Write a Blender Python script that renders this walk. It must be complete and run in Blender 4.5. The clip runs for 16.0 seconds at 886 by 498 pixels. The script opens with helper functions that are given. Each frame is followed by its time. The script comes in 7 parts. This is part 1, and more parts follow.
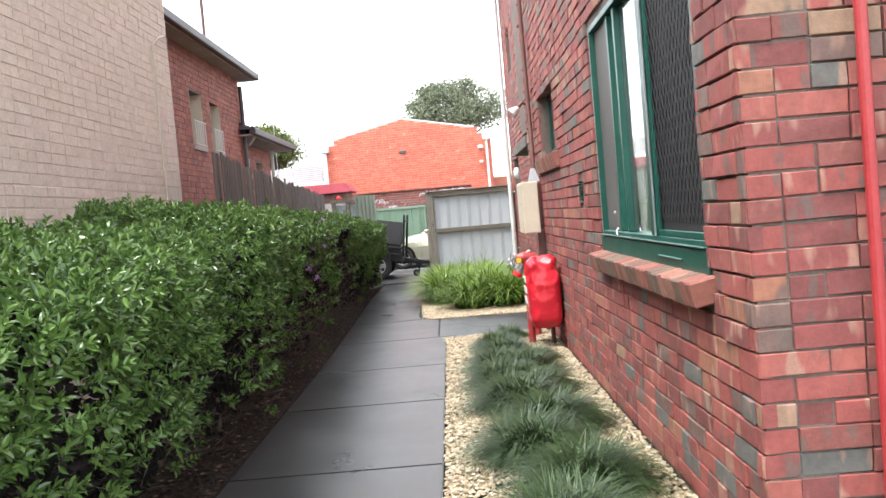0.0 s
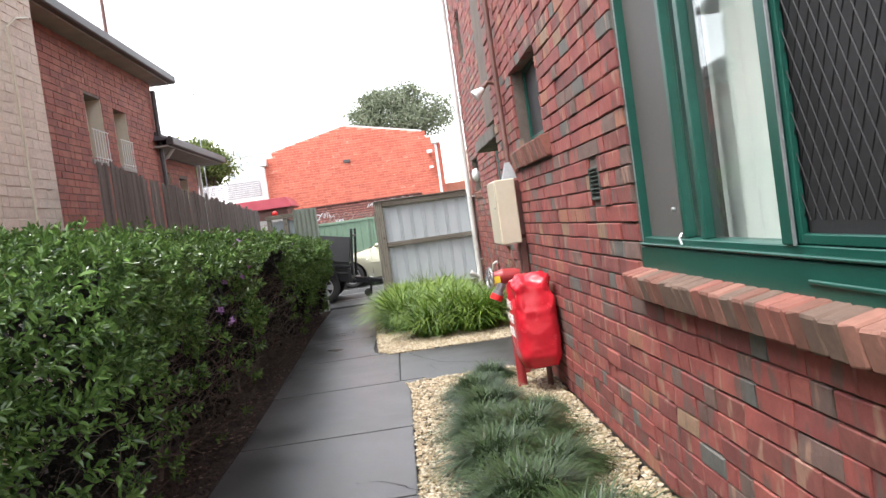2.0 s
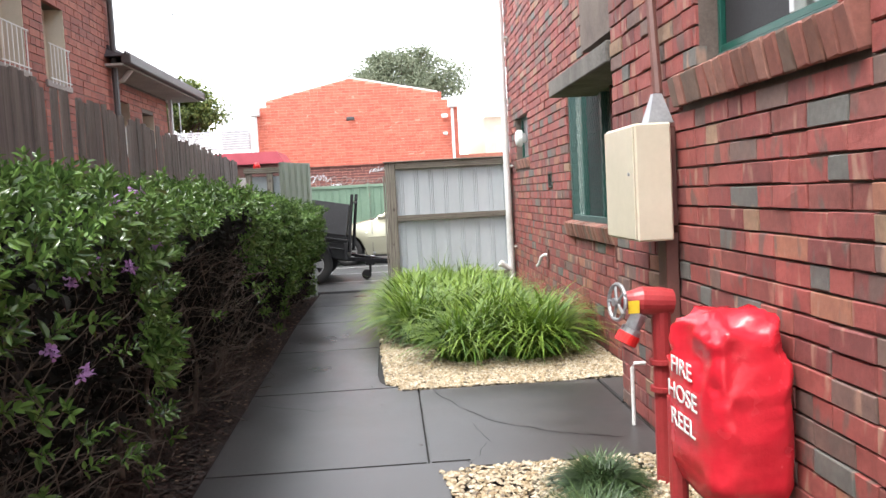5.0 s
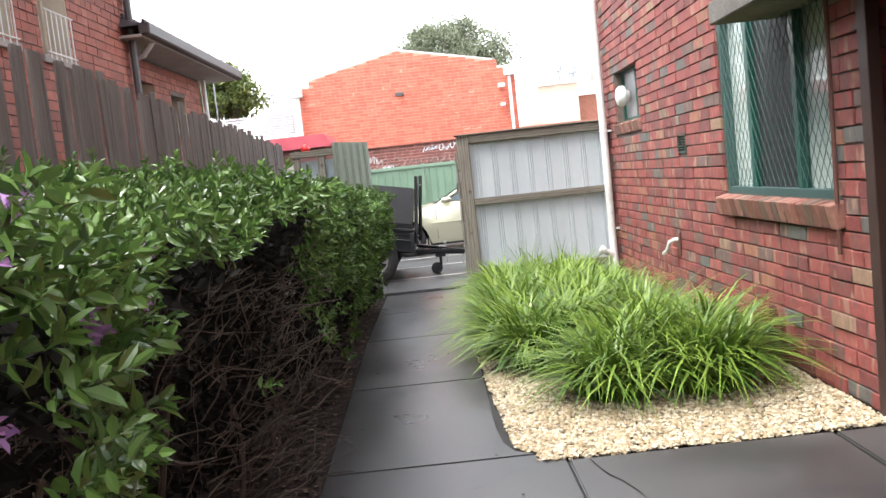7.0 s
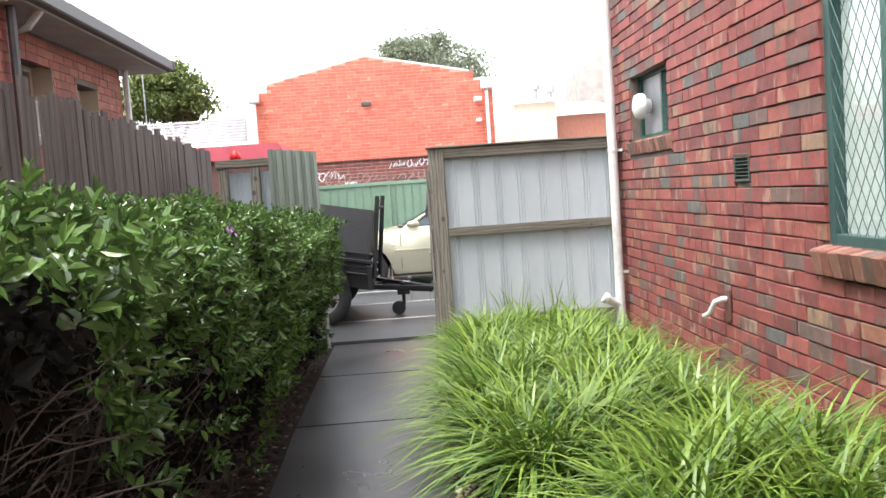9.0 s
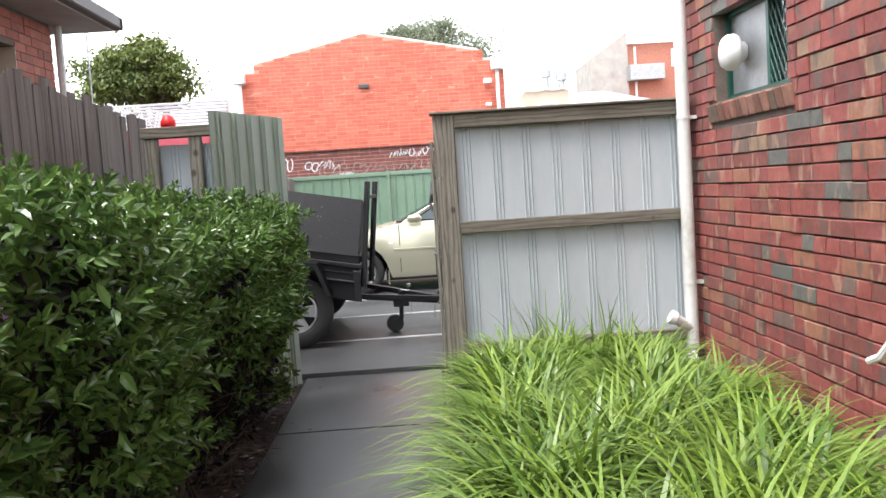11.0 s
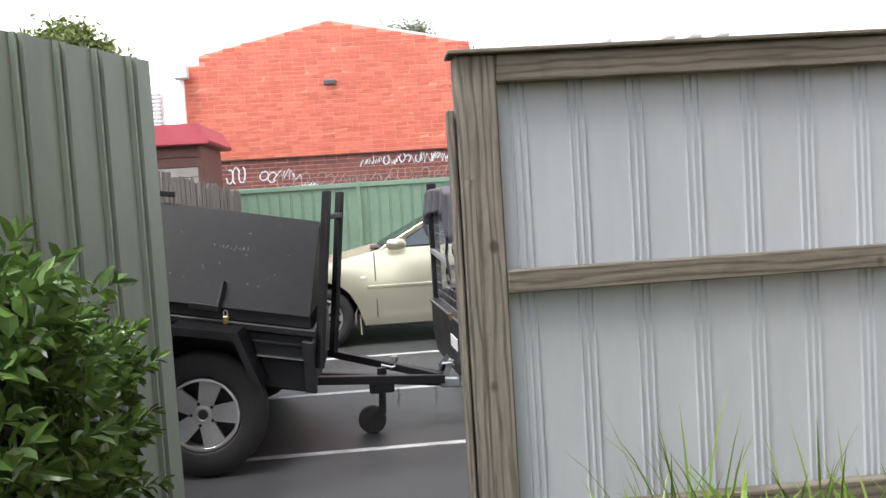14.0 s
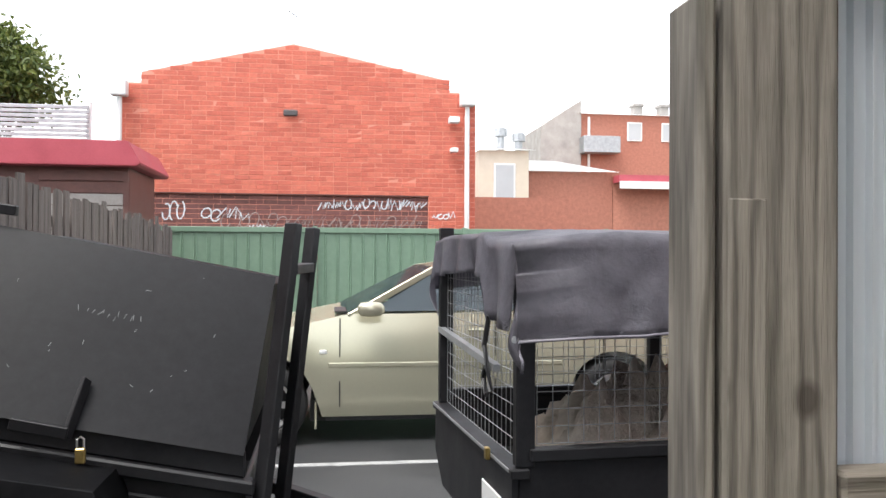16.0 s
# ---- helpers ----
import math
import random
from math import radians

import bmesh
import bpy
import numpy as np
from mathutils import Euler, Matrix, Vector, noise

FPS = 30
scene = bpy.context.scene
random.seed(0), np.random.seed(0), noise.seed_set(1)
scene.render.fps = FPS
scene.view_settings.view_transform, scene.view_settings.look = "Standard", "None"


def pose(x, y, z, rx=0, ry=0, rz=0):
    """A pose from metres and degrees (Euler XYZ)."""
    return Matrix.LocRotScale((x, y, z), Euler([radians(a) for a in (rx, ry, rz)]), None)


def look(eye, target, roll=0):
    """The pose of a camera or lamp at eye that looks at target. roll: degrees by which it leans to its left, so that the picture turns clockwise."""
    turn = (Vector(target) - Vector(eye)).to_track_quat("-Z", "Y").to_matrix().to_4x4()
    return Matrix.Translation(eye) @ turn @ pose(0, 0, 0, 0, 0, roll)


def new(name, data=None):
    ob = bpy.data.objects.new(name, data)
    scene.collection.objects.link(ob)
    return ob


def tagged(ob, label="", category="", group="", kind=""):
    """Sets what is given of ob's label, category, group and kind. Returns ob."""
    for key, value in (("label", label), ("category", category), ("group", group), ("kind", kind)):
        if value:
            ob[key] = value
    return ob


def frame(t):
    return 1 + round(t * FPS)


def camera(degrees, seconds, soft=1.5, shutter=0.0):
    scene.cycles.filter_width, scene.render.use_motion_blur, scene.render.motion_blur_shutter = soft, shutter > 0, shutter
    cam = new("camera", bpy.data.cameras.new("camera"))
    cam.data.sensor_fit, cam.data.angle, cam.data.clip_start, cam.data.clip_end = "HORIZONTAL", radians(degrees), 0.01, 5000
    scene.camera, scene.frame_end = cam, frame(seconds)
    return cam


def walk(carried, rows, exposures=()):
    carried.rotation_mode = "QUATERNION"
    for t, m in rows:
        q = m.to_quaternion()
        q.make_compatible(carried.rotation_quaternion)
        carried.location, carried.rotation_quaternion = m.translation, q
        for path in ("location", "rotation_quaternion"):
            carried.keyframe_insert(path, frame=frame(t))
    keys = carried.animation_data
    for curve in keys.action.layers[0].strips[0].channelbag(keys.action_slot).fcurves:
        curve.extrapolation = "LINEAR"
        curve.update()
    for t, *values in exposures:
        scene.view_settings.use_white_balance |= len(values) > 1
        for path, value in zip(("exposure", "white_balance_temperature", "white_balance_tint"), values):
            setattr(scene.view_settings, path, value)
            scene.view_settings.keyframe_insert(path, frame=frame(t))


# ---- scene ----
cam = camera(56.3, 16.0)
PATH = [
    (0, (0.467, 2.007, 1.34), (0.441, 4.005, 1.256), -5.0),
    (0.5, (0.489, 2.398, 1.328), (0.589, 4.394, 1.253), -7.1),
    (1, (0.458, 2.901, 1.333), (0.55, 4.898, 1.283), -7.1),
    (1.5, (0.415, 3.355, 1.372), (0.52, 5.352, 1.341), -6.6),
    (2, (0.409, 3.882, 1.35), (0.503, 5.878, 1.276), -8.0),
    (2.5, (0.348, 4.356, 1.353), (0.425, 6.353, 1.258), -5.3),
    (3, (0.387, 4.885, 1.349), (0.52, 6.878, 1.258), -7.3),
    (3.5, (0.368, 5.361, 1.343), (0.48, 7.356, 1.24), -5.0),
    (4, (0.335, 5.941, 1.326), (0.426, 7.937, 1.225), -2.1),
    (6.5, (-0.219, 8.418, 1.33), (-0.145, 10.408, 1.142), -6.6),
    (7, (-0.242, 8.883, 1.361), (-0.25, 10.875, 1.185), -6.2),
    (7.5, (-0.236, 9.372, 1.376), (-0.21, 11.364, 1.198), -5.1),
    (8, (-0.229, 9.877, 1.399), (-0.213, 11.869, 1.225), -4.5),
    (8.5, (-0.234, 10.379, 1.384), (-0.13, 12.372, 1.252), -4.0),
    (9, (-0.221, 10.866, 1.399), (-0.142, 12.86, 1.259), -3.9),
    (11.5, (-0.172, 13.334, 1.286), (-0.102, 15.327, 1.138), -3.7),
    (12, (-0.162, 13.824, 1.302), (-0.026, 15.818, 1.217), -4.3),
    (12.5, (-0.209, 14.287, 1.302), (-0.066, 16.28, 1.225), -3.0),
    (13, (-0.23, 14.75, 1.303), (-0.09, 16.744, 1.236), -3.3),
    (13.5, (-0.257, 15.117, 1.315), (-0.162, 17.111, 1.193), -3.0),
    (14, (-0.277, 15.661, 1.31), (-0.131, 17.652, 1.191), -3.6),
    (14.5, (-0.272, 16.109, 1.301), (-0.128, 18.102, 1.221), -4.1),
    (15, (-0.341, 16.606, 1.314), (-0.172, 18.598, 1.248), -0.6),
    (15.5, (-0.362, 17.054, 1.305), (-0.163, 19.044, 1.276), -0.9),
    (16, (-0.448, 17.56, 1.305), (-0.169, 19.541, 1.318), 0.3),
]
walk(cam, [(t, look(eye, target, roll)) for t, eye, target, roll in PATH],
     [(0, 2.3), (1.5, 2.1), (3.5, 2.15), (7, 2.45), (9, 2.35), (12, 2.15), (14, 2.0), (15.5, 1.85), (16, 1.78)])

# ---------- world, sun, exposure ----------
world = bpy.data.worlds.new("world")
scene.world = world
world.use_nodes = True
wn = world.node_tree
sky = wn.nodes.new("ShaderNodeTexSky")
sky.sky_type, sky.sun_disc = "NISHITA", False
sky.sun_elevation, sky.sun_rotation = radians(64), radians(235)
sky.air_density, sky.dust_density, sky.ozone_density = 1.0, 1.2, 1.0
hsv = wn.nodes.new("ShaderNodeHueSaturation")
hsv.inputs["Saturation"].default_value = 0.22
wn.links.new(sky.outputs[0], hsv.inputs["Color"])
wn.links.new(hsv.outputs[0], wn.nodes["Background"].inputs[0])
wn.nodes["Background"].inputs[1].default_value = 0.15
sun_data = bpy.data.lights.new("sun", "SUN")
sun_data.energy, sun_data.angle, sun_data.color = 1.0, radians(25), (1.0, 0.97, 0.93)
sun = new("sun", sun_data)
sun.matrix_world = look((-7, -5, 18), (0, 0, 0))


# ---------- material helpers ----------
def material(name, rough=0.7, metal=0.0, spec=0.5):
    m = bpy.data.materials.new(name)
    m.use_nodes = True
    b = m.node_tree.nodes["Principled BSDF"]
    b.inputs["Roughness"].default_value = rough
    b.inputs["Metallic"].default_value = metal
    b.inputs["Specular IOR Level"].default_value = spec
    return m, m.node_tree, b


def node(nt, kind, **inputs):
    n = nt.nodes.new(kind)
    for k, v in inputs.items():
        n.inputs[k.replace("_", " ")].default_value = v
    return n


def coords(nt, scale=(1, 1, 1), per_thing=False):
    """Object-space coordinates, scaled."""
    tc = nt.nodes.new("ShaderNodeTexCoord")
    mp = nt.nodes.new("ShaderNodeMapping")
    mp.inputs["Scale"].default_value = scale
    nt.links.new(tc.outputs["Object"], mp.inputs["Vector"])
    if per_thing:
        oi = nt.nodes.new("ShaderNodeObjectInfo")
        sc = nt.nodes.new("ShaderNodeMath")
        sc.operation = "MULTIPLY"
        sc.inputs[1].default_value = 37.0
        nt.links.new(oi.outputs["Random"], sc.inputs[0])
        nt.links.new(sc.outputs[0], mp.inputs["Location"])
    return mp.outputs["Vector"]


def noise_tex(nt, vec, scale, detail=5.0, rough=0.6):
    n = node(nt, "ShaderNodeTexNoise", Scale=scale, Detail=detail, Roughness=rough)
    nt.links.new(vec, n.inputs["Vector"])
    return n.outputs["Fac"]


def ramp(nt, fac, stops):
    r = nt.nodes.new("ShaderNodeValToRGB")
    e = r.color_ramp.elements
    while len(e) < len(stops):
        e.new(0.5)
    for el, (p, c) in zip(e, stops):
        el.position = p
        el.color = (*c, 1) if len(c) == 3 else c
    nt.links.new(fac, r.inputs["Fac"])
    return r.outputs["Color"]


def mix(nt, fac, a, b, mode="MIX"):
    n = nt.nodes.new("ShaderNodeMix")
    n.data_type, n.blend_type = "RGBA", mode
    for sock, v in ((n.inputs[0], fac), (n.inputs[6], a), (n.inputs[7], b)):
        if isinstance(v, (int, float)):
            sock.default_value = v
        elif isinstance(v, tuple):
            sock.default_value = (*v, 1)
        else:
            nt.links.new(v, sock)
    return n.outputs[2]


def bump(nt, bsdf, height, strength=0.3, dist=0.01):
    b = node(nt, "ShaderNodeBump", Strength=strength, Distance=dist)
    nt.links.new(height, b.inputs["Height"])
    nt.links.new(b.outputs["Normal"], bsdf.inputs["Normal"])


def surface(name, dark, light, scale=8.0, rough=0.7, metal=0.0, grain=60.0, bumps=0.25, stretch=(1, 1, 1), dist=0.004, spec=0.5,
            per_thing=False, stain=None, rough_var=0.12):
    """A surface whose colour runs between two tones in patches and in grain, with a fine relief."""
    m, nt, b = material(name, rough, metal, spec)
    v = coords(nt, stretch, per_thing)
    big = noise_tex(nt, v, scale, 4)
    fine = noise_tex(nt, v, grain, 6, 0.7)
    a = nt.nodes.new("ShaderNodeMath")
    a.operation = "MULTIPLY_ADD"
    a.inputs[1].default_value = 0.45
    nt.links.new(fine, a.inputs[0])
    sc = nt.nodes.new("ShaderNodeMath")
    sc.operation = "MULTIPLY"
    sc.inputs[1].default_value = 0.55
    nt.links.new(big, sc.inputs[0])
    nt.links.new(sc.outputs[0], a.inputs[2])
    col = ramp(nt, a.outputs[0], [(0.34, dark), (0.66, light)])
    if stain:
        st = noise_tex(nt, v, scale * 0.37, 7, 0.75)
        col = mix(nt, ramp(nt, st, [(0.56, (0, 0, 0)), (0.68, (1, 1, 1))]), col, stain)
    nt.links.new(col, b.inputs["Base Color"])
    rr = node(nt, "ShaderNodeMapRange", To_Min=max(0.02, rough - rough_var), To_Max=min(1, rough + rough_var))
    nt.links.new(big, rr.inputs["Value"])
    nt.links.new(rr.outputs[0], b.inputs["Roughness"])
    bump(nt, b, fine, bumps, dist)
    return m


def brick_material(name, tones, spots=(0.1, 0.09, 0.085), rough=0.75, contrast=0.5, mottle=0.0):
    """Bricks: each piece takes a tone of its own; grain, soot and pits on top."""
    m, nt, b = material(name, rough)
    geo = nt.nodes.new("ShaderNodeNewGeometry")
    oi = nt.nodes.new("ShaderNodeObjectInfo")
    add = nt.nodes.new("ShaderNodeMath")
    add.operation = "ADD"
    nt.links.new(geo.outputs["Random Per Island"], add.inputs[0])
    nt.links.new(oi.outputs["Random"], add.inputs[1])
    fr = nt.nodes.new("ShaderNodeMath")
    fr.operation = "FRACT"
    nt.links.new(add.outputs[0], fr.inputs[0])
    r = nt.nodes.new("ShaderNodeValToRGB")
    r.color_ramp.interpolation = "CONSTANT"
    e = r.color_ramp.elements
    while len(e) < len(tones):
        e.new(0.5)
    for el, (p, c) in zip(e, tones):
        el.position, el.color = p, (*c, 1)
    nt.links.new(fr.outputs[0], r.inputs["Fac"])
    geo_pos = geo.outputs["Position"]
    patch = noise_tex(nt, geo_pos, 9.0, 5, 0.65)
    fine = noise_tex(nt, geo_pos, 170.0, 5, 0.7)
    mid = noise_tex(nt, geo_pos, 38.0, 4, 0.7)
    col = mix(nt, contrast, r.outputs["Color"], ramp(nt, patch, [(0.3, (0.62, 0.6, 0.6)), (0.7, (1.35, 1.3, 1.25))]), "MULTIPLY")
    if mottle:
        # fire marks: pale bands and grey-green flashes, another place on each brick
        far = nt.nodes.new("ShaderNodeVectorMath")
        far.operation = "ADD"
        sh = nt.nodes.new("ShaderNodeMath")
        sh.operation = "MULTIPLY"
        sh.inputs[1].default_value = 61.0
        nt.links.new(fr.outputs[0], sh.inputs[0])
        stretch = nt.nodes.new("ShaderNodeVectorMath")
        stretch.operation = "MULTIPLY"
        stretch.inputs[1].default_value = (1.0, 1.0, 0.35)
        nt.links.new(geo_pos, stretch.inputs[0])
        nt.links.new(stretch.outputs[0], far.inputs[0])
        nt.links.new(sh.outputs[0], far.inputs[1])
        band = noise_tex(nt, far.outputs[0], 11.0, 2, 0.5)
        col = mix(nt, ramp(nt, band, [(0.60, (0, 0, 0)), (0.68, (mottle, mottle, mottle))]), col, (0.37, 0.22, 0.16))
        col = mix(nt, ramp(nt, band, [(0.33, (mottle, mottle, mottle)), (0.41, (0, 0, 0))]), col, (0.125, 0.095, 0.082))
    col = mix(nt, 0.6, col, ramp(nt, mid, [(0.3, (0.75, 0.75, 0.75)), (0.7, (1.2, 1.2, 1.2))]), "MULTIPLY")
    col = mix(nt, ramp(nt, fine, [(0.62, (0, 0, 0)), (0.72, (0.5, 0.5, 0.5))]), col, spots)
    nt.links.new(col, b.inputs["Base Color"])
    h = nt.nodes.new("ShaderNodeMath")
    h.operation = "ADD"
    nt.links.new(fine, h.inputs[0])
    nt.links.new(mid, h.inputs[1])
    bump(nt, b, h.outputs[0], 0.5, 0.004)
    return m


# ---------- materials ----------
M = {}
M["brick"] = brick_material("red_brick", [(0.0, (0.285, 0.076, 0.066)), (0.30, (0.245, 0.068, 0.062)), (0.46, (0.19, 0.058, 0.054)), (0.58, (0.32, 0.098, 0.080)),
                                          (0.70, (0.31, 0.135, 0.088)), (0.745, (0.165, 0.105, 0.09)), (0.84, (0.21, 0.068, 0.058)), (0.935, (0.28, 0.18, 0.12)), (0.955, (0.13, 0.128, 0.118))], mottle=0.75)
M["brick_sill"] = brick_material("sill_brick", [(0.0, (0.20, 0.090, 0.066)), (0.3, (0.27, 0.105, 0.08)), (0.55, (0.16, 0.105, 0.08)), (0.8, (0.30, 0.145, 0.11))])
M["brick_orange"] = brick_material("painted_orange_brick", [(0.0, (0.56, 0.142, 0.092)), (0.35, (0.51, 0.125, 0.082)), (0.7, (0.60, 0.165, 0.108))], (0.3, 0.07, 0.04), 0.8, 0.3)
M["brick_old"] = brick_material("old_dark_brick", [(0.0, (0.32, 0.100, 0.072)), (0.4, (0.26, 0.086, 0.066)), (0.7, (0.36, 0.125, 0.09))])
M["brick_plum"] = brick_material("dull_lower_brick", [(0.0, (0.17, 0.066, 0.058)), (0.4, (0.14, 0.058, 0.05)), (0.7, (0.20, 0.08, 0.068))])
M["brick_far"] = brick_material("far_muted_brick", [(0.0, (0.46, 0.19, 0.13)), (0.5, (0.40, 0.16, 0.11))])
M["brick_cream"] = brick_material("painted_cream_brick", [(0.0, (0.76, 0.665, 0.57)), (0.5, (0.745, 0.65, 0.555)), (0.8, (0.775, 0.68, 0.585))], (0.7, 0.6, 0.5), 0.7, 0.25)
M["mortar"] = surface("mortar", (0.10, 0.076, 0.065), (0.20, 0.16, 0.135), 5, 0.9, bumps=0.6)
M["mortar_orange"] = surface("painted_mortar", (0.62, 0.24, 0.17), (0.70, 0.30, 0.22), 5, 0.85)
M["mortar_cream"] = surface("cream_painted_mortar", (0.68, 0.59, 0.50), (0.76, 0.665, 0.57), 5, 0.85)
M["concrete"] = surface("wet_dark_concrete", (0.025, 0.0245, 0.025), (0.090, 0.087, 0.086), 1.3, 0.36, grain=140, bumps=0.35, dist=0.003, stain=(0.030, 0.031, 0.033), rough_var=0.22)
M["asphalt"] = surface("wet_asphalt", (0.028, 0.028, 0.030), (0.066, 0.066, 0.068), 1.2, 0.45, grain=220, bumps=0.7, dist=0.004, rough_var=0.18)
M["joint"] = surface("joint_dirt", (0.015, 0.014, 0.013), (0.035, 0.033, 0.03), 20, 0.9)
M["soil"] = surface("mulch_soil", (0.014, 0.010, 0.008), (0.048, 0.032, 0.025), 9, 0.95, grain=90, bumps=1.0, dist=0.02)
M["grass_ground"] = surface("rough_ground", (0.04, 0.045, 0.03), (0.1, 0.1, 0.075), 3, 0.95)
def timber(name, dark, light, along, green=(0.10, 0.115, 0.06)):
    """Weathered timber: wavy growth bands along the piece, knots, checks and a bloom of algae."""
    m, nt, b = material(name, 0.85)
    st = [1.0, 1.0, 1.0]
    st[along] = 0.16
    v = coords(nt, tuple(st), True)
    w = node(nt, "ShaderNodeTexWave", Scale=11.0, Distortion=7.0, Detail=3.0)
    w.inputs["Detail Scale"].default_value = 1.2
    w.bands_direction = "X" if along != 0 else "Z"
    nt.links.new(v, w.inputs["Vector"])
    st[along] = 0.05
    v2 = coords(nt, tuple(st), True)
    fine = noise_tex(nt, v2, 80.0, 4, 0.7)
    patch = noise_tex(nt, coords(nt, (1, 1, 1), True), 5.0, 5, 0.65)
    kn = node(nt, "ShaderNodeTexVoronoi", Scale=3.4)
    nt.links.new(coords(nt, (1.4, 1.4, 1.0), True), kn.inputs["Vector"])
    col = mix(nt, 0.5, ramp(nt, w.outputs["Fac"], [(0.0, dark), (0.55, light)]), ramp(nt, fine, [(0.28, dark), (0.66, light)]))
    col = mix(nt, ramp(nt, patch, [(0.5, (0, 0, 0)), (0.75, (0.55, 0.55, 0.55))]), col, green)
    col = mix(nt, ramp(nt, kn.outputs["Distance"], [(0.05, (0.8, 0.8, 0.8)), (0.10, (0, 0, 0))]), col, (0.045, 0.035, 0.027))
    nt.links.new(col, b.inputs["Base Color"])
    bump(nt, b, fine, 0.7, 0.004)
    return m


M["wood"] = timber("weathered_grey_timber", (0.060, 0.052, 0.043), (0.27, 0.245, 0.205), 2, (0.12, 0.115, 0.085))
M["wood_rail"] = timber("weathered_timber_rail", (0.060, 0.052, 0.042), (0.21, 0.185, 0.150), 0, (0.055, 0.062, 0.030))
M["wood_dark"] = surface("dark_paling_timber", (0.055, 0.046, 0.043), (0.235, 0.20, 0.18), 2.0, 0.9, grain=20, bumps=0.9, stretch=(9, 9, 0.5), dist=0.005, per_thing=True)
M["sheet_grey"] = surface("pale_blue_grey_steel_sheet", (0.40, 0.435, 0.46), (0.50, 0.535, 0.56), 1.2, 0.42, grain=9, bumps=0.06, stretch=(1, 1, 0.25), spec=0.4, stain=(0.36, 0.39, 0.40))
M["sheet_green"] = surface("sage_green_steel_sheet", (0.17, 0.21, 0.165), (0.235, 0.28, 0.22), 1.5, 0.45, grain=12, bumps=0.08, stretch=(1, 1, 0.3), stain=(0.13, 0.15, 0.115))
M["sheet_leaf"] = surface("mid_green_steel_sheet", (0.150, 0.235, 0.165), (0.195, 0.29, 0.205), 1.5, 0.45, grain=12, bumps=0.05)
M["green_frame"] = surface("dark_green_window_enamel", (0.006, 0.060, 0.045), (0.012, 0.095, 0.07), 6, 0.35, grain=80, bumps=0.1)
M["vent_grey"] = surface("grimy_green_grey_vent", (0.030, 0.045, 0.038), (0.075, 0.095, 0.082), 9, 0.7)
M["green_mesh"] = surface("green_grille_enamel", (0.030, 0.075, 0.068), (0.050, 0.105, 0.095), 6, 0.45)
M["pvc"] = surface("white_pvc", (0.60, 0.60, 0.585), (0.76, 0.76, 0.74), 3, 0.4, grain=30, bumps=0.05, stain=(0.50, 0.49, 0.45))
M["white"] = surface("white_paint", (0.70, 0.70, 0.69), (0.82, 0.82, 0.80), 3, 0.5)
M["cream_metal"] = surface("cream_enamelled_steel", (0.56, 0.51, 0.39), (0.64, 0.585, 0.455), 3, 0.4, grain=25, bumps=0.05)
M["cream"] = surface("cream_render", (0.60, 0.53, 0.42), (0.70, 0.62, 0.50), 3, 0.8)
M["grey_metal"] = surface("dull_galvanised_steel", (0.30, 0.31, 0.32), (0.48, 0.49, 0.50), 8, 0.45, 0.7)
M["alloy"] = surface("silver_alloy", (0.50, 0.50, 0.50), (0.66, 0.66, 0.66), 8, 0.32, 0.75, bumps=0.05)
M["brass"] = surface("brass", (0.45, 0.32, 0.10), (0.62, 0.46, 0.18), 20, 0.35, 0.9, bumps=0.05)
M["dark_metal"] = surface("brown_painted_pipe", (0.10, 0.045, 0.038), (0.16, 0.07, 0.055), 6, 0.5)
M["dark_brown"] = surface("dark_brown_paint", (0.03, 0.014, 0.011), (0.055, 0.026, 0.02), 6, 0.6)
M["black_steel"] = surface("worn_black_steel", (0.007, 0.007, 0.008), (0.020, 0.020, 0.022), 5, 0.46, spec=0.35, grain=45, bumps=0.15, rough_var=0.14)
M["grey_canvas"] = surface("scuffed_charcoal_lid", (0.006, 0.006, 0.008), (0.020, 0.020, 0.024), 2.5, 0.48, spec=0.4, grain=30, bumps=0.15, stain=(0.05, 0.05, 0.055))
M["rubber"] = surface("black_rubber", (0.012, 0.012, 0.012), (0.030, 0.029, 0.028), 9, 0.75)
M["tarp"] = surface("grey_tarpaulin", (0.135, 0.128, 0.150), (0.25, 0.24, 0.275), 5, 0.40, grain=16, bumps=0.5, dist=0.012)
M["red_cover"] = surface("shiny_red_vinyl", (0.52, 0.012, 0.026), (0.68, 0.028, 0.045), 5, 0.24, grain=14, bumps=0.35, dist=0.012)
M["red_paint"] = surface("red_pipe_paint", (0.30, 0.030, 0.034), (0.42, 0.05, 0.052), 7, 0.4)
M["maroon_roof"] = surface("maroon_sheet_roof", (0.36, 0.055, 0.075), (0.48, 0.085, 0.11), 3, 0.45)
M["gutter"] = surface("dark_grey_gutter", (0.05, 0.045, 0.045), (0.10, 0.09, 0.09), 3, 0.5)
M["tile"] = surface("dark_roof_tile", (0.035, 0.030, 0.034), (0.085, 0.07, 0.075), 7, 0.8)
M["rubble"] = surface("grey_concrete_render", (0.28, 0.26, 0.24), (0.44, 0.41, 0.38), 2.5, 0.9)
M["stained"] = surface("stained_dark_concrete", (0.075, 0.068, 0.060), (0.21, 0.195, 0.175), 4, 0.9, stain=(0.05, 0.045, 0.04))
M["car_paint"] = surface("champagne_car_paint", (0.55, 0.53, 0.40), (0.59, 0.57, 0.43), 2, 0.22, 0.55, bumps=0.0, rough_var=0.03)
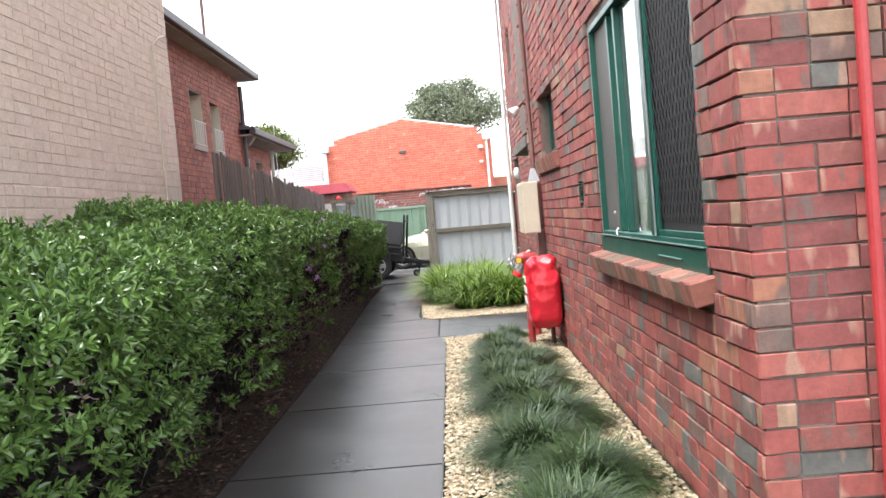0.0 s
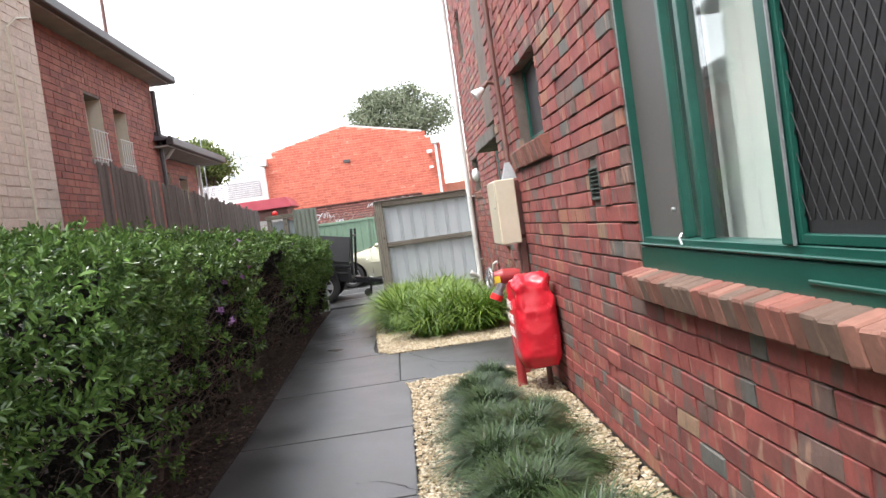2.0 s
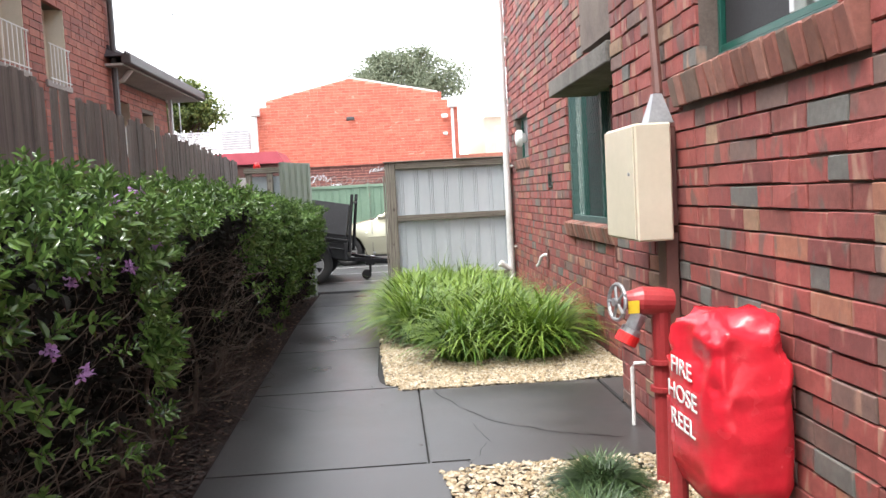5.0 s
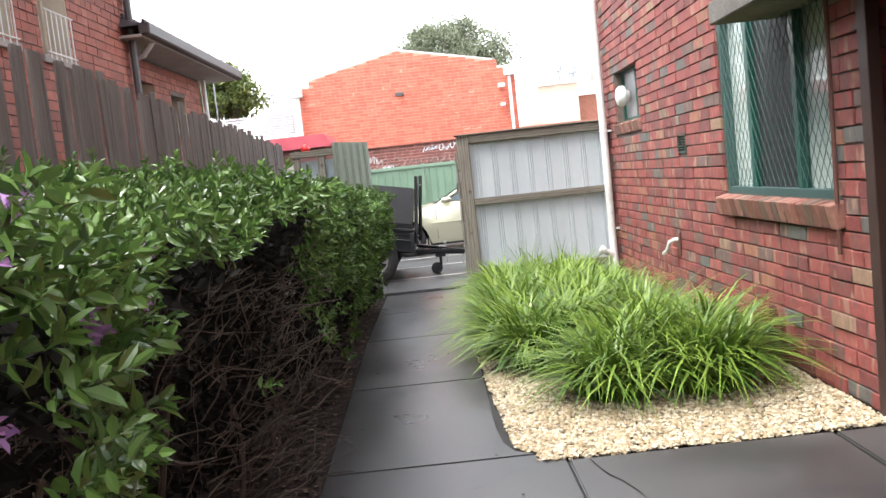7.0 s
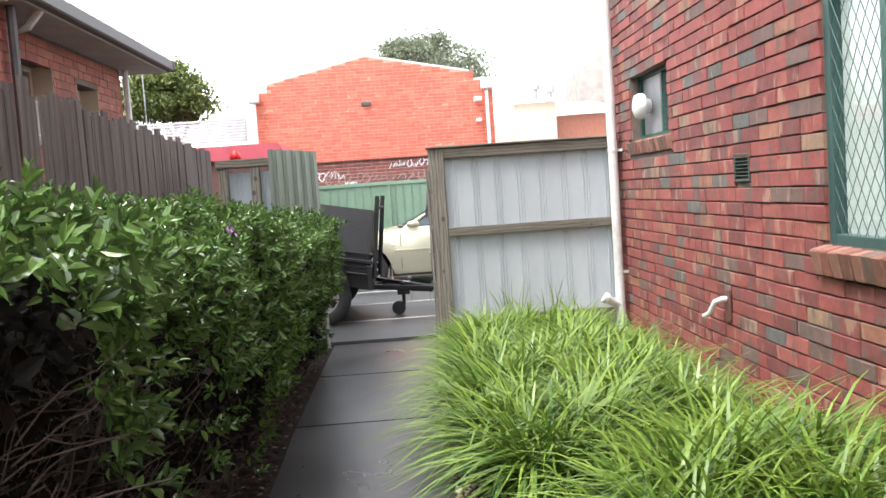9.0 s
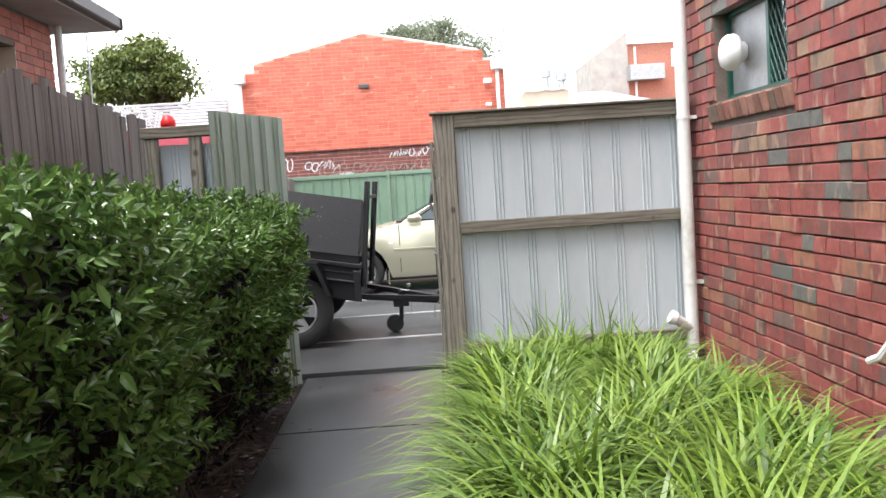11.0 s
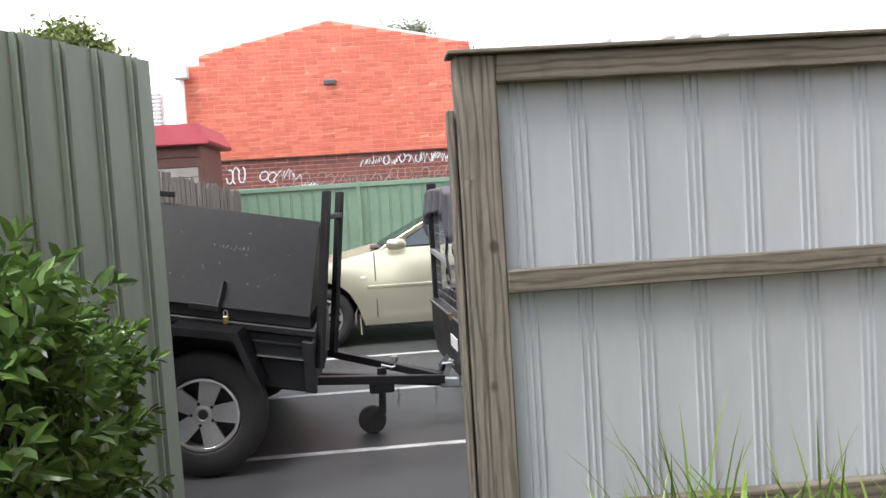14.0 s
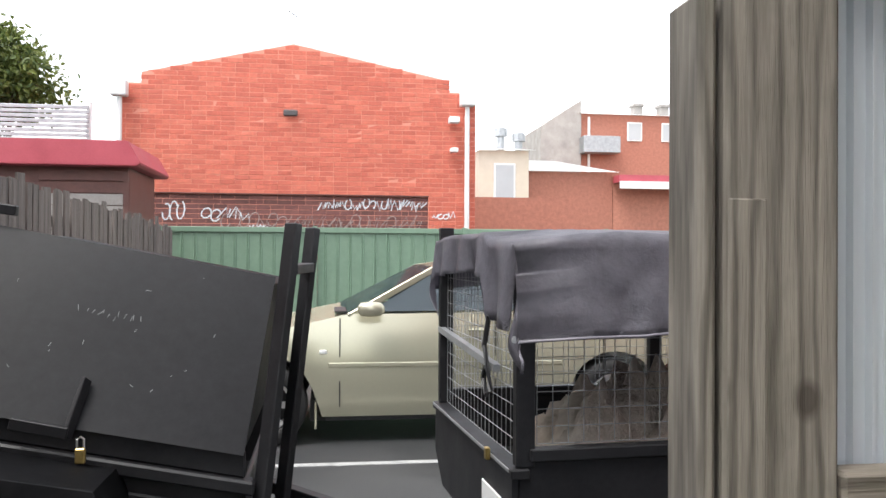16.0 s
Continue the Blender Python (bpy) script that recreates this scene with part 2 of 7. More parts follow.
M["dark_plastic"] = surface("black_plastic", (0.014, 0.014, 0.015), (0.026, 0.026, 0.027), 8, 0.5)
M["cloth"] = surface("beige_blanket", (0.56, 0.48, 0.39), (0.78, 0.70, 0.60), 6, 0.95, grain=60, bumps=1.0, dist=0.012)
M["cloth_brown"] = surface("brown_blanket", (0.30, 0.20, 0.15), (0.46, 0.34, 0.27), 6, 0.95, grain=60, bumps=1.0, dist=0.012)
M["bark"] = surface("grey_bark", (0.06, 0.045, 0.035), (0.16, 0.125, 0.10), 12, 0.95, grain=60, bumps=1.0)
# near-black tone that puts the darkness of unlit interiors into the colour
M["room_shade"] = surface("dim_room_shade", (0.03, 0.03, 0.032), (0.05, 0.05, 0.052), 2, 0.9)
M["spray_white"] = surface("white_spray_paint", (0.62, 0.64, 0.66), (0.78, 0.80, 0.82), 9, 0.7)
M["spray_faint"] = surface("faded_spray_paint", (0.30, 0.22, 0.20), (0.42, 0.34, 0.32), 9, 0.8)
# far render and panes: distance haze is put into their pale, low-contrast colours
M["far_wall"] = surface("hazy_pale_render", (0.52, 0.52, 0.50), (0.62, 0.62, 0.60), 0.6, 0.9)
M["far_glass"] = surface("far_window", (0.40, 0.42, 0.43), (0.48, 0.50, 0.51), 0.6, 0.3)
M["paint_line"] = surface("worn_white_line_paint", (0.22, 0.22, 0.22), (0.55, 0.55, 0.54), 14, 0.6, grain=60)
M["yellow"] = surface("yellow_tag", (0.75, 0.55, 0.03), (0.85, 0.65, 0.05), 6, 0.5)
M["red_plastic"] = surface("bright_red_plastic", (0.7, 0.02, 0.02), (0.8, 0.03, 0.03), 6, 0.4)


def foliage(name, dark, light, rough=0.35, scale=3.0, trans=0.25):
    """Leaves: every leaf its own green, glossy above, letting some light through."""
    m, nt, b = material(name, rough)
    geo = nt.nodes.new("ShaderNodeNewGeometry")
    n = noise_tex(nt, geo.outputs["Position"], scale, 3)
    a = nt.nodes.new("ShaderNodeMath")
    a.operation = "MULTIPLY_ADD"
    a.inputs[1].default_value = 0.6
    nt.links.new(geo.outputs["Random Per Island"], a.inputs[0])
    s = nt.nodes.new("ShaderNodeMath")
    s.operation = "MULTIPLY"
    s.inputs[1].default_value = 0.4
    nt.links.new(n, s.inputs[0])
    nt.links.new(s.outputs[0], a.inputs[2])
    col = ramp(nt, a.outputs[0], [(0.12, dark), (0.85, light)])
    nt.links.new(col, b.inputs["Base Color"])
    tr = nt.nodes.new("ShaderNodeBsdfTranslucent")
    nt.links.new(col, tr.inputs["Color"])
    ms = nt.nodes.new("ShaderNodeMixShader")
    ms.inputs[0].default_value = trans
    nt.links.new(b.outputs[0], ms.inputs[1])
    nt.links.new(tr.outputs[0], ms.inputs[2])
    nt.links.new(ms.outputs[0], nt.nodes["Material Output"].inputs["Surface"])
    return m


M["hedge_leaf"] = foliage("hedge_leaf", (0.026, 0.058, 0.018), (0.160, 0.275, 0.066), 0.22, 5.0, 0.16)
# near-black leaves put the hedge's inner shade into the colour
M["hedge_shade"] = foliage("hedge_shade_leaf", (0.004, 0.004, 0.003), (0.014, 0.012, 0.009), 0.8)
M["strap_leaf"] = foliage("bright_strap_leaf", (0.045, 0.115, 0.012), (0.24, 0.345, 0.055), 0.38, 4.0, 0.22)
# darker copy of the strap leaf; shade inside the clumps is in the colour
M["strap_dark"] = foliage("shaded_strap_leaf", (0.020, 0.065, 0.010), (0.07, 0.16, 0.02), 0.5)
M["mondo"] = foliage("dark_mondo_leaf", (0.012, 0.030, 0.010), (0.070, 0.122, 0.040), 0.42, 6.0, 0.15)
# darker copy of the mondo leaf, again with the tufts' shade painted in
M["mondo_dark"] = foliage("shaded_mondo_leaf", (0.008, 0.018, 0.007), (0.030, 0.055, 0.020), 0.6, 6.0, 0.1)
# gum leaves are lightened and greyed to hold the distance haze
M["tree_leaf"] = foliage("hazy_gum_leaf", (0.13, 0.155, 0.10), (0.26, 0.285, 0.19), 0.6, 0.5)
M["tree_leaf_b"] = foliage("tree_leaf", (0.04, 0.075, 0.018), (0.19, 0.22, 0.05), 0.5, 0.8)
M["flower"] = foliage("mauve_flower", (0.30, 0.14, 0.38), (0.55, 0.32, 0.62), 0.6)
M["twig"] = surface("dry_twig", (0.034, 0.027, 0.022), (0.155, 0.125, 0.10), 10, 0.9)
M["pebble"] = brick_material("cream_pebble", [(0.0, (0.38, 0.31, 0.20)), (0.2, (0.45, 0.38, 0.27)), (0.45, (0.29, 0.22, 0.13)), (0.6, (0.54, 0.48, 0.37)), (0.8, (0.34, 0.26, 0.15)), (0.92, (0.18, 0.15, 0.11))], (0.4, 0.3, 0.2), 0.7, 0.25)
M["bark_chip"] = brick_material("bark_chip", [(0.0, (0.034, 0.022, 0.018)), (0.4, (0.055, 0.035, 0.027)), (0.7, (0.022, 0.016, 0.013)), (0.94, (0.20, 0.145, 0.10))], (0.06, 0.08, 0.06), 0.8)
M["scratch"] = surface("bare_metal_scratch", (0.22, 0.22, 0.23), (0.34, 0.34, 0.35), 40, 0.6)
M["curtain"] = surface("pale_net_curtain", (0.66, 0.72, 0.70), (0.80, 0.84, 0.82), 3, 0.5)
M["mullion_light"] = surface("pale_glass_curtain", (0.62, 0.66, 0.64), (0.74, 0.77, 0.75), 3, 0.6)


def glass_material(name, tint=(0.85, 0.9, 0.88), rough=0.02, dark=False):
    m, nt, b = material(name, rough)
    b.inputs["Base Color"].default_value = (*tint, 1)
    b.inputs["IOR"].default_value = 1.5
    if dark:
        b.inputs["Specular IOR Level"].default_value = 0.8
    else:
        b.inputs["Transmission Weight"].default_value = 1.0
    return m


M["glass"] = glass_material("window_glass")
# blue-grey base colour carries part of the sky's reflection in the windows
M["glass_dark"] = glass_material("sky_tint_car_glass", (0.10, 0.13, 0.15), 0.03, True)
M["screen_grey"] = surface("grey_flyscreen", (0.075, 0.072, 0.068), (0.11, 0.106, 0.10), 3, 0.6)
M["flyscreen"] = surface("dark_flyscreen", (0.018, 0.018, 0.02), (0.035, 0.035, 0.038), 3, 0.6)


# ---------- mesh helpers ----------
def fast_mesh(name, verts, faces, mat, smooth=False):
    """A mesh from an (n, 3) array and an (m, k) array of corners."""
    verts, faces = np.asarray(verts, np.float32), np.asarray(faces, np.int32)
    me = bpy.data.meshes.new(name)
    me.vertices.add(len(verts))
    me.vertices.foreach_set("co", verts.ravel())
    k = faces.shape[1]
    me.loops.add(faces.size)
    me.loops.foreach_set("vertex_index", faces.ravel())
    me.polygons.add(len(faces))
    me.polygons.foreach_set("loop_start", np.arange(0, faces.size, k, dtype=np.int32))
    me.polygons.foreach_set("loop_total", np.full(len(faces), k, np.int32))
    me.update(calc_edges=True)
    me.validate()
    me.materials.append(mat)
    if smooth:
        me.shade_smooth()
    else:
        me.shade_flat()
    return me


def part(name, bm, mat, parent=None, label="", at=None, smooth=False, kind=""):
    """Links a bmesh as one mesh object under its thing or part."""
    me = bpy.data.meshes.new(name)
    bm.to_mesh(me)
    bm.free()
    me.materials.append(mat)
    if smooth:
        me.shade_smooth()
    ob = new(name, me)
    if at is not None:
        ob.matrix_basis = at
    if parent:
        ob.parent = parent
    return tagged(ob, label, kind=kind)


def thing(name, label, category, at=None, group=""):
    ob = new(name)
    ob.empty_display_size = 0.1
    if at is not None:
        ob.matrix_basis = at
    return tagged(ob, label, category, group)


def box(bm, x0, x1, y0, y1, z0, z1, bevel=0.0, segs=1):
    """An axis-aligned box with softened edges, joined into bm."""
    b2 = bmesh.new()
    bmesh.ops.create_cube(b2, size=1)
    for v in b2.verts:
        v.co = Vector(((x0 + x1) / 2 + v.co.x * (x1 - x0), (y0 + y1) / 2 + v.co.y * (y1 - y0), (z0 + z1) / 2 + v.co.z * (z1 - z0)))
    if bevel > 0:
        bmesh.ops.bevel(b2, geom=list(b2.edges), offset=bevel, segments=segs, affect="EDGES", profile=0.6)
    merge(bm, b2)
    return bm


def merge(bm, b2, m=None):
    if m is not None:
        b2.transform(m)
    vs = {v: bm.verts.new(v.co) for v in b2.verts}
    for f in b2.faces:
        bm.faces.new([vs[v] for v in f.verts])
    b2.free()


def boxes(*args, bevel=0.0):
    bm = bmesh.new()
    for a in args:
        box(bm, *a, bevel=bevel)
    return bm


def beam(bm, a, b, w, h, bevel=0.0, up=(0, 0, 1)):
    """A square bar from a to b."""
    a, b = Vector(a), Vector(b)
    d = b - a
    q = d.to_track_quat("Z", "Y" if abs(d.normalized().z) > 0.9 else "X").to_matrix().to_4x4()
    b2 = bmesh.new()
    bmesh.ops.create_cube(b2, size=1)
    for v in b2.verts:
        v.co = Vector((v.co.x * w, v.co.y * h, (v.co.z + 0.5) * d.length))
    if bevel:
        bmesh.ops.bevel(b2, geom=list(b2.edges), offset=bevel, segments=1, affect="EDGES")
    merge(bm, b2, Matrix.Translation(a) @ q)
    return bm


def tube(bm, pts, r, n=10, closed=False, taper=None, cap=True):
    """A round bar that follows points."""
    pts = [Vector(p) for p in pts]
    rings = []
    for i, p in enumerate(pts):
        d = (pts[min(i + 1, len(pts) - 1)] - pts[max(i - 1, 0)]).normalized()
        ref = Vector((0, 0, 1)) if abs(d.z) < 0.9 else Vector((1, 0, 0))
        u = d.cross(ref).normalized()
        w = d.cross(u)
        rad = r if taper is None else r * (1 + (taper - 1) * i / (len(pts) - 1))
        rings.append([bm.verts.new(p + (u * math.cos(2 * math.pi * k / n) + w * math.sin(2 * math.pi * k / n)) * rad) for k in range(n)])
    for a, b in zip(rings, rings[1:]):
        for k in range(n):
            bm.faces.new((a[k], a[(k + 1) % n], b[(k + 1) % n], b[k]))
    if cap:
        bm.faces.new(rings[0][::-1])
        bm.faces.new(rings[-1])
    return bm


def lathe(bm, profile, n=24, m=None):
    """A turned body: profile of (radius, height) about z."""
    b2 = bmesh.new()
    rings = [[b2.verts.new((r * math.cos(2 * math.pi * k / n), r * math.sin(2 * math.pi * k / n), z)) for k in range(n)] for r, z in profile]
    for a, b in zip(rings, rings[1:]):
        for k in range(n):
            b2.faces.new((a[k], a[(k + 1) % n], b[(k + 1) % n], b[k]))
    b2.faces.new(rings[0][::-1])
    b2.faces.new(rings[-1])
    merge(bm, b2, m)
    return bm


def prism(bm, outline, depth, m=None, bevel=0.0):
    """An outline in x, z carried along y."""
    b2 = bmesh.new()
    a = [b2.verts.new((x, 0, z)) for x, z in outline]
    b = [b2.verts.new((x, depth, z)) for x, z in outline]
    n = len(outline)
    b2.faces.new(a)
    b2.faces.new(b[::-1])
    for k in range(n):
        b2.faces.new((a[k], b[k], b[(k + 1) % n], a[(k + 1) % n]))
    bmesh.ops.recalc_face_normals(b2, faces=b2.faces)
    if bevel:
        bmesh.ops.bevel(b2, geom=list(b2.edges), offset=bevel, segments=2, affect="EDGES")
    merge(bm, b2, m)
    return bm


CUBE = np.array([(-1, -1, -1), (1, -1, -1), (1, 1, -1), (-1, 1, -1), (-1, -1, 1), (1, -1, 1), (1, 1, 1), (-1, 1, 1)]) * 0.5
CUBE_F = np.array([(0, 3, 2, 1), (4, 5, 6, 7), (0, 1, 5, 4), (1, 2, 6, 5), (2, 3, 7, 6), (3, 0, 4, 7)])


def chamfered_brick():
    """A brick in a unit box whose worn face is at y = -0.5, with softened front edges."""
    e, d = 0.035, 0.10
    v = [(-.5, .5, -.5), (.5, .5, -.5), (.5, .5, .5), (-.5, .5, .5)]
    v += [(-.5, -.5 + d, -.5), (.5, -.5 + d, -.5), (.5, -.5 + d, .5), (-.5, -.5 + d, .5)]
    v += [(-.5 + e * .5, -.5, -.5 + e), (.5 - e * .5, -.5, -.5 + e), (.5 - e * .5, -.5, .5 - e), (-.5 + e * .5, -.5, .5 - e)]
    f = [(8, 9, 10, 11)]
    for k in range(4):
        f.append((k + 4, (k + 1) % 4 + 4, (k + 1) % 4 + 8, k + 8))
        f.append((k, (k + 1) % 4, (k + 1) % 4 + 4, k + 4))
    return np.array(v), np.array(f)


BRICK_V, BRICK_F = chamfered_brick()
COURSE, STRETCH = 0.0865, 0.245


def brick_slots(length, height, holes=(), z0=0.0, seed=1, course=COURSE, stretch=STRETCH, top=None, headers=0.35):
    """Where the bricks of a wall lie: rows of (centre along, centre up, width, height), cut round the holes (a0, a1, z0, z1)."""
    rnd = random.Random(seed)
    out = []
    rows = int(round(height / course))
    for r in range(rows):
        za = z0 + r * course
        zb = za + course
        a = -stretch * 0.5 * (r % 2)
        while a < length - 0.01:
            w = stretch if rnd.random() > headers else stretch / 2
            lo, hi = max(0.0, a), min(length, a + w)
            a += w
            spans = [(lo, hi)]
            for h0, h1, g0, g1 in holes:
                if zb - 0.03 > g0 and za + 0.03 < g1:
                    nxt = []
                    for s, t in spans:
                        if t <= h0 or s >= h1:
                            nxt.append((s, t))
                        else:
                            if h0 - s > 0.02:
                                nxt.append((s, h0))
                            if t - h1 > 0.02:
                                nxt.append((h1, t))
                    spans = nxt
            for s, t in spans:
                if t - s > 0.03 and (top is None or zb <= top((s + t) / 2)):
                    out.append(((s + t) / 2, (za + zb) / 2, t - s, course))
    return out


def bricks_mesh(name, slots, mat, joint=0.010, depth=0.05, seed=3, rough=0.002):
    """All the slots as one mesh; the face looks towards -y, the back lies at y = depth."""
    rng = np.random.default_rng(seed)
    s = np.array(slots)
    n = len(s)
    size = np.stack([s[:, 2] - joint * 0.45, np.full(n, depth), s[:, 3] - joint * 0.88], 1)
    mid = np.stack([s[:, 0], depth / 2 + rng.normal(0, rough, n), s[:, 1]], 1)
    mid[:, 0] += rng.normal(0, 0.001, n)
    mid[:, 2] += rng.normal(0, 0.0012, n)
    v = BRICK_V[None] * size[:, None] + mid[:, None]
    v[:, 8:] += rng.normal(0, 0.0016, (n, 4, 3))
    f = BRICK_F[None] + (np.arange(n) * len(BRICK_V))[:, None, None]
    return fast_mesh(name, v.reshape(-1, 3), f.reshape(-1, 4), mat)


BRICK_JOBS = []


def brick_skin(wall, at, length, height, mat, holes=(), z0=0.0, seed=1, near=None, top=None, course=COURSE, stretch=STRETCH, headers=0.35, rough=0.003):
    """Notes the bricks of a wall, to be laid last. near: (along0, along1, up0, up1), the stretch whose bricks are single pieces."""
    BRICK_JOBS.append((wall, at, length, height, mat, holes, z0, seed, near, top, course, stretch, headers, rough))


def lay_bricks():
    for wall, at, length, height, mat, holes, z0, seed, near, top, course, stretch, headers, rough in BRICK_JOBS:
        slots = brick_slots(length, height, holes, z0, seed, course, stretch, top, headers)
        single, rest = [], []
        for s in slots:
            inside = near and near[0] < s[0] < near[1] and near[2] < s[1] < near[3] and len(single) < 300
            (single if inside else rest).append(s)
        ob = new("brickwork", bricks_mesh("brickwork", rest, mat, seed=seed, rough=rough))
        ob.matrix_basis = at
        ob.parent = wall
        ob["kind"] = "stuff"
        shared = {}
        rnd = random.Random(seed)
        for a, z, w, h in single:
            key = (round(w, 2), rnd.randrange(4))
            if key not in shared:
                shared[key] = bricks_mesh("brick", [(0, 0, key[0], h)], mat, seed=len(shared) + 5, rough=0.0)
            b = new("brick", shared[key])
            b.matrix_basis = at @ Matrix.Translation((a, rnd.gauss(0, 0.0025), z))
            b.parent = wall


def solid_wall(name, x0, x1, y0, y1, z0, z1, mat, holes=(), axis="y", kind="structure", parent=None):
    """A wall that runs along an axis, cut into pieces round its openings (a0, a1, z0, z1)."""
    bm = bmesh.new()
    lo, hi = (y0, y1) if axis == "y" else (x0, x1)
    cuts = sorted({lo, hi, *[min(max(c, lo), hi) for h in holes for c in h[:2]]})
    for a, b in zip(cuts, cuts[1:]):
        if b - a < 1e-4:
            continue
        mid = (a + b) / 2
        gaps = sorted((h[2], h[3]) for h in holes if h[0] < mid < h[1])
        z = z0
        for g0, g1 in gaps + [(z1, z1)]:
            if g0 > z + 1e-4:
                if axis == "y":
                    box(bm, x0, x1, a, b, z, g0)
                else:
                    box(bm, a, b, y0, y1, z, g0)
            z = max(z, g1)
    bmesh.ops.remove_doubles(bm, verts=bm.verts, dist=1e-5)
    return part(name, bm, mat, parent, kind=kind)


# ---------- ground ----------
ground = part("ground", boxes((-400, 400, -60, 900, -0.35, -0.05)), M["grass_ground"], kind="structure")
tagged(ground, "flat grey-green ground reaching the horizon")
car_park = part("car_park", boxes((-14, 16, 18.725, 31.2, -0.30, 0.03)), M["asphalt"], kind="structure")
tagged(car_park, "damp dark asphalt of the car park behind the fence")
bed = part("garden_soil", boxes((-2.7, -0.87, -4, 18.72, -0.25, -0.012), (0.28, 1.62, -4, 18.72, -0.25, -0.03)), M["soil"], kind="structure")
tagged(bed, "dark mulch soil beside the path")


def slab(name, outline, z0, z1):
    """A poured slab with a rounded edge, from its outline in plan."""
    bm = bmesh.new()
    f = bm.faces.new([bm.verts.new((x, y, z1)) for x, y in outline])
    ext = bmesh.ops.extrude_face_region(bm, geom=[f])
    for v in [g for g in ext["geom"] if isinstance(g, bmesh.types.BMVert)]:
        v.co.z = z0
    bmesh.ops.recalc_face_normals(bm, faces=bm.faces)
    bmesh.ops.bevel(bm, geom=[e for e in bm.edges if all(v.co.z > z1 - 1e-4 for v in e.verts)], offset=0.007, segments=2, affect="EDGES")
    return part(name, bm, M["concrete"], pavement)


pavement = tagged(new("pavement"), "damp dark concrete footpath in cast bays", "path", kind="structure")
JOINTS = [-4.0, -2.2, -0.4, 1.4, 3.2, 5.0, 6.42, 7.98, 9.40, 11.05, 12.72, 14.30, 15.95, 17.35, 18.72]


def right_edge(y):
    """Where the path's right edge lies."""
    pts = [(-4, 0.34), (10.6, 0.30), (12.95, -0.03), (15.2, -0.13), (18.72, -0.04)]
    for (a, p), (b, q) in zip(pts, pts[1:]):
        if y <= b:
            return p + (q - p) * max(0, y - a) / (b - a)
    return pts[-1][1]


def left_edge(y):
    return -0.86 - 0.15 * min(1, max(0, (y - 10) / 6))


for a, b in zip(JOINTS, JOINTS[1:]):
    a0, b0 = a + 0.0045, b - 0.0045
    if a >= 11.0 and b <= 12.8:
        o = [(left_edge(a0), a0), (0.215, a0), (0.205, b0), (left_edge(b0), b0)]
    elif abs(b - 11.05) < 0.01:
        o = [(left_edge(a0), a0), (0.31, a0), (0.30, 10.72), (0.33, 10.86), (0.42, 10.95), (0.42, b0), (left_edge(b0), b0)]
    elif abs(a - 12.72) < 0.01:
        o = [(left_edge(a0), a0), (0.10, a0), (-0.01, 12.80), (-0.06, 12.95), (-0.08, 13.2), (right_edge(b0), b0), (left_edge(b0), b0)]
    else:
        o = [(left_edge(a0), a0), (right_edge(a0), a0), (right_edge(b0), b0), (left_edge(b0), b0)]
    slab("slab", o, -0.12, 0.0)
slab("slab", [(0.227, 11.056), (0.42, 11.056), (0.42, 10.955), (1.44, 10.955), (1.44, 12.6), (0.217, 12.6)], -0.12, 0.0)
slab("slab", [(1.455, 12.0), (3.1, 12.0), (3.1, 12.6), (1.455, 12.6)], -0.12, 0.0)
part("joint_bed", boxes((-0.99, 0.29, -4, 18.70, -0.2, -0.022), (0.2, 3.0, 10.97, 12.58, -0.2, -0.024)), M["joint"], pavement)

# ---------- brick flats ----------
WX, FX = 1.45, 1.76
C0, W_END, F0, F_END = 4.78, 11.95, 12.75, 18.62
H_TOP = 6.2
W1 = (5.25, 7.52, 1.00, 2.47)
W2 = (9.42, 10.56, 1.815, 2.44)
W3 = (13.08, 14.72, 1.02, 2.30)
W4 = (17.0, 18.02, 1.72, 2.26)
W5 = (16.9, 17.5, 3.85, 4.55)
VENT1 = (8.09, 8.31, 1.33, 1.505)
VENT2 = (15.58, 15.80, 1.33, 1.50)
wall_near = solid_wall("wall_near", WX + 0.017, WX + 0.27, C0 + 0.008, W_END - 0.013, -0.1, H_TOP, M["mortar"], [W1, W2, VENT1])
tagged(wall_near, "red and brown brick wall of the flats with raked joints")
wall_far = solid_wall("wall_far", FX + 0.017, FX + 0.27, F0 + 0.013, F_END - 0.012, -0.1, H_TOP, M["mortar"], [W3, W4, W5, VENT2])
tagged(wall_far, "red and brown brick wall of the flats beyond the entry")
wall_front = solid_wall("wall_front", WX + 0.27, WX + 6, C0 + 0.015, C0 + 0.27, -0.1, H_TOP, M["mortar"], axis="x")
tagged(wall_front, "front brick wall of the flats at the corner")
wall_entry = solid_wall("wall_entry", WX + 0.27, WX + 2.2, W_END - 0.27, W_END - 0.012, -0.1, H_TOP, M["mortar"], axis="x")
tagged(wall_entry, "brick side wall of the entry recess")
wall_entry_b = solid_wall("wall_entry_far", FX + 0.27, FX + 2.0, F0 + 0.008, F0 + 0.27, -0.1, H_TOP, M["mortar"], axis="x")
tagged(wall_entry_b, "brick side wall of the entry recess")
wall_back = solid_wall("wall_back", FX + 0.27, FX + 6, F_END - 0.27, F_END - 0.012, -0.1, H_TOP, M["mortar"], axis="x")
tagged(wall_back, "back brick wall of the flats facing the car park")
# the recess's shade is painted into this wall's dark colour
wall_door = solid_wall("wall_door", 3.1, 3.2, W_END - 0.2, F0 + 0.2, -0.1, H_TOP, M["room_shade"])
tagged(wall_door, "inner wall of the entry, coloured dark for the recess's shade")
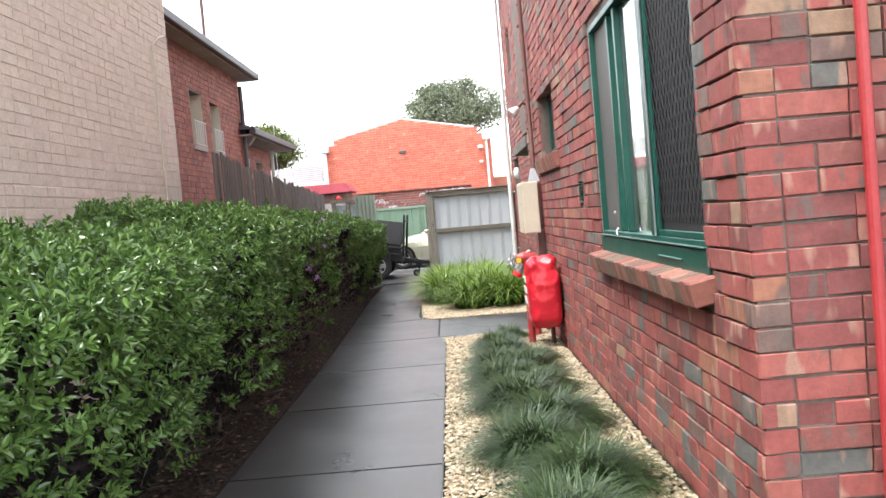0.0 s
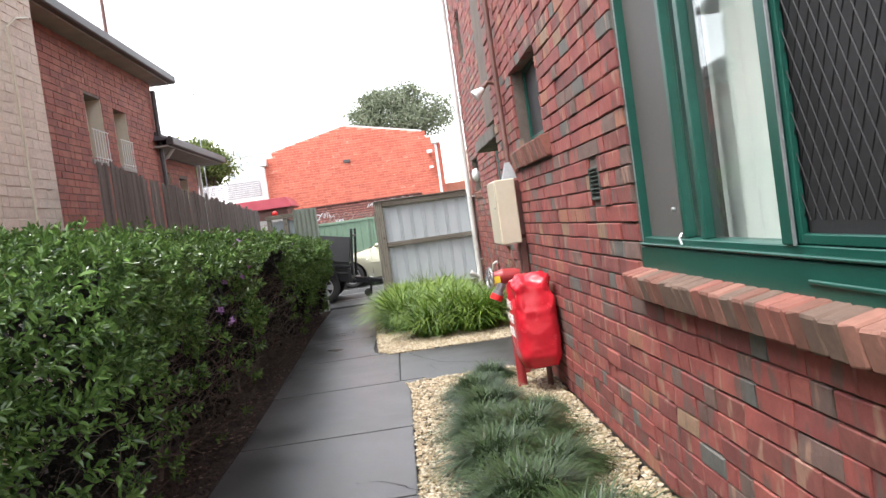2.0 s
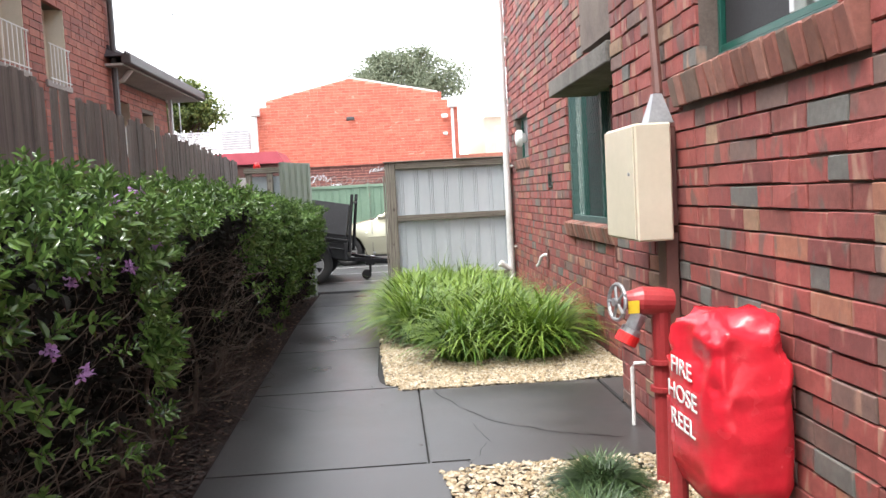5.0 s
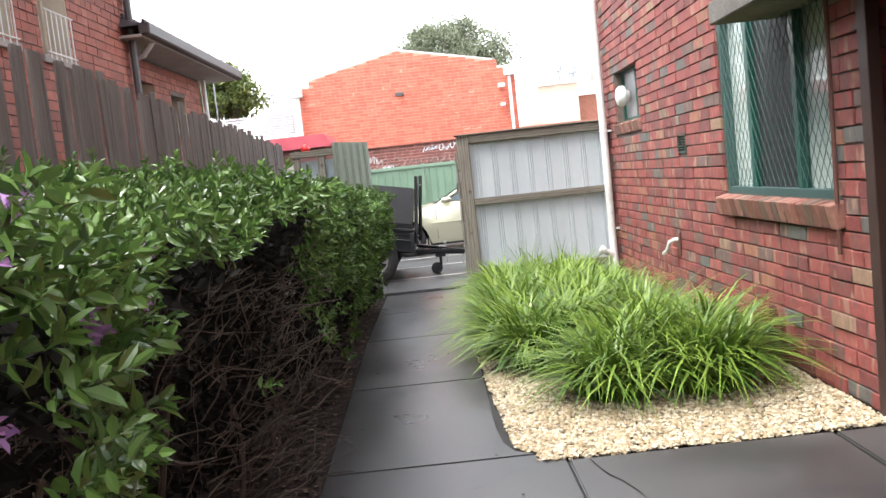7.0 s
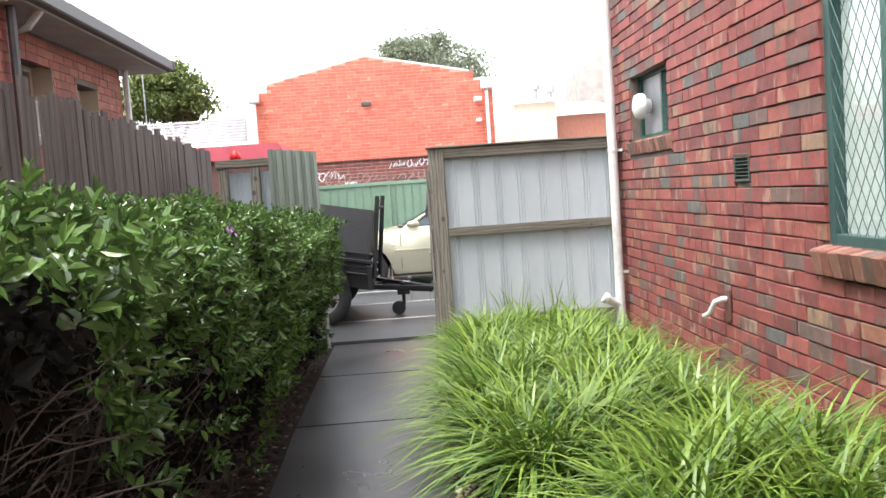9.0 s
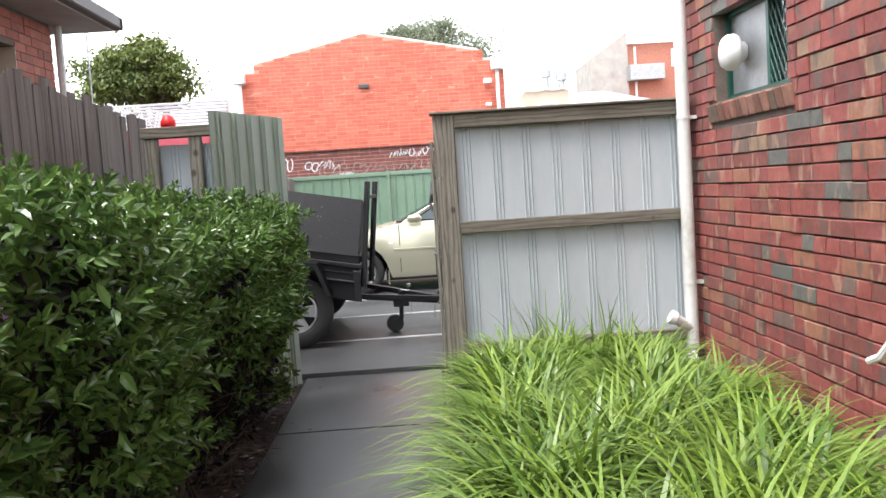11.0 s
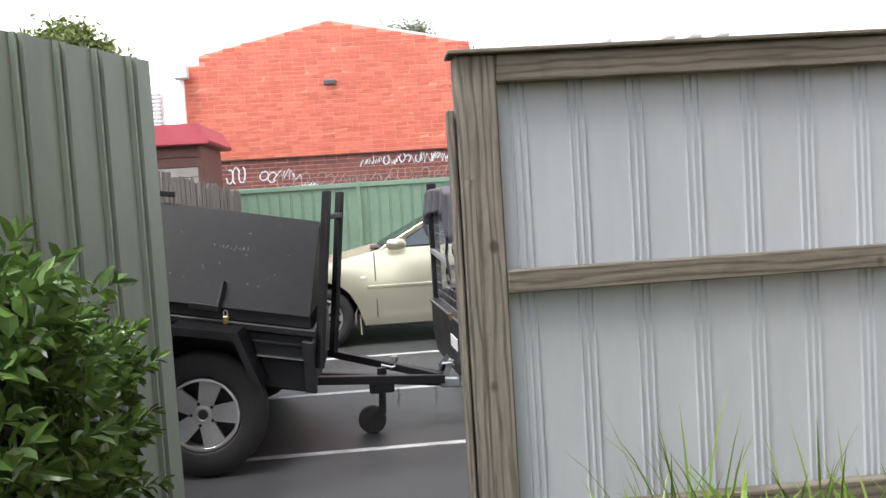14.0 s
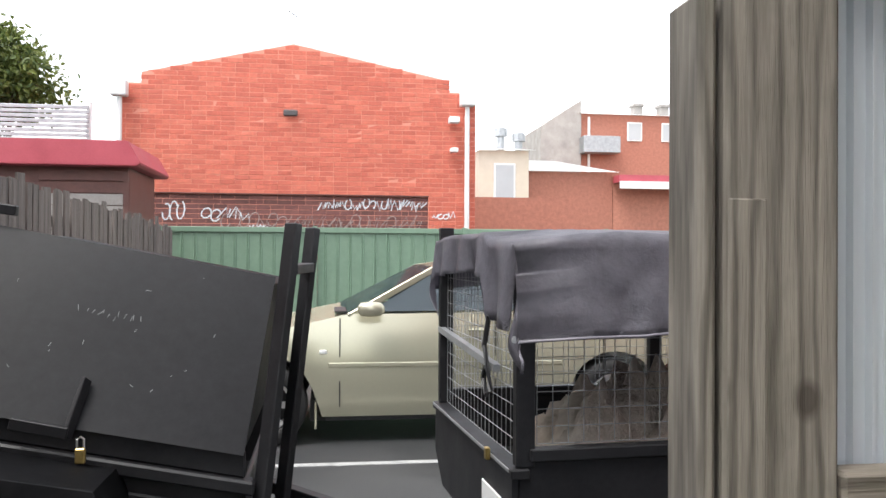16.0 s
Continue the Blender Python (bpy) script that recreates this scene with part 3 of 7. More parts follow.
part("flats_roof", boxes((WX - 0.1, WX + 6, C0 - 0.1, F_END + 0.1, H_TOP, H_TOP + 0.12)), M["gutter"], kind="structure")
# unseen side wall and floors close the rooms, in the interior shade colour
part("flats_side", boxes((WX + 5.9, WX + 6, C0 + 0.1, F_END - 0.1, -0.1, H_TOP)), M["room_shade"], kind="structure")
part("room_floor", boxes((WX + 0.28, WX + 5.8, C0 + 0.28, W_END - 0.3, -0.1, 0.05), (FX + 0.28, WX + 5.8, F0 + 0.3, F_END - 0.3, -0.1, 0.05)), M["room_shade"], kind="structure")
part("over_entry", boxes((WX + 0.02, 3.1, W_END - 0.04, F0 + 0.04, 2.25, H_TOP)), M["mortar"], kind="structure")

ALONG_Y = lambda x, y: Matrix(((0, 1, 0, x), (-1, 0, 0, y), (0, 0, 1, 0), (0, 0, 0, 1)))  # along runs towards -y, face towards -x


def holes_rel(y_end, holes):
    """Openings in a wall laid along -y from y_end."""
    return [(y_end - h[1], y_end - h[0], h[2], h[3]) for h in holes]


SILL1 = (W1[0] - 0.06, W1[1] + 0.04, W1[2] - 0.12, W1[2])
SILL2 = (W2[0] - 0.16, W2[1] + 0.22, W2[2] - 0.13, W2[2])
SILL3 = (W3[0] - 0.06, W3[1] + 0.06, W3[2] - 0.13, W3[2])
SILL4 = (W4[0] - 0.06, W4[1] + 0.08, W4[2] - 0.11, W4[2])
brick_skin(wall_near, ALONG_Y(WX, W_END), W_END - C0, H_TOP, M["brick"], holes_rel(W_END, [W1, W2, VENT1, SILL1, SILL2, (8.40, 8.44, 0.34, 0.45)]), seed=11, near=(W_END - 8.6, W_END - C0, 0.3, 1.75))
brick_skin(wall_far, ALONG_Y(FX, F_END), F_END - F0, H_TOP, M["brick"], holes_rel(F_END, [W3, W4, W5, VENT2, SILL3, SILL4]), seed=12, near=(0, 2.8, 0.5, 1.9))
brick_skin(wall_front, Matrix.Translation((WX + 0.001, C0, 0)), 3.2, H_TOP, M["brick"], seed=13, near=(0, 1.2, 0.5, 2.0))
brick_skin(wall_entry, Matrix(((-1, 0, 0, WX + 1.6), (0, -1, 0, W_END), (0, 0, 1, 0), (0, 0, 0, 1))), 1.6, 2.3, M["brick"], seed=14)
brick_skin(wall_entry_b, Matrix.Translation((FX + 0.001, F0, 0)), 1.3, 2.3, M["brick"], seed=15)
brick_skin(wall_back, Matrix(((-1, 0, 0, FX + 3.0), (0, -1, 0, F_END), (0, 0, 1, 0), (0, 0, 0, 1))), 3.0, H_TOP, M["brick"], seed=16)


def brick_sill(y0, y1, z, x, drop=0.15, proud=0.075, pitch=0.088):
    """Bricks on edge under a window, tipped outwards."""
    sill = tagged(new("window_sill"), "brick-on-edge window sill tipped outwards", kind="structure")
    n = max(3, round((y1 - y0) / pitch))
    w = (y1 - y0) / n
    rnd = random.Random(int(y0 * 10))
    meshes = []
    for k in range(4):
        bm = boxes((-0.11, 0.11, -w / 2 + 0.005, w / 2 - 0.005, -drop / 2, drop / 2), bevel=0.006)
        for v in bm.verts:
            v.co += Vector((rnd.gauss(0, 0.002), rnd.gauss(0, 0.0015), rnd.gauss(0, 0.002)))
        me = bpy.data.meshes.new("brick")
        bm.to_mesh(me)
        bm.free()
        me.materials.append(M["brick_sill"])
        meshes.append(me)
    for k in range(n):
        b = new("brick", meshes[rnd.randrange(4)])
        b.matrix_basis = pose(x + 0.11 - proud + rnd.gauss(0, 0.002), y0 + w * (k + 0.5), z - drop / 2 + 0.005, 0, -12, 0)
        b.parent = sill
    part("mortar", boxes((x - proud + 0.02, x + 0.14, y0 + 0.006, y1 - 0.006, z - drop + 0.02, z - 0.02)), M["mortar"], sill)
    return sill


brick_sill(SILL1[0], SILL1[1], W1[2] + 0.008, WX, 0.105, 0.085)
brick_sill(SILL2[0], SILL2[1], W2[2], WX, 0.14, 0.05)
brick_sill(SILL3[0], SILL3[1], W3[2], FX, 0.13, 0.05)
brick_sill(SILL4[0], SILL4[1], W4[2], FX, 0.11, 0.02)

# canopy over the entry
canopy = part("canopy", boxes((WX - 0.02, 3.05, W_END + 0.02, 13.82, 2.06, 2.19), bevel=0.008), M["stained"], kind="structure")
tagged(canopy, "stained grey concrete canopy slab over the entry")

# ---------- fences, gate ----------
def ribbed_sheet(name, length, height, mat, parent, at, pitch=0.19, ribs=(0.0, 0.022, 0.044), depth=0.009, w=0.006, thick=0.004):
    """A steel sheet with narrow upright ribs."""
    xs = [0.0]
    zs = [0.0]
    x = pitch * 0.5
    while x < length - 0.06:
        for r in ribs:
            for dx, dz in ((-w, 0), (-w * 0.35, 1), (w * 0.35, 1), (w, 0)):
                xs.append(x + r + dx)
                zs.append(dz * depth)
        x += pitch
    xs.append(length)
    zs.append(0.0)
    bm = bmesh.new()
    front = [(bm.verts.new((a, -b, 0)), bm.verts.new((a, -b, height))) for a, b in zip(xs, zs)]
    back = [(bm.verts.new((a, -b + thick, 0)), bm.verts.new((a, -b + thick, height))) for a, b in zip(xs, zs)]
    for k in range(len(xs) - 1):
        bm.faces.new((front[k][0], front[k + 1][0], front[k + 1][1], front[k][1]))
        bm.faces.new((back[k + 1][0], back[k][0], back[k][1], back[k + 1][1]))
        bm.faces.new((front[k][1], front[k + 1][1], back[k + 1][1], back[k][1]))
    return part(name, bm, mat, parent, at=at)


GY = 18.44
gate = thing("fence_panel", "pale grey steel sheet fence panel on weathered timber posts and rails", "fence")
ribbed_sheet("sheet", 1.63, 1.72, M["sheet_grey"], gate, Matrix.Translation((0.09, GY + 0.062, 0.06)), pitch=0.205, ribs=(0.0, 0.026, 0.05))


def post(name, x, y, w, d, h, parent, mat, lean=0.0):
    bm = boxes((-w / 2, w / 2, -d / 2, d / 2, -0.05, h), bevel=0.006)
    return part(name, bm, mat, parent, at=pose(x, y, 0, 0, lean, 0))


post("post", 0.071, GY + 0.055, 0.142, 0.10, 1.785, gate, M["wood"], 0.0)
post("batten", -0.018, GY + 0.055, 0.022, 0.09, 1.61, gate, M["wood"], 0.0)
# thin flush board added in place of a shallow recess in the post
part("cover_board", boxes((0.002, 0.048, GY + 0.001, GY + 0.0046, 0.0, 1.37), bevel=0.001), M["wood"], gate)
part("top_rail", boxes((0.143, 1.72, GY + 0.0, GY + 0.05, 1.69, 1.785), bevel=0.005), M["wood_rail"], gate)
part("middle_rail", boxes((0.143, 1.72, GY + 0.0, GY + 0.045, 0.975, 1.055), bevel=0.005), M["wood_rail"], gate)
part("bottom_rail", boxes((0.143, 1.72, GY + 0.0, GY + 0.045, 0.14, 0.22), bevel=0.005), M["wood_rail"], gate)
part("capping", boxes((-0.02, 1.74, GY - 0.02, GY + 0.12, 1.787, 1.803), bevel=0.004), M["wood_rail"], gate)
post("post", 1.72, GY + 0.10, 0.07, 0.07, 1.70, gate, M["wood"])

# open leaf in green sheet, grey panels behind it
leaf = thing("green_fence_leaf", "sage green ribbed steel sheet standing at an angle by the gap", "fence")
a0, a1 = Vector((-1.34, 17.82, 0)), Vector((-1.02, 18.56, 0))
ang = math.atan2(a1.y - a0.y, a1.x - a0.x)
ribbed_sheet("sheet", (a1 - a0).length, 1.84, M["sheet_green"], leaf, Matrix.Translation(a0 + Vector((0, 0, 0.0))) @ Matrix.Rotation(ang, 4, "Z"), pitch=0.155, ribs=(0.0, 0.03), depth=0.014, w=0.010)
post("post", -1.075, 18.56, 0.06, 0.06, 1.76, leaf, M["wood"])

back = thing("grey_fence_panel", "pale grey steel panels in a weathered timber frame", "fence")
ribbed_sheet("sheet", 0.50, 1.66, M["sheet_grey"], back, Matrix.Translation((-1.80, 18.26, 0.02)), pitch=0.2)
for x in (-1.80, -1.525, -1.27):
    post("post", x, 18.20, 0.08, 0.05, 1.72, back, M["wood"])
part("top_rail", boxes((-1.86, -1.24, 18.165, 18.255, 1.722, 1.79), bevel=0.004), M["wood_rail"], back)
part("middle_rail", boxes((-1.76, -1.568, 18.19, 18.235, 0.95, 1.03), (-1.482, -1.312, 18.19, 18.235, 0.95, 1.03), bevel=0.004), M["wood_rail"], back)


def paling_fence(name, label, x, y0, y1, top, mat, dx=0.0, w=0.098, seed=1):
    f = thing(name, label, "fence")
    rnd = random.Random(seed)
    y = y0
    metas = []
    for k in range(5):
        bm = bmesh.new()
        h = w / 2
        prism(bm, [(-h, 0), (h, 0), (h, 1.0), (h - 0.012, 1.0), (-h, 1.0)], 0.014)
        for v in bm.verts:
            v.co += Vector((rnd.gauss(0, 0.002), rnd.gauss(0, 0.0015), rnd.gauss(0, 0.002)))
        me = bpy.data.meshes.new("paling")
        bm.to_mesh(me)
        bm.free()
        me.materials.append(mat)
        metas.append(me)
    while y < y1:
        p = new("paling", metas[rnd.randrange(5)])
        h = top(y) + rnd.gauss(0, 0.018)
        p.matrix_basis = Matrix.Translation((x + dx * (y - y0) + rnd.gauss(0, 0.004), y, -0.02)) @ Matrix.Rotation(radians(90 + rnd.gauss(0, 2)), 4, "Z") @ Matrix.Rotation(radians(rnd.gauss(0, 0.9)), 4, "Y") @ Matrix.Diagonal((1, 1, h, 1))
        p.parent = f
        y += w * 0.91
    for z in (0.4, 1.5):
        bm = bmesh.new()
        beam(bm, (x - 0.05, y0, z), (x - 0.05 + dx * (y1 - y0), y1, z), 0.07, 0.04)
        part("rail", bm, mat, f)
    return f


paling_fence("timber_fence", "tall weathered dark grey timber paling fence behind the hedge", -2.12, 11.3, 19.1, lambda y: float(np.interp(y, [11, 13.7, 15, 17, 18.4, 19], [2.29, 2.15, 2.09, 2.03, 1.97, 1.95])), M["wood_dark"], seed=4)


# ---------- hedge ----------
def leaves(rng, n, pos, direction, length, width, fold=0.25, spread=0.9, curl=0.2):
    """n pointed folded leaves: six corners and four faces each."""
    d = direction + rng.normal(0, spread, (n, 3))
    d /= np.linalg.norm(d, axis=1, keepdims=True)
    r = rng.normal(0, 1, (n, 3))
    s = np.cross(d, r)
    s /= np.linalg.norm(s, axis=1, keepdims=True) + 1e-9
    u = np.cross(s, d)
    u *= np.sign(u[:, 2:3] + 0.25)
    L = (length * rng.uniform(0.7, 1.25, n))[:, None]
    W = (width * rng.uniform(0.75, 1.2, n))[:, None]
    base, tip = pos, pos + d * L - u * L * curl
    m1, m2 = pos + d * L * 0.35, pos + d * L * 0.72 - u * L * curl * 0.45
    v = np.stack([base, m1 + s * W * 0.5 + u * W * fold, m1, m1 - s * W * 0.5 + u * W * fold,
                  m2 + s * W * 0.42 + u * W * fold, m2, m2 - s * W * 0.42 + u * W * fold, tip], 1)
    f = np.array([(0, 2, 1, 1), (0, 3, 2, 2), (1, 2, 5, 4), (2, 3, 6, 5), (4, 5, 7, 7), (5, 6, 7, 7)])
    tri = np.array([(0, 2, 1), (0, 3, 2), (1, 2, 5), (1, 5, 4), (2, 3, 6), (2, 6, 5), (4, 5, 7), (5, 6, 7)])
    faces = tri[None] + (np.arange(n) * 8)[:, None, None]
    return v.reshape(-1, 3), faces.reshape(-1, 3)


def hedge_shape(y, rng=None):
    """Half-width centre, right face, top height of the hedge at y."""
    wob = 0.07 * np.sin(y * 2.6 + 1.0) + 0.045 * np.sin(y * 4.7) + 0.03 * np.sin(y * 8.1 + 2) - 0.03
    right = -0.72 - 0.018 * np.clip(y - 4, 0, 14) + wob + 0.11 * np.exp(-((y - 16.8) / 0.6) ** 2) * np.clip((17.9 - y) / 0.4, 0, 1)
    top = np.interp(y, [0, 4, 5.5, 7, 8.7, 9.3, 11, 12, 13, 15, 17, 17.75], [1.10, 1.14, 1.20, 1.32, 1.38, 1.30, 1.30, 1.29, 1.27, 1.24, 1.14, 1.00]) + 0.035 * np.sin(y * 2.6 + 0.8) + 0.035 * np.sin(y * 5.3) + 0.02 * np.sin(y * 9.7 + 1)
    return right, top


HEDGE_Y0, HEDGE_Y1 = -1.0, 17.62
# how far down the leafy shoots reach on the path side
LEAFY_Y = [0, 5, 7.5, 8.7, 9.05, 9.7, 9.95, 10.3, 10.7, 12.55, 12.7, 12.85, 13.05, 13.5, 14.2, 15.5, 17.0, 17.75]
LEAFY_Z = [0.74, 0.74, 0.86, 0.90, 1.12, 1.12, 0.80, 0.76, 1.24, 1.24, 0.82, 0.85, 1.02, 0.92, 0.74, 0.62, 0.50, 0.45]


def hedge_clumps(rng, n, y0, y1):
    """Points on the hedge's right face and top, outward directions."""
    y = rng.uniform(y0, y1, n)
    right, top = hedge_shape(y)
    t = rng.uniform(0, 1, n)
    on_face = t < 0.5
    z = np.where(on_face, rng.uniform(0.0, 1, n) ** 0.8 * top, top)
    x = np.where(on_face, right, right - rng.uniform(0, 1.15, n))
    under = np.clip(1 - z / 0.75, 0, 1)
    x = np.where(on_face, x - under * (0.22 + 0.22 * np.clip(y - 15.8, 0, 1)), x)
    z = np.where(on_face, z, top + (right - x) * 0.12 - 0.05 * np.exp(-(right - x) / 0.06))
    nx = np.where(on_face, 1.0, 0.12)
    nz = np.where(on_face, 0.35, 1.0)
    return np.stack([x, y, z], 1), np.stack([nx, np.zeros(n), nz], 1)


def whorls(rng, p, d, per=12, L=0.075):
    """Leafy shoots: leaves set spirally round each shoot, flatter at its base, closing at its tip."""
    m = len(p)
    k = np.tile(np.arange(per) / per, m)
    axis = np.repeat(d, per, 0)
    ref = np.where(np.abs(axis[:, 2:3]) < 0.9, np.array([[0, 0, 1.0]]), np.array([[1.0, 0, 0]]))
    a = np.cross(axis, ref)
    a /= np.linalg.norm(a, axis=1, keepdims=True)
    b = np.cross(axis, a)
    az = np.tile(np.arange(per) * 2.4, m) + np.repeat(rng.uniform(0, 6.28, m), per)
    th = np.radians(78 - 56 * k)
    rad = a * np.cos(az)[:, None] + b * np.sin(az)[:, None]
    D = axis * np.cos(th)[:, None] + rad * np.sin(th)[:, None]
    size = np.repeat(rng.uniform(0.75, 1.2, m), per) * (1.0 - 0.35 * k)
    P = np.repeat(p, per, 0) + axis * (k * L)[:, None]
    return leaves(rng, m * per, P, D, 0.050 * size, 0.0195 * size, spread=0.16, curl=0.12)


def build_hedge():
    hedge = thing("hedge", "clipped dense green hedge with dark twiggy gaps and mauve flowers", "hedge", group="")
    rng = np.random.default_rng(7)
    # inner mass, near black: the shade deep in the hedge is its colour
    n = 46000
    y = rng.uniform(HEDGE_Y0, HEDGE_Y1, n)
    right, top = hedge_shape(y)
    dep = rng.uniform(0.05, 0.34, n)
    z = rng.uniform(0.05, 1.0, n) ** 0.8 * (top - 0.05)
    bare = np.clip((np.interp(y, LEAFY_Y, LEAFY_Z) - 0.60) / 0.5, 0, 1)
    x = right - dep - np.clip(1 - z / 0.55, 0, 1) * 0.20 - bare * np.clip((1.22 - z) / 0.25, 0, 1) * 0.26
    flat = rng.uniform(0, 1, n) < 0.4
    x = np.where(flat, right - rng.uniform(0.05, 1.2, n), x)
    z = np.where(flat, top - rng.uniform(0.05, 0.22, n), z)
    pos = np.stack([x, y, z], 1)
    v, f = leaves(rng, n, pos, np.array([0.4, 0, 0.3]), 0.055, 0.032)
    ob = new("inner_foliage", fast_mesh("inner_foliage", v, f, M["hedge_shade"]))
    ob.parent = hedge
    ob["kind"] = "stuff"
    # sprigs: whorls of leaves on shoots
    m = 20000
    yy = HEDGE_Y0 + (HEDGE_Y1 - HEDGE_Y0) * rng.uniform(0, 1, m)
    p, d = hedge_clumps(rng, m, HEDGE_Y0, HEDGE_Y1)
    gap = np.sin(p[:, 1] * 2.3 + 3 * p[:, 2]) + np.sin(p[:, 1] * 5.1 - 4 * p[:, 2] + 1.0) + rng.normal(0, 0.5, m)
    low = np.interp(p[:, 1], LEAFY_Y, LEAFY_Z)
    keep = (p[:, 2] > low + np.where(low > 1.1, 0.04, 0.13) * np.clip(gap, -2, 2)) | (rng.uniform(0, 1, m) < np.interp(p[:, 1], [3, 7, 9.2, 9.8, 10.6, 13.4, 14.2, 17], [0.22, 0.18, 0.06, 0.05, 0.006, 0.02, 0.10, 0.20]) * np.clip(p[:, 2] * 1.6, 0, 1))
    p, d = p[keep], d[keep]
    m = len(p)
    d = d + rng.normal(0, 0.45, (m, 3))
    d /= np.linalg.norm(d, axis=1, keepdims=True)
    d[:, 2] = np.abs(d[:, 2]) * 0.8 + 0.15
    d /= np.linalg.norm(d, axis=1, keepdims=True)
    p = p + d * (rng.normal(0, 0.03, m) + 0.04 * (rng.uniform(0, 1, m) > 0.85))[:, None]
    v, f = whorls(rng, p, d)
    ob = new("foliage", fast_mesh("foliage", v, f, M["hedge_leaf"]))
    ob.parent = hedge
    ob["kind"] = "stuff"
    # end face
    m = 900
    z = rng.uniform(0.1, 1.12, m)
    x = -0.98 - rng.uniform(0, 0.9, m)
    p = np.stack([x, np.full(m, HEDGE_Y1) + rng.normal(0, 0.05, m), z], 1)
    d = np.array([0.15, 0.8, 0.4]) + rng.normal(0, 0.4, (m, 3))
    d /= np.linalg.norm(d, axis=1, keepdims=True)
    v, f = whorls(rng, p, d)
    ob = new("end_foliage", fast_mesh("end_foliage", v, f, M["hedge_leaf"]))
    ob.parent = hedge
    ob["kind"] = "stuff"
    # twigs
    rnd = random.Random(5)
    bm = bmesh.new()
    for i in range(1200):
        y = rnd.uniform(3.0, 17.5)
        if rnd.random() < 0.5:
            y = rnd.choice([9.2, 9.4, 9.6, 10.9, 11.9, 12.3, 12.4, 12.5, 13.7, 16.3]) + rnd.gauss(0, 0.25)
        r, t = hedge_shape(np.array([y]))
        x0, z0 = float(r[0]) - rnd.uniform(0.12, 0.4), rnd.uniform(0.05, 1.05)
        p = Vector((x0, y, z0))
        d = Vector((rnd.uniform(0.15, 0.9), rnd.gauss(0, 0.7), rnd.uniform(-0.15, 0.9))).normalized()
        pts = [p]
        for s in range(4):
            d = (d + Vector((rnd.gauss(0, 0.25), rnd.gauss(0, 0.3), rnd.gauss(0, 0.25)))).normalized()
            p = p + d * rnd.uniform(0.04, 0.10)
            p.x = min(p.x, float(r[0]) + 0.03)
            pts.append(p.copy())
        tube(bm, pts, rnd.uniform(0.0018, 0.0042), 4, taper=0.4, cap=False)
    for i in range(34):
        y = 0.2 + i * 0.52 + rnd.gauss(0, 0.08)
        x = -1.32 + rnd.gauss(0, 0.08)
        tube(bm, [(x, y, -0.02), (x + rnd.gauss(0, 0.05), y + rnd.gauss(0, 0.05), 0.35), (x + rnd.gauss(0, 0.12), y + rnd.gauss(0, 0.1), 0.8)], 0.017, 6, taper=0.5, cap=False)
    part("twig_mass", bm, M["twig"], hedge, kind="stuff")
    # flowers
    n = 260
    fy = rng.choice([9.6, 10.0, 10.4, 13.6], n) + rng.normal(0, 0.16, n)
    P = []
    for i in range(26):
        y = float(rng.choice([9.35, 9.75, 10.1, 10.5, 13.9, 14.2]) + rng.normal(0, 0.13))
        r, t = hedge_shape(np.array([y]))
        c = np.array([float(r[0]) + 0.02, y, float(t[0]) - abs(float(rng.normal(0.12, 0.14)))])
        P.append(np.repeat(c[None], 22, 0) + rng.normal(0, 0.009, (22, 3)))
    P = np.concatenate(P)
    v, f = leaves(rng, len(P), P, np.array([0.6, 0, 0.2]), 0.020, 0.012, spread=1.0)
    ob = new("blossom", fast_mesh("blossom", v, f, M["flower"]))
    ob.parent = hedge
    ob["kind"] = "stuff"
    return hedge


build_hedge()


# ---------- strap-leaved plants ----------
def blades(rng, n, roots, height, width, bend, lean, segs=5):
    """n arching blades, each a tapering folded strip."""
    az = rng.uniform(0, 2 * np.pi, n)
    out = np.stack([np.cos(az), np.sin(az), np.zeros(n)], 1)
    side = np.stack([-np.sin(az), np.cos(az), np.zeros(n)], 1)
    H = height * rng.uniform(0.65, 1.2, n)
    B = bend * rng.uniform(0.4, 1.3, n)
    Ln = lean * rng.uniform(0.1, 1.2, n)
    W = width * rng.uniform(0.7, 1.2, n)
    rows = []
    for k in range(segs + 1):
        t = k / segs
        p = roots + out * ((Ln * t + 0.55 * B * t * t) * H)[:, None]
        p[:, 2] += H * (t - 0.50 * B * t ** 2.4)
        w = W * (1 - t ** 4) * (0.6 + 0.4 * min(1, t * 4)) + 0.0003
        rows += [p - side * w[:, None] * 0.5, p + side * w[:, None] * 0.5]
    v = np.stack(rows, 1)
    q = []
    for k in range(segs):
        q.append((2 * k, 2 * k + 1, 2 * k + 3, 2 * k + 2))
    f = np.array(q)[None] + (np.arange(n) * (2 * segs + 2))[:, None, None]
    return v.reshape(-1, 3), f.reshape(-1, 4)


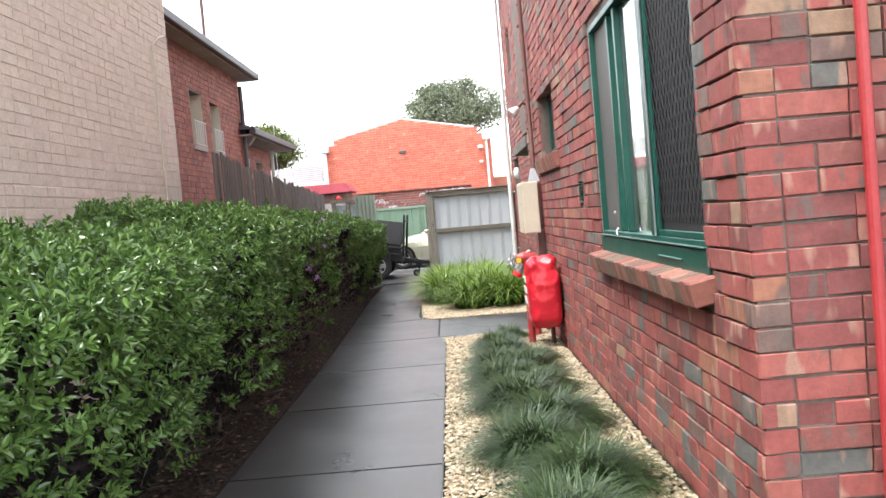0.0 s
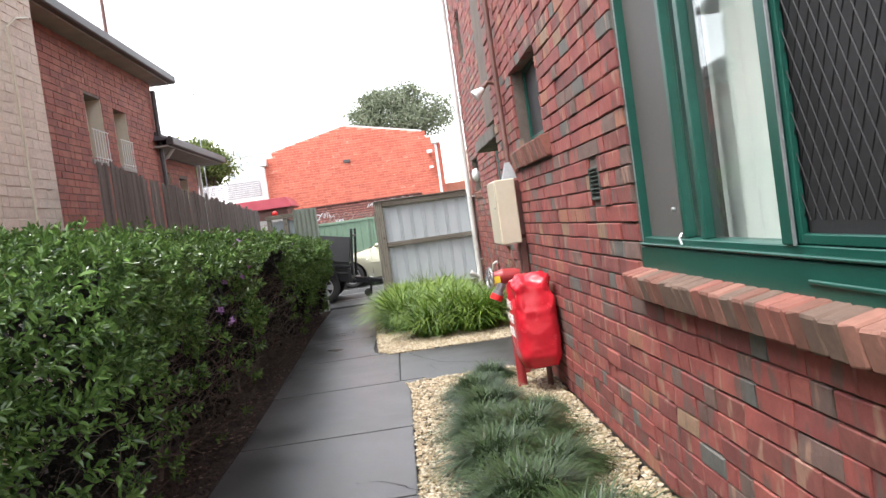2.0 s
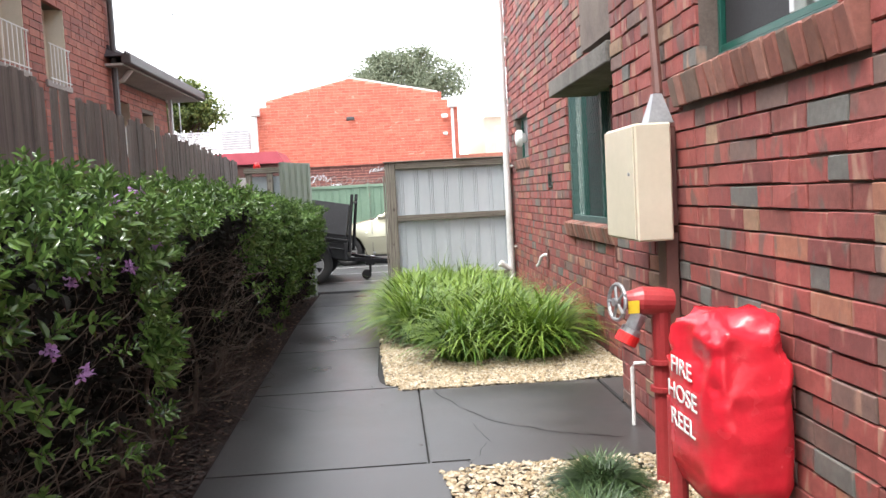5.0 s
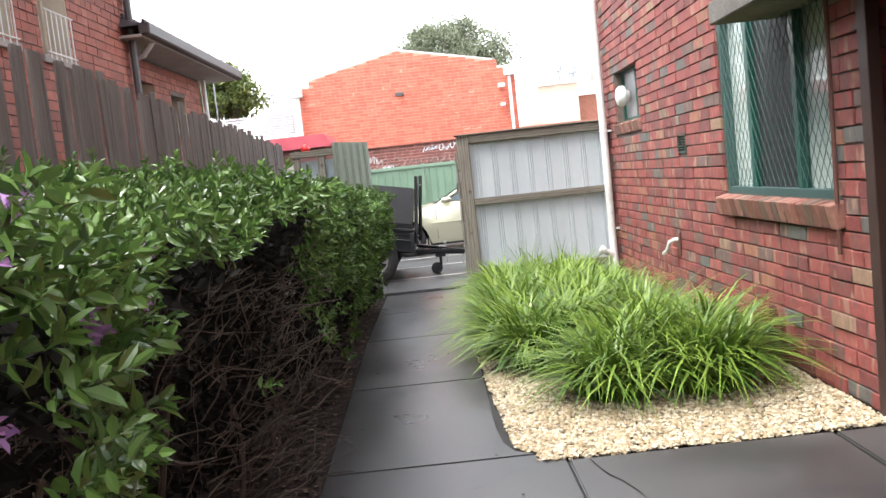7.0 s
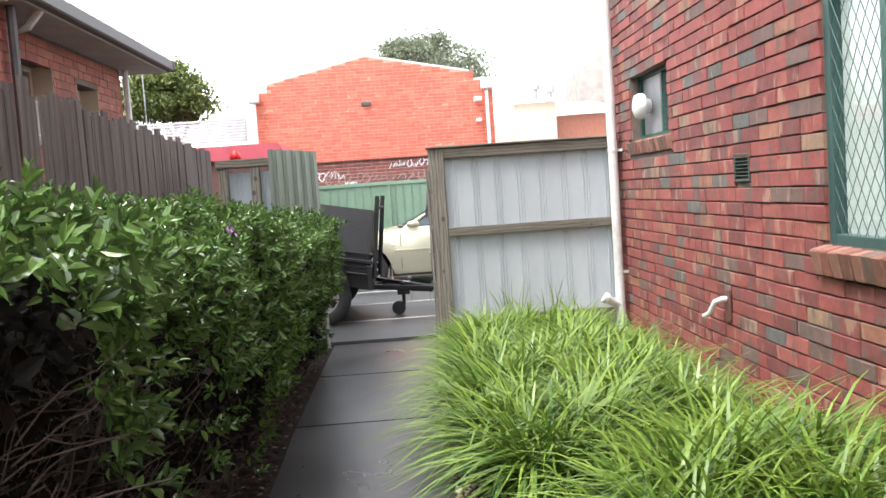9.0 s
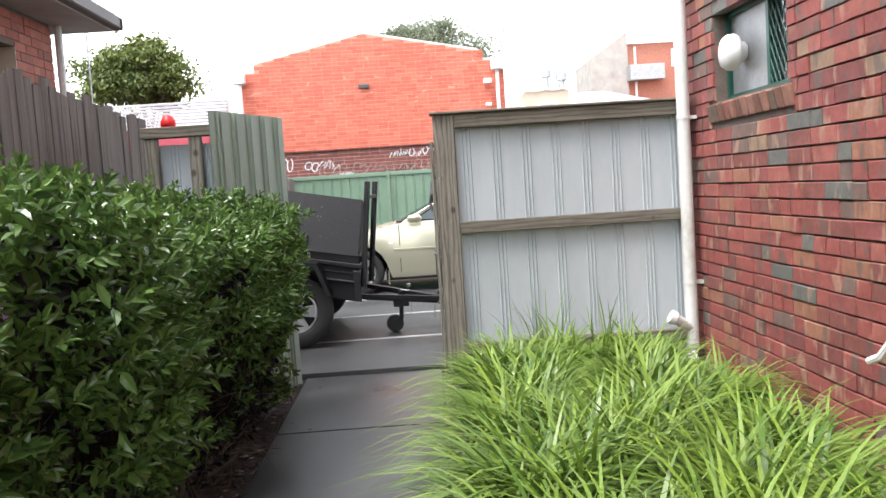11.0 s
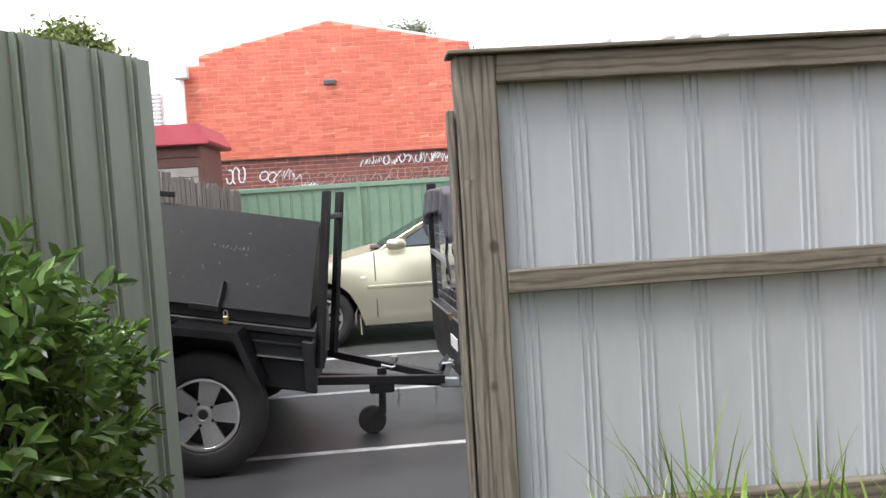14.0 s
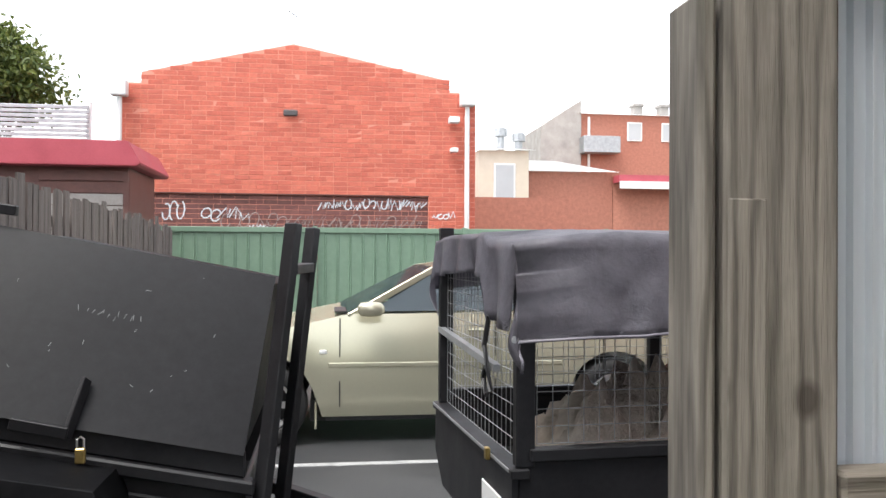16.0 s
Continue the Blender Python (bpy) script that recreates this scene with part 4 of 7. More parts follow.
def plant(name, label, x, y, radius, height, n, width, mat, seed, bend=0.9, lean=0.5, group="", inner=None):
    p = thing(name, label, "plant", Matrix.Translation((x, y, -0.03)), group)
    rng = np.random.default_rng(seed)
    a, r = rng.uniform(0, 2 * np.pi, n), radius * np.sqrt(rng.uniform(0, 1, n))
    roots = np.stack([r * np.cos(a), r * np.sin(a), np.zeros(n)], 1)
    v, f = blades(rng, n, roots, height * (1.06 - 0.22 * (r / radius) ** 2), width, bend, lean)
    ob = new("foliage", fast_mesh("foliage", v, f, mat))
    ob.parent = p
    ob["kind"] = "stuff"
    # shorter blades in the darker copy stand in for shade low in the plant
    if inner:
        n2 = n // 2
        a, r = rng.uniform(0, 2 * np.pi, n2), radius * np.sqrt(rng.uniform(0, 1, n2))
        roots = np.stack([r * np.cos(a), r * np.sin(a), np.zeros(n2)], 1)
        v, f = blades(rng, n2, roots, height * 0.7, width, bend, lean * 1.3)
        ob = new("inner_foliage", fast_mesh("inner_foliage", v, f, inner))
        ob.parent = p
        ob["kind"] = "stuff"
    return p


for x, y in ((1.05, 18.1), (0.62, 18.15)):
    plant("strap_plant", "taller strap-leaved plant against the steel fence", x, y, 0.12, 0.66, 34, 0.009, M["strap_leaf"], 300 + int(x * 10), 0.40, 0.16, "strap-leaved plants in the bed")
STRAP = "bright green strap-leaved plant arching over cream pebbles"
k = 0
for x, y, r, h in ((0.66, 13.60, 0.28, 0.58), (1.16, 13.55, 0.28, 0.60), (0.92, 13.95, 0.28, 0.64), (1.30, 14.1, 0.24, 0.58), (0.34, 14.45, 0.25, 0.60), (0.62, 14.75, 0.26, 0.60), (0.22, 14.95, 0.24, 0.58),
                   (1.12, 14.95, 0.26, 0.54), (0.85, 15.35, 0.28, 0.60), (0.24, 15.65, 0.25, 0.62), (0.58, 15.95, 0.26, 0.60), (1.15, 15.9, 0.26, 0.52), (0.25, 16.45, 0.26, 0.56),
                   (0.85, 16.5, 0.28, 0.58), (0.35, 17.1, 0.26, 0.56), (0.95, 17.1, 0.28, 0.54), (1.3, 16.9, 0.22, 0.46), (0.30, 17.65, 0.22, 0.55), (0.72, 17.8, 0.26, 0.54), (1.15, 17.8, 0.22, 0.50)):
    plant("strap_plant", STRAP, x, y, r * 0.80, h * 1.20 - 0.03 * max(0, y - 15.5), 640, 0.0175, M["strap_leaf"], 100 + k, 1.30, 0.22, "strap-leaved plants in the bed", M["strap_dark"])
    k += 1
MONDO = "dark green tufted mondo grass along the wall"
for x, y, r, h in ((0.96, 10.55, 0.08, 0.20), (0.80, 9.98, 0.10, 0.25), (0.84, 9.42, 0.12, 0.28), (1.14, 9.22, 0.07, 0.17), (0.76, 8.90, 0.13, 0.27), (0.98, 8.62, 0.12, 0.30), (0.76, 8.22, 0.13, 0.31), (1.02, 7.98, 0.11, 0.26),
                   (0.80, 7.52, 0.15, 0.33), (0.98, 6.95, 0.14, 0.33), (0.80, 6.40, 0.15, 0.34), (1.00, 5.85, 0.15, 0.33), (0.82, 5.25, 0.15, 0.34), (0.96, 4.6, 0.15, 0.34)):
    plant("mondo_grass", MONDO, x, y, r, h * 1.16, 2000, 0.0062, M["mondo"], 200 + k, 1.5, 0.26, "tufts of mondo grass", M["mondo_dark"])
    k += 1


# ---------- pebbles ----------
def pebble_field(name, label, n, area, size, mat, seed, z=0.0, flat=0.75):
    """Loose stones: squashed, dented octahedra. area: (x0, x1, y0, y1, test)."""
    rng = np.random.default_rng(seed)
    x0, x1, y0, y1, test = area
    x, y = rng.uniform(x0, x1, n), rng.uniform(y0, y1, n)
    keep = test(x, y)
    x, y = x[keep], y[keep]
    n = len(x)
    base = np.array([(1, 0, 0), (0, 1, 0), (-1, 0, 0), (0, -1, 0), (0, 0, 1), (0, 0, -1), (.72, .72, .25), (-.72, .72, .3), (-.72, -.72, .25), (.72, -.72, .3)], float)
    f = np.array([(0, 6, 4), (6, 1, 4), (1, 7, 4), (7, 2, 4), (2, 8, 4), (8, 3, 4), (3, 9, 4), (9, 0, 4), (6, 0, 5), (1, 6, 5), (7, 1, 5), (2, 7, 5), (8, 2, 5), (3, 8, 5), (9, 3, 5), (0, 9, 5)])
    v = base[None] + rng.normal(0, 0.14, (n, 10, 3))
    s = size * rng.uniform(0.6, 1.35, (n, 3))
    s[:, 2] *= flat
    v = v * s[:, None]
    a = rng.uniform(0, 2 * np.pi, n)
    c, si = np.cos(a)[:, None], np.sin(a)[:, None]
    vx, vy = v[..., 0] * c - v[..., 1] * si, v[..., 0] * si + v[..., 1] * c
    v = np.stack([vx + x[:, None], vy + y[:, None], v[..., 2] + z + rng.uniform(-0.006, 0.010, n)[:, None]], 2)
    ob = new(name, fast_mesh(name, v.reshape(-1, 3), (f[None] + (np.arange(n) * 10)[:, None, None]).reshape(-1, 3), mat))
    return tagged(ob, label, "gravel", kind="stuff")


def edge_np(y):
    return np.interp(y, [-4, 10.6, 12.95, 15.2, 18.72], [0.34, 0.30, -0.03, -0.13, -0.04])


def bed_near(x, y):
    r = 0.16
    corner = ((x < 0.46) & (y > 10.90 - 0.0) & ((x - 0.46) ** 2 + (y - 10.79) ** 2 > r * r))
    return (x > edge_np(y) + 0.012) & (x < WX - 0.02) & (y < 10.945) & ~corner


def bed_far(x, y):
    corner = (x < 0.08) & (y < 12.9) & ((x - 0.10) ** 2 + (y - 12.94) ** 2 > 0.03)
    return (x > edge_np(y) + 0.012) & (x < FX - 0.02) & (y > 12.615) & ~corner


pebble_field("pebbles", "cream and honey coloured pebbles in the bed by the wall", 34000, (0.2, 1.45, 3.6, 10.95, bed_near), 0.0125, M["pebble"], 21)
pebble_field("pebbles", "cream and honey coloured pebbles round the strap-leaved plants", 24000, (-0.15, 1.75, 12.61, 14.4, bed_far), 0.0125, M["pebble"], 22)
pebble_field("pebbles", "cream pebbles along the path edge", 14000, (-0.15, 1.75, 14.4, 18.3, lambda x, y: bed_far(x, y) & ((x < edge_np(y) + 0.28) | (x > 1.42))), 0.0125, M["pebble"], 23)
pebble_field("bark_chips", "brown bark and leaf litter under the hedge", 15000, (-1.35, -0.82, 2.5, 18.6, lambda x, y: x < -0.86 - 0.15 * np.clip((y - 10) / 6, 0, 1) - 0.01), 0.014, M["bark_chip"], 24, flat=0.35)
pebble_field("leaf_litter", "scattered chips and dead leaves on the path", 150, (-0.98, 0.26, 5, 18.6, lambda x, y: (np.abs(x - edge_np(y)) < 0.12) | (x < -0.8)), 0.009, M["bark_chip"], 25, z=0.004, flat=0.3)


# ---------- windows ----------
def frame_bars(parent, name, mat, x, rect, w, depth, parts=("left", "right", "top", "bottom")):
    """Four mitred-looking bars round rect (y0, y1, z0, z1), standing at x."""
    y0, y1, z0, z1 = rect
    bm = boxes((x, x + depth, y0, y0 + w, z0, z1), (x, x + depth, y1 - w, y1, z0, z1), (x + 0.001, x + depth, y0 + w, y1 - w, z0, z0 + w), (x + 0.001, x + depth, y0 + w, y1 - w, z1 - w, z1), bevel=0.003)
    return part(name, bm, mat, parent)


def grille(parent, x, rect, cell, r, mat, label="diamond security grille"):
    """Crossing bars in a diamond lattice."""
    y0, y1, z0, z1 = rect
    bm = bmesh.new()
    slope = cell[1] / cell[0]
    span = (z1 - z0) / slope
    k = y0 - span
    while k < y1:
        for s in (0, 1):
            pts = []
            for t in (0.0, 1.0):
                zz = z0 + (z1 - z0) * t
                yy = k + span * (t if s == 0 else 1 - t)
                pts.append([yy, zz])
            (ya, za), (yb, zb) = pts
            lo, hi = 0.0, 1.0
            dy = yb - ya
            for lim, sign in ((y0, 1), (y1, -1)):
                tt = (lim - ya) / dy
                if (dy > 0) == (sign > 0):
                    lo = max(lo, tt)
                else:
                    hi = min(hi, tt)
            if hi - lo > 0.02:
                a = (x + s * 0.002, ya + dy * lo, za + (zb - za) * lo)
                b = (x + s * 0.002, ya + dy * hi, za + (zb - za) * hi)
                tube(bm, [a, b], r, 4, cap=False)
        k += cell[0]
    return part("grille", bm, mat, parent, label)


def pane(parent, x, rect, mat, name="pane", thick=0.004):
    y0, y1, z0, z1 = rect
    ob = part(name, boxes((x, x + thick, y0, y1, z0, z1)), mat, parent)
    if mat is M["glass"]:
        ob.visible_shadow = False
    return ob


def window_big():
    y0, y1, z0, z1 = W1
    w = tagged(thing("window_1", "", ""), "large sliding window in dark green enamel with a fly screen and security grille", kind="structure")
    x = WX + 0.015
    frame_bars(w, "frame", M["green_frame"], x, (y0, y1, z0 + 0.105, z1), 0.038, 0.10)
    part("bottom_board", boxes((x - 0.01, x + 0.10, y0 + 0.002, y1 - 0.002, z0 + 0.004, z0 + 0.103), bevel=0.004), M["green_frame"], w)
    part("track", boxes((x - 0.020, x - 0.002, y0 + 0.02, y1 - 0.02, z0 + 0.112, z0 + 0.121), (x - 0.020, x - 0.011, y0 + 0.35, y0 + 0.75, z0 + 0.045, z0 + 0.057), bevel=0.003), M["green_frame"], w)
    mid = y0 + 0.86
    part("mullion", boxes((x - 0.008, x + 0.07, mid - 0.035, mid + 0.035, z0 + 0.144, z1 - 0.04), bevel=0.004), M["green_frame"], w)
    part("sash_bar", boxes((x + 0.02, x + 0.065, y0 + 1.54, y0 + 1.585, z0 + 0.144, z1 - 0.04), (x + 0.02, x + 0.065, y0 + 1.735, y0 + 1.778, z0 + 0.144, z1 - 0.04), bevel=0.004), M["green_frame"], w)
    part("screen_track", boxes((x - 0.012, x - 0.004, mid - 0.048, mid - 0.040, z0 + 0.144, z1 - 0.04)), M["grey_metal"], w)
    pane(w, x + 0.05, (y0 + 0.05, y1 - 0.05, z0 + 0.144, z1 - 0.04), M["glass"])
    pane(w, x + 0.03, (y0 + 0.05, mid - 0.04, z0 + 0.144, z1 - 0.04), M["flyscreen"], "fly_screen")
    pane(w, x + 0.035, (y0 + 1.78, y1 - 0.042, z0 + 0.144, z1 - 0.04), M["screen_grey"], "fly_screen")
    # dark strips added for the shade at the jambs beside curtain and frame
    part("inner_jamb", boxes((x + 0.058, x + 0.072, y0 + 1.455, y0 + 1.538, z0 + 0.146, z1 - 0.042), (x + 0.037, x + 0.043, y1 - 0.075, y1 - 0.043, z0 + 0.146, z1 - 0.042)), M["room_shade"], w)
    part("bead", boxes((x - 0.004, x - 0.001, y1 - 0.034, y1 - 0.027, z0 + 0.12, z1 - 0.01)), M["grey_metal"], w)
    frame_bars(w, "screen_frame", M["green_frame"], x + 0.005, (y0 + 0.040, mid - 0.036, z0 + 0.146, z1 - 0.042), 0.028, 0.02)
    grille(w, x + 0.016, (y0 + 0.085, mid - 0.065, z0 + 0.21, z1 - 0.08), (0.055, 0.11), 0.0022, M["black_steel"])
    bm = bmesh.new()
    lathe(bm, [(0.006, 0), (0.009, 0.004), (0.009, 0.012), (0.004, 0.016)], 10, Matrix.Translation((x - 0.005, y0 + 1.757, z0 + 0.26)) @ Matrix.Rotation(radians(-90), 4, "Y"))
    part("lock", bm, M["alloy"], w)
    bm = bmesh.new()
    tube(bm, [(x - 0.004, y0 + 1.72, z0 + 0.165), (x - 0.020, y0 + 1.71, z0 + 0.15), (x - 0.018, y0 + 1.695, z0 + 0.125)], 0.006, 8)
    part("latch", bm, M["alloy"], w)
    # net curtain inside
    c = thing("curtain", "pale grey-green net curtain hanging in folds behind the glass", "curtain")
    bm = bmesh.new()
    n = 90
    a = [(x + 0.16 + 0.018 * math.sin(k * 1.15), y0 + 0.08 + (y1 - y0 - 0.16) * k / n) for k in range(n + 1)]
    lo, hi = [bm.verts.new((p, q, z0 + 0.1)) for p, q in a], [bm.verts.new((p, q, z1)) for p, q in a]
    for k in range(n):
        bm.faces.new((lo[k], lo[k + 1], hi[k + 1], hi[k]))
    bmesh.ops.solidify(bm, geom=list(bm.faces), thickness=0.003)
    part("cloth", bm, M["curtain"], c, smooth=True)


window_big()


def window_small():
    y0, y1, z0, z1 = W2
    w = tagged(thing("window_2", "", ""), "small green-framed sliding window with one screened pane", kind="structure")
    x = WX + 0.10
    frame_bars(w, "frame", M["green_frame"], x, (y0, y1, z0 + 0.05, z1), 0.03, 0.08)
    part("bottom_board", boxes((x - 0.01, x + 0.08, y0 + 0.002, y1 - 0.002, z0 + 0.004, z0 + 0.048), bevel=0.004), M["green_mesh"], w)
    mid = y0 + 0.48
    part("mullion", boxes((x, x + 0.05, mid - 0.018, mid + 0.018, z0 + 0.08, z1 - 0.03), bevel=0.003), M["alloy"], w)
    pane(w, x + 0.04, (y0 + 0.04, y1 - 0.04, z0 + 0.08, z1 - 0.03), M["glass"])
    pane(w, x + 0.02, (mid + 0.02, y1 - 0.04, z0 + 0.08, z1 - 0.03), M["flyscreen"], "fly_screen")
    pane(w, x + 0.12, (y0 + 0.04, y1 - 0.04, z0 + 0.10, z1), M["mullion_light"], "blind")


window_small()


def window_grille():
    y0, y1, z0, z1 = W3
    w = tagged(thing("window_3", "", ""), "tall window behind a green diamond mesh grille with net curtains", kind="structure")
    x = FX + 0.02
    frame_bars(w, "frame", M["green_mesh"], x, (y0, y1, z0, z1), 0.05, 0.09)
    for a in (y0 + 0.48, y1 - 0.48):
        part("mullion", boxes((x + 0.005, x + 0.06, a - 0.03, a + 0.03, z0 + 0.05, z1 - 0.05), bevel=0.003), M["green_frame"], w)
    for a, b in ((y0 + 0.05, y0 + 0.45), (y1 - 0.45, y1 - 0.05)):
        pane(w, x + 0.050, (a, b, z0 + 0.05, z1 - 0.05), M["glass"])
        part("curtain", boxes((x + 0.062, x + 0.066, a, b, z0 + 0.05, z1 - 0.05)), M["curtain"], w)
    pane(w, x + 0.045, (y0 + 0.52, y1 - 0.52, z0 + 0.05, z1 - 0.05), M["flyscreen"], "fly_screen")
    grille(w, x + 0.004, (y0 + 0.05, y1 - 0.05, z0 + 0.05, z1 - 0.05), (0.072, 0.125), 0.0024, M["green_mesh"])
    part("blind", boxes((x + 0.15, x + 0.155, y0, y1, z0 - 0.02, z1)), M["mullion_light"], w)


window_grille()


def window_vent():
    y0, y1, z0, z1 = W4
    w = tagged(thing("window_4", "", ""), "small window with a green grille and a round white fan cover", kind="structure")
    x = FX + 0.09
    frame_bars(w, "frame", M["green_frame"], x, (y0, y1, z0, z1), 0.035, 0.08)
    part("mullion", boxes((x, x + 0.05, y0 + 0.40, y0 + 0.44, z0 + 0.03, z1 - 0.03), bevel=0.003), M["green_frame"], w)
    pane(w, x + 0.04, (y0 + 0.035, y1 - 0.035, z0 + 0.035, z1 - 0.035), M["glass"])
    grille(w, x + 0.004, (y0 + 0.035, y0 + 0.40, z0 + 0.035, z1 - 0.035), (0.05, 0.09), 0.0032, M["green_mesh"])
    part("board", boxes((x + 0.025, x + 0.035, y0 + 0.44, y1 - 0.035, z0 + 0.035, z1 - 0.035)), M["grey_metal"], w)
    part("blind", boxes((x + 0.12, x + 0.125, y0, y1, z0, z1)), M["mullion_light"], w)
    bm = bmesh.new()
    lathe(bm, [(0.05, 0.0), (0.06, 0.012), (0.065, 0.05), (0.10, 0.055), (0.108, 0.07), (0.106, 0.105), (0.09, 0.13), (0.05, 0.145), (0.01, 0.148)], 28,
          Matrix.Translation((x + 0.02, y1 - 0.24, (z0 + z1) / 2 - 0.0)) @ Matrix.Rotation(radians(-90), 4, "Y"))
    fan = tagged(part("fan_cover", bm, M["white"], smooth=True), "round white plastic extractor fan cover on the window", "fan")


window_vent()
w5 = tagged(thing("window_5", "", ""), "small upstairs window", kind="structure")
frame_bars(w5, "frame", M["green_frame"], FX + 0.07, W5, 0.04, 0.06)
pane(w5, FX + 0.10, (W5[0] + 0.04, W5[1] - 0.04, W5[2] + 0.04, W5[3] - 0.04), M["glass"])


def air_vent(rect, x, label):
    y0, y1, z0, z1 = rect
    v = thing("air_vent", label, "vent")
    part("plate", boxes((x + 0.028, x + 0.034, y0 + 0.003, y1 - 0.003, z0 + 0.003, z1 - 0.003)), M["dark_plastic"], v)
    n = 8
    for k in range(n):
        z = z0 + (z1 - z0) * (k + 0.5) / n
        bm = boxes((-0.012, 0.012, y0 + 0.012, y1 - 0.012, -0.0022, 0.0022), bevel=0.001)
        part("slat", bm, M["vent_grey"], v, at=pose(x + 0.012, 0, z, 0, 35, 0))
    frame_bars(v, "frame", M["vent_grey"], x - 0.002, (y0 + 0.002, y1 - 0.002, z0 + 0.002, z1 - 0.002), 0.012, 0.028)


air_vent(VENT1, WX, "dark green slatted wall vent in the brickwork")
air_vent(VENT2, FX, "dark slatted wall vent in the brickwork")

# ---------- neighbours to the left ----------
cream_house = thing("cream_house", "old house wall of brick painted cream with a grey gutter", "house")
cw = solid_wall("wall", -3.0, -2.604, -3, 11.55, -0.1, 4.3, M["mortar_cream"], parent=cream_house, kind="")
TO_EAST = lambda x, y: Matrix(((0, -1, 0, x), (1, 0, 0, y), (0, 0, 1, 0), (0, 0, 0, 1)))  # along +y, face towards +x
brick_skin(cw, TO_EAST(-2.6, 3.2), 8.35, 4.3, M["brick_cream"], seed=31, rough=0.0012)
part("gutter", boxes((-2.66, -2.48, -3, 11.6, 4.22, 4.36), bevel=0.02), M["gutter"], cream_house)
bm = bmesh.new()
prism(bm, [(-2.5, 4.36), (-8.0, 7.2), (-8.0, 7.3), (-2.48, 4.45)], 14.6, Matrix.Translation((0, -3, 0)))
part("roof", bm, M["tile"], cream_house)
part("end_wall", boxes((-8, -3.0, 11.2, 11.5, -0.1, 4.3)), M["mortar_cream"], cream_house)
bm = bmesh.new()
tube(bm, [(-2.555, 10.9, 0.8), (-2.555, 10.9, 3.4), (-2.56, 11.1, 3.52), (-2.6, 11.45, 3.62)], 0.011, 8)
part("conduit", bm, M["cream_metal"], cream_house)


def house(name, label, x, y0, y1, height, holes, eave, depth=5.0, seed=40):
    h = thing(name, label, "house")
    w = solid_wall("wall", x - 0.35, x - 0.008, y0, y1 - 0.012, -0.1, height, M["mortar"], holes, parent=h, kind="")
    rel = [(a - y0, b - y0, c, d) for a, b, c, d in holes]
    brick_skin(w, TO_EAST(x, y0), y1 - y0, height, M["brick_old"], rel, seed=seed, rough=0.001)
    part("end_wall", boxes((x - depth, x - 0.06, y1 - 0.3, y1 - 0.02, -0.1, height)), M["brick_old"], h)
    part("soffit", boxes((x - depth - 0.3, x + eave, y0 - 0.3, y1 + eave, height, height + 0.03)), M["rubble"], h)
    part("gutter", boxes((x + eave - 0.03, x + eave + 0.09, y0 - 0.3, y1 + eave + 0.06, height + 0.02, height + 0.15), (x - depth, x + eave + 0.09, y1 + eave - 0.02, y1 + eave + 0.09, height + 0.02, height + 0.15), bevel=0.015), M["gutter"], h)
    # hipped roof
    bm = bmesh.new()
    e = x + eave + 0.03
    r = x - depth / 2
    top = height + 0.13 + (e - r) * 0.42
    pts = [(e, y0 - 0.3, height + 0.12), (e, y1 + eave, height + 0.12), (x - depth - 0.3, y1 + eave, height + 0.12), (x - depth - 0.3, y0 - 0.3, height + 0.12), (r, y0 + 1.0, top), (r, y1 + eave - (e - r), top)]
    v = [bm.verts.new(p) for p in pts]
    for q in ((0, 1, 5, 4), (1, 2, 5), (2, 3, 4, 5), (3, 0, 4), (3, 2, 1, 0)):
        bm.faces.new([v[i] for i in q])
    bmesh.ops.recalc_face_normals(bm, faces=bm.faces)
    part("roof", bm, M["tile"], h)
    # courses of tiles
    bm = bmesh.new()
    n = 12
    for k in range(n):
        t0, t1 = k / n, (k + 1) / n
        za, zb = height + 0.13 + (top - height - 0.13) * t0, height + 0.13 + (top - height - 0.13) * t1
        xa, xb = e + (r - e) * t0, e + (r - e) * t1
        yb = y1 + eave - (e - r) * t0
        beam(bm, (xa, y0 - 0.3 + 1.3 * t0, za + 0.02), (xa, yb, za + 0.02), 0.05, 0.03)
    part("tile_courses", bm, M["tile"], h)
    return h, w


def house_window(h, x, rect, bars=True, blind=0.5):
    y0, y1, z0, z1 = rect
    w = new("window")
    w.parent = h
    frame_bars(w, "frame", M["cream"], x - 0.26, rect, 0.05, 0.06)
    for a in (y0 - 0.0, y1 + 0.0):
        part("reveal", boxes((x - 0.27, x - 0.002, a - 0.006, a + 0.004, z0, z1)), M["cream"], w)
    pane(w, x - 0.235, (y0 + 0.05, y1 - 0.05, z0 + 0.05, z1 - 0.05), M["glass"])
    part("blind", boxes((x - 0.29, x - 0.285, y0, y1, z0 + (z1 - z0) * (1 - blind), z1)), M["mullion_light"], w)
    # dark sheet behind the pane, standing in for the unlit room
    part("room", boxes((x - 0.34, x - 0.33, y0, y1, z0, z1)), M["room_shade"], w)
    part("sill", boxes((x - 0.12, x + 0.03, y0 - 0.05, y1 + 0.05, z0 - 0.07, z0 - 0.002), bevel=0.006), M["rubble"], w)
    if bars:
        n = 6
        for k in range(n):
            yy = y0 + (y1 - y0) * (k + 0.5) / n
            part("bar", tube(bmesh.new(), [(x + 0.04, yy, z0 - 0.03), (x + 0.04, yy, z0 + (z1 - z0) * 0.45)], 0.006, 5), M["white"], w)
        for z in (z0 + 0.02, z0 + (z1 - z0) * 0.45):
            part("cross_bar", tube(bmesh.new(), [(x + 0.04, y0, z), (x + 0.04, y1, z)], 0.007, 5), M["white"], w)


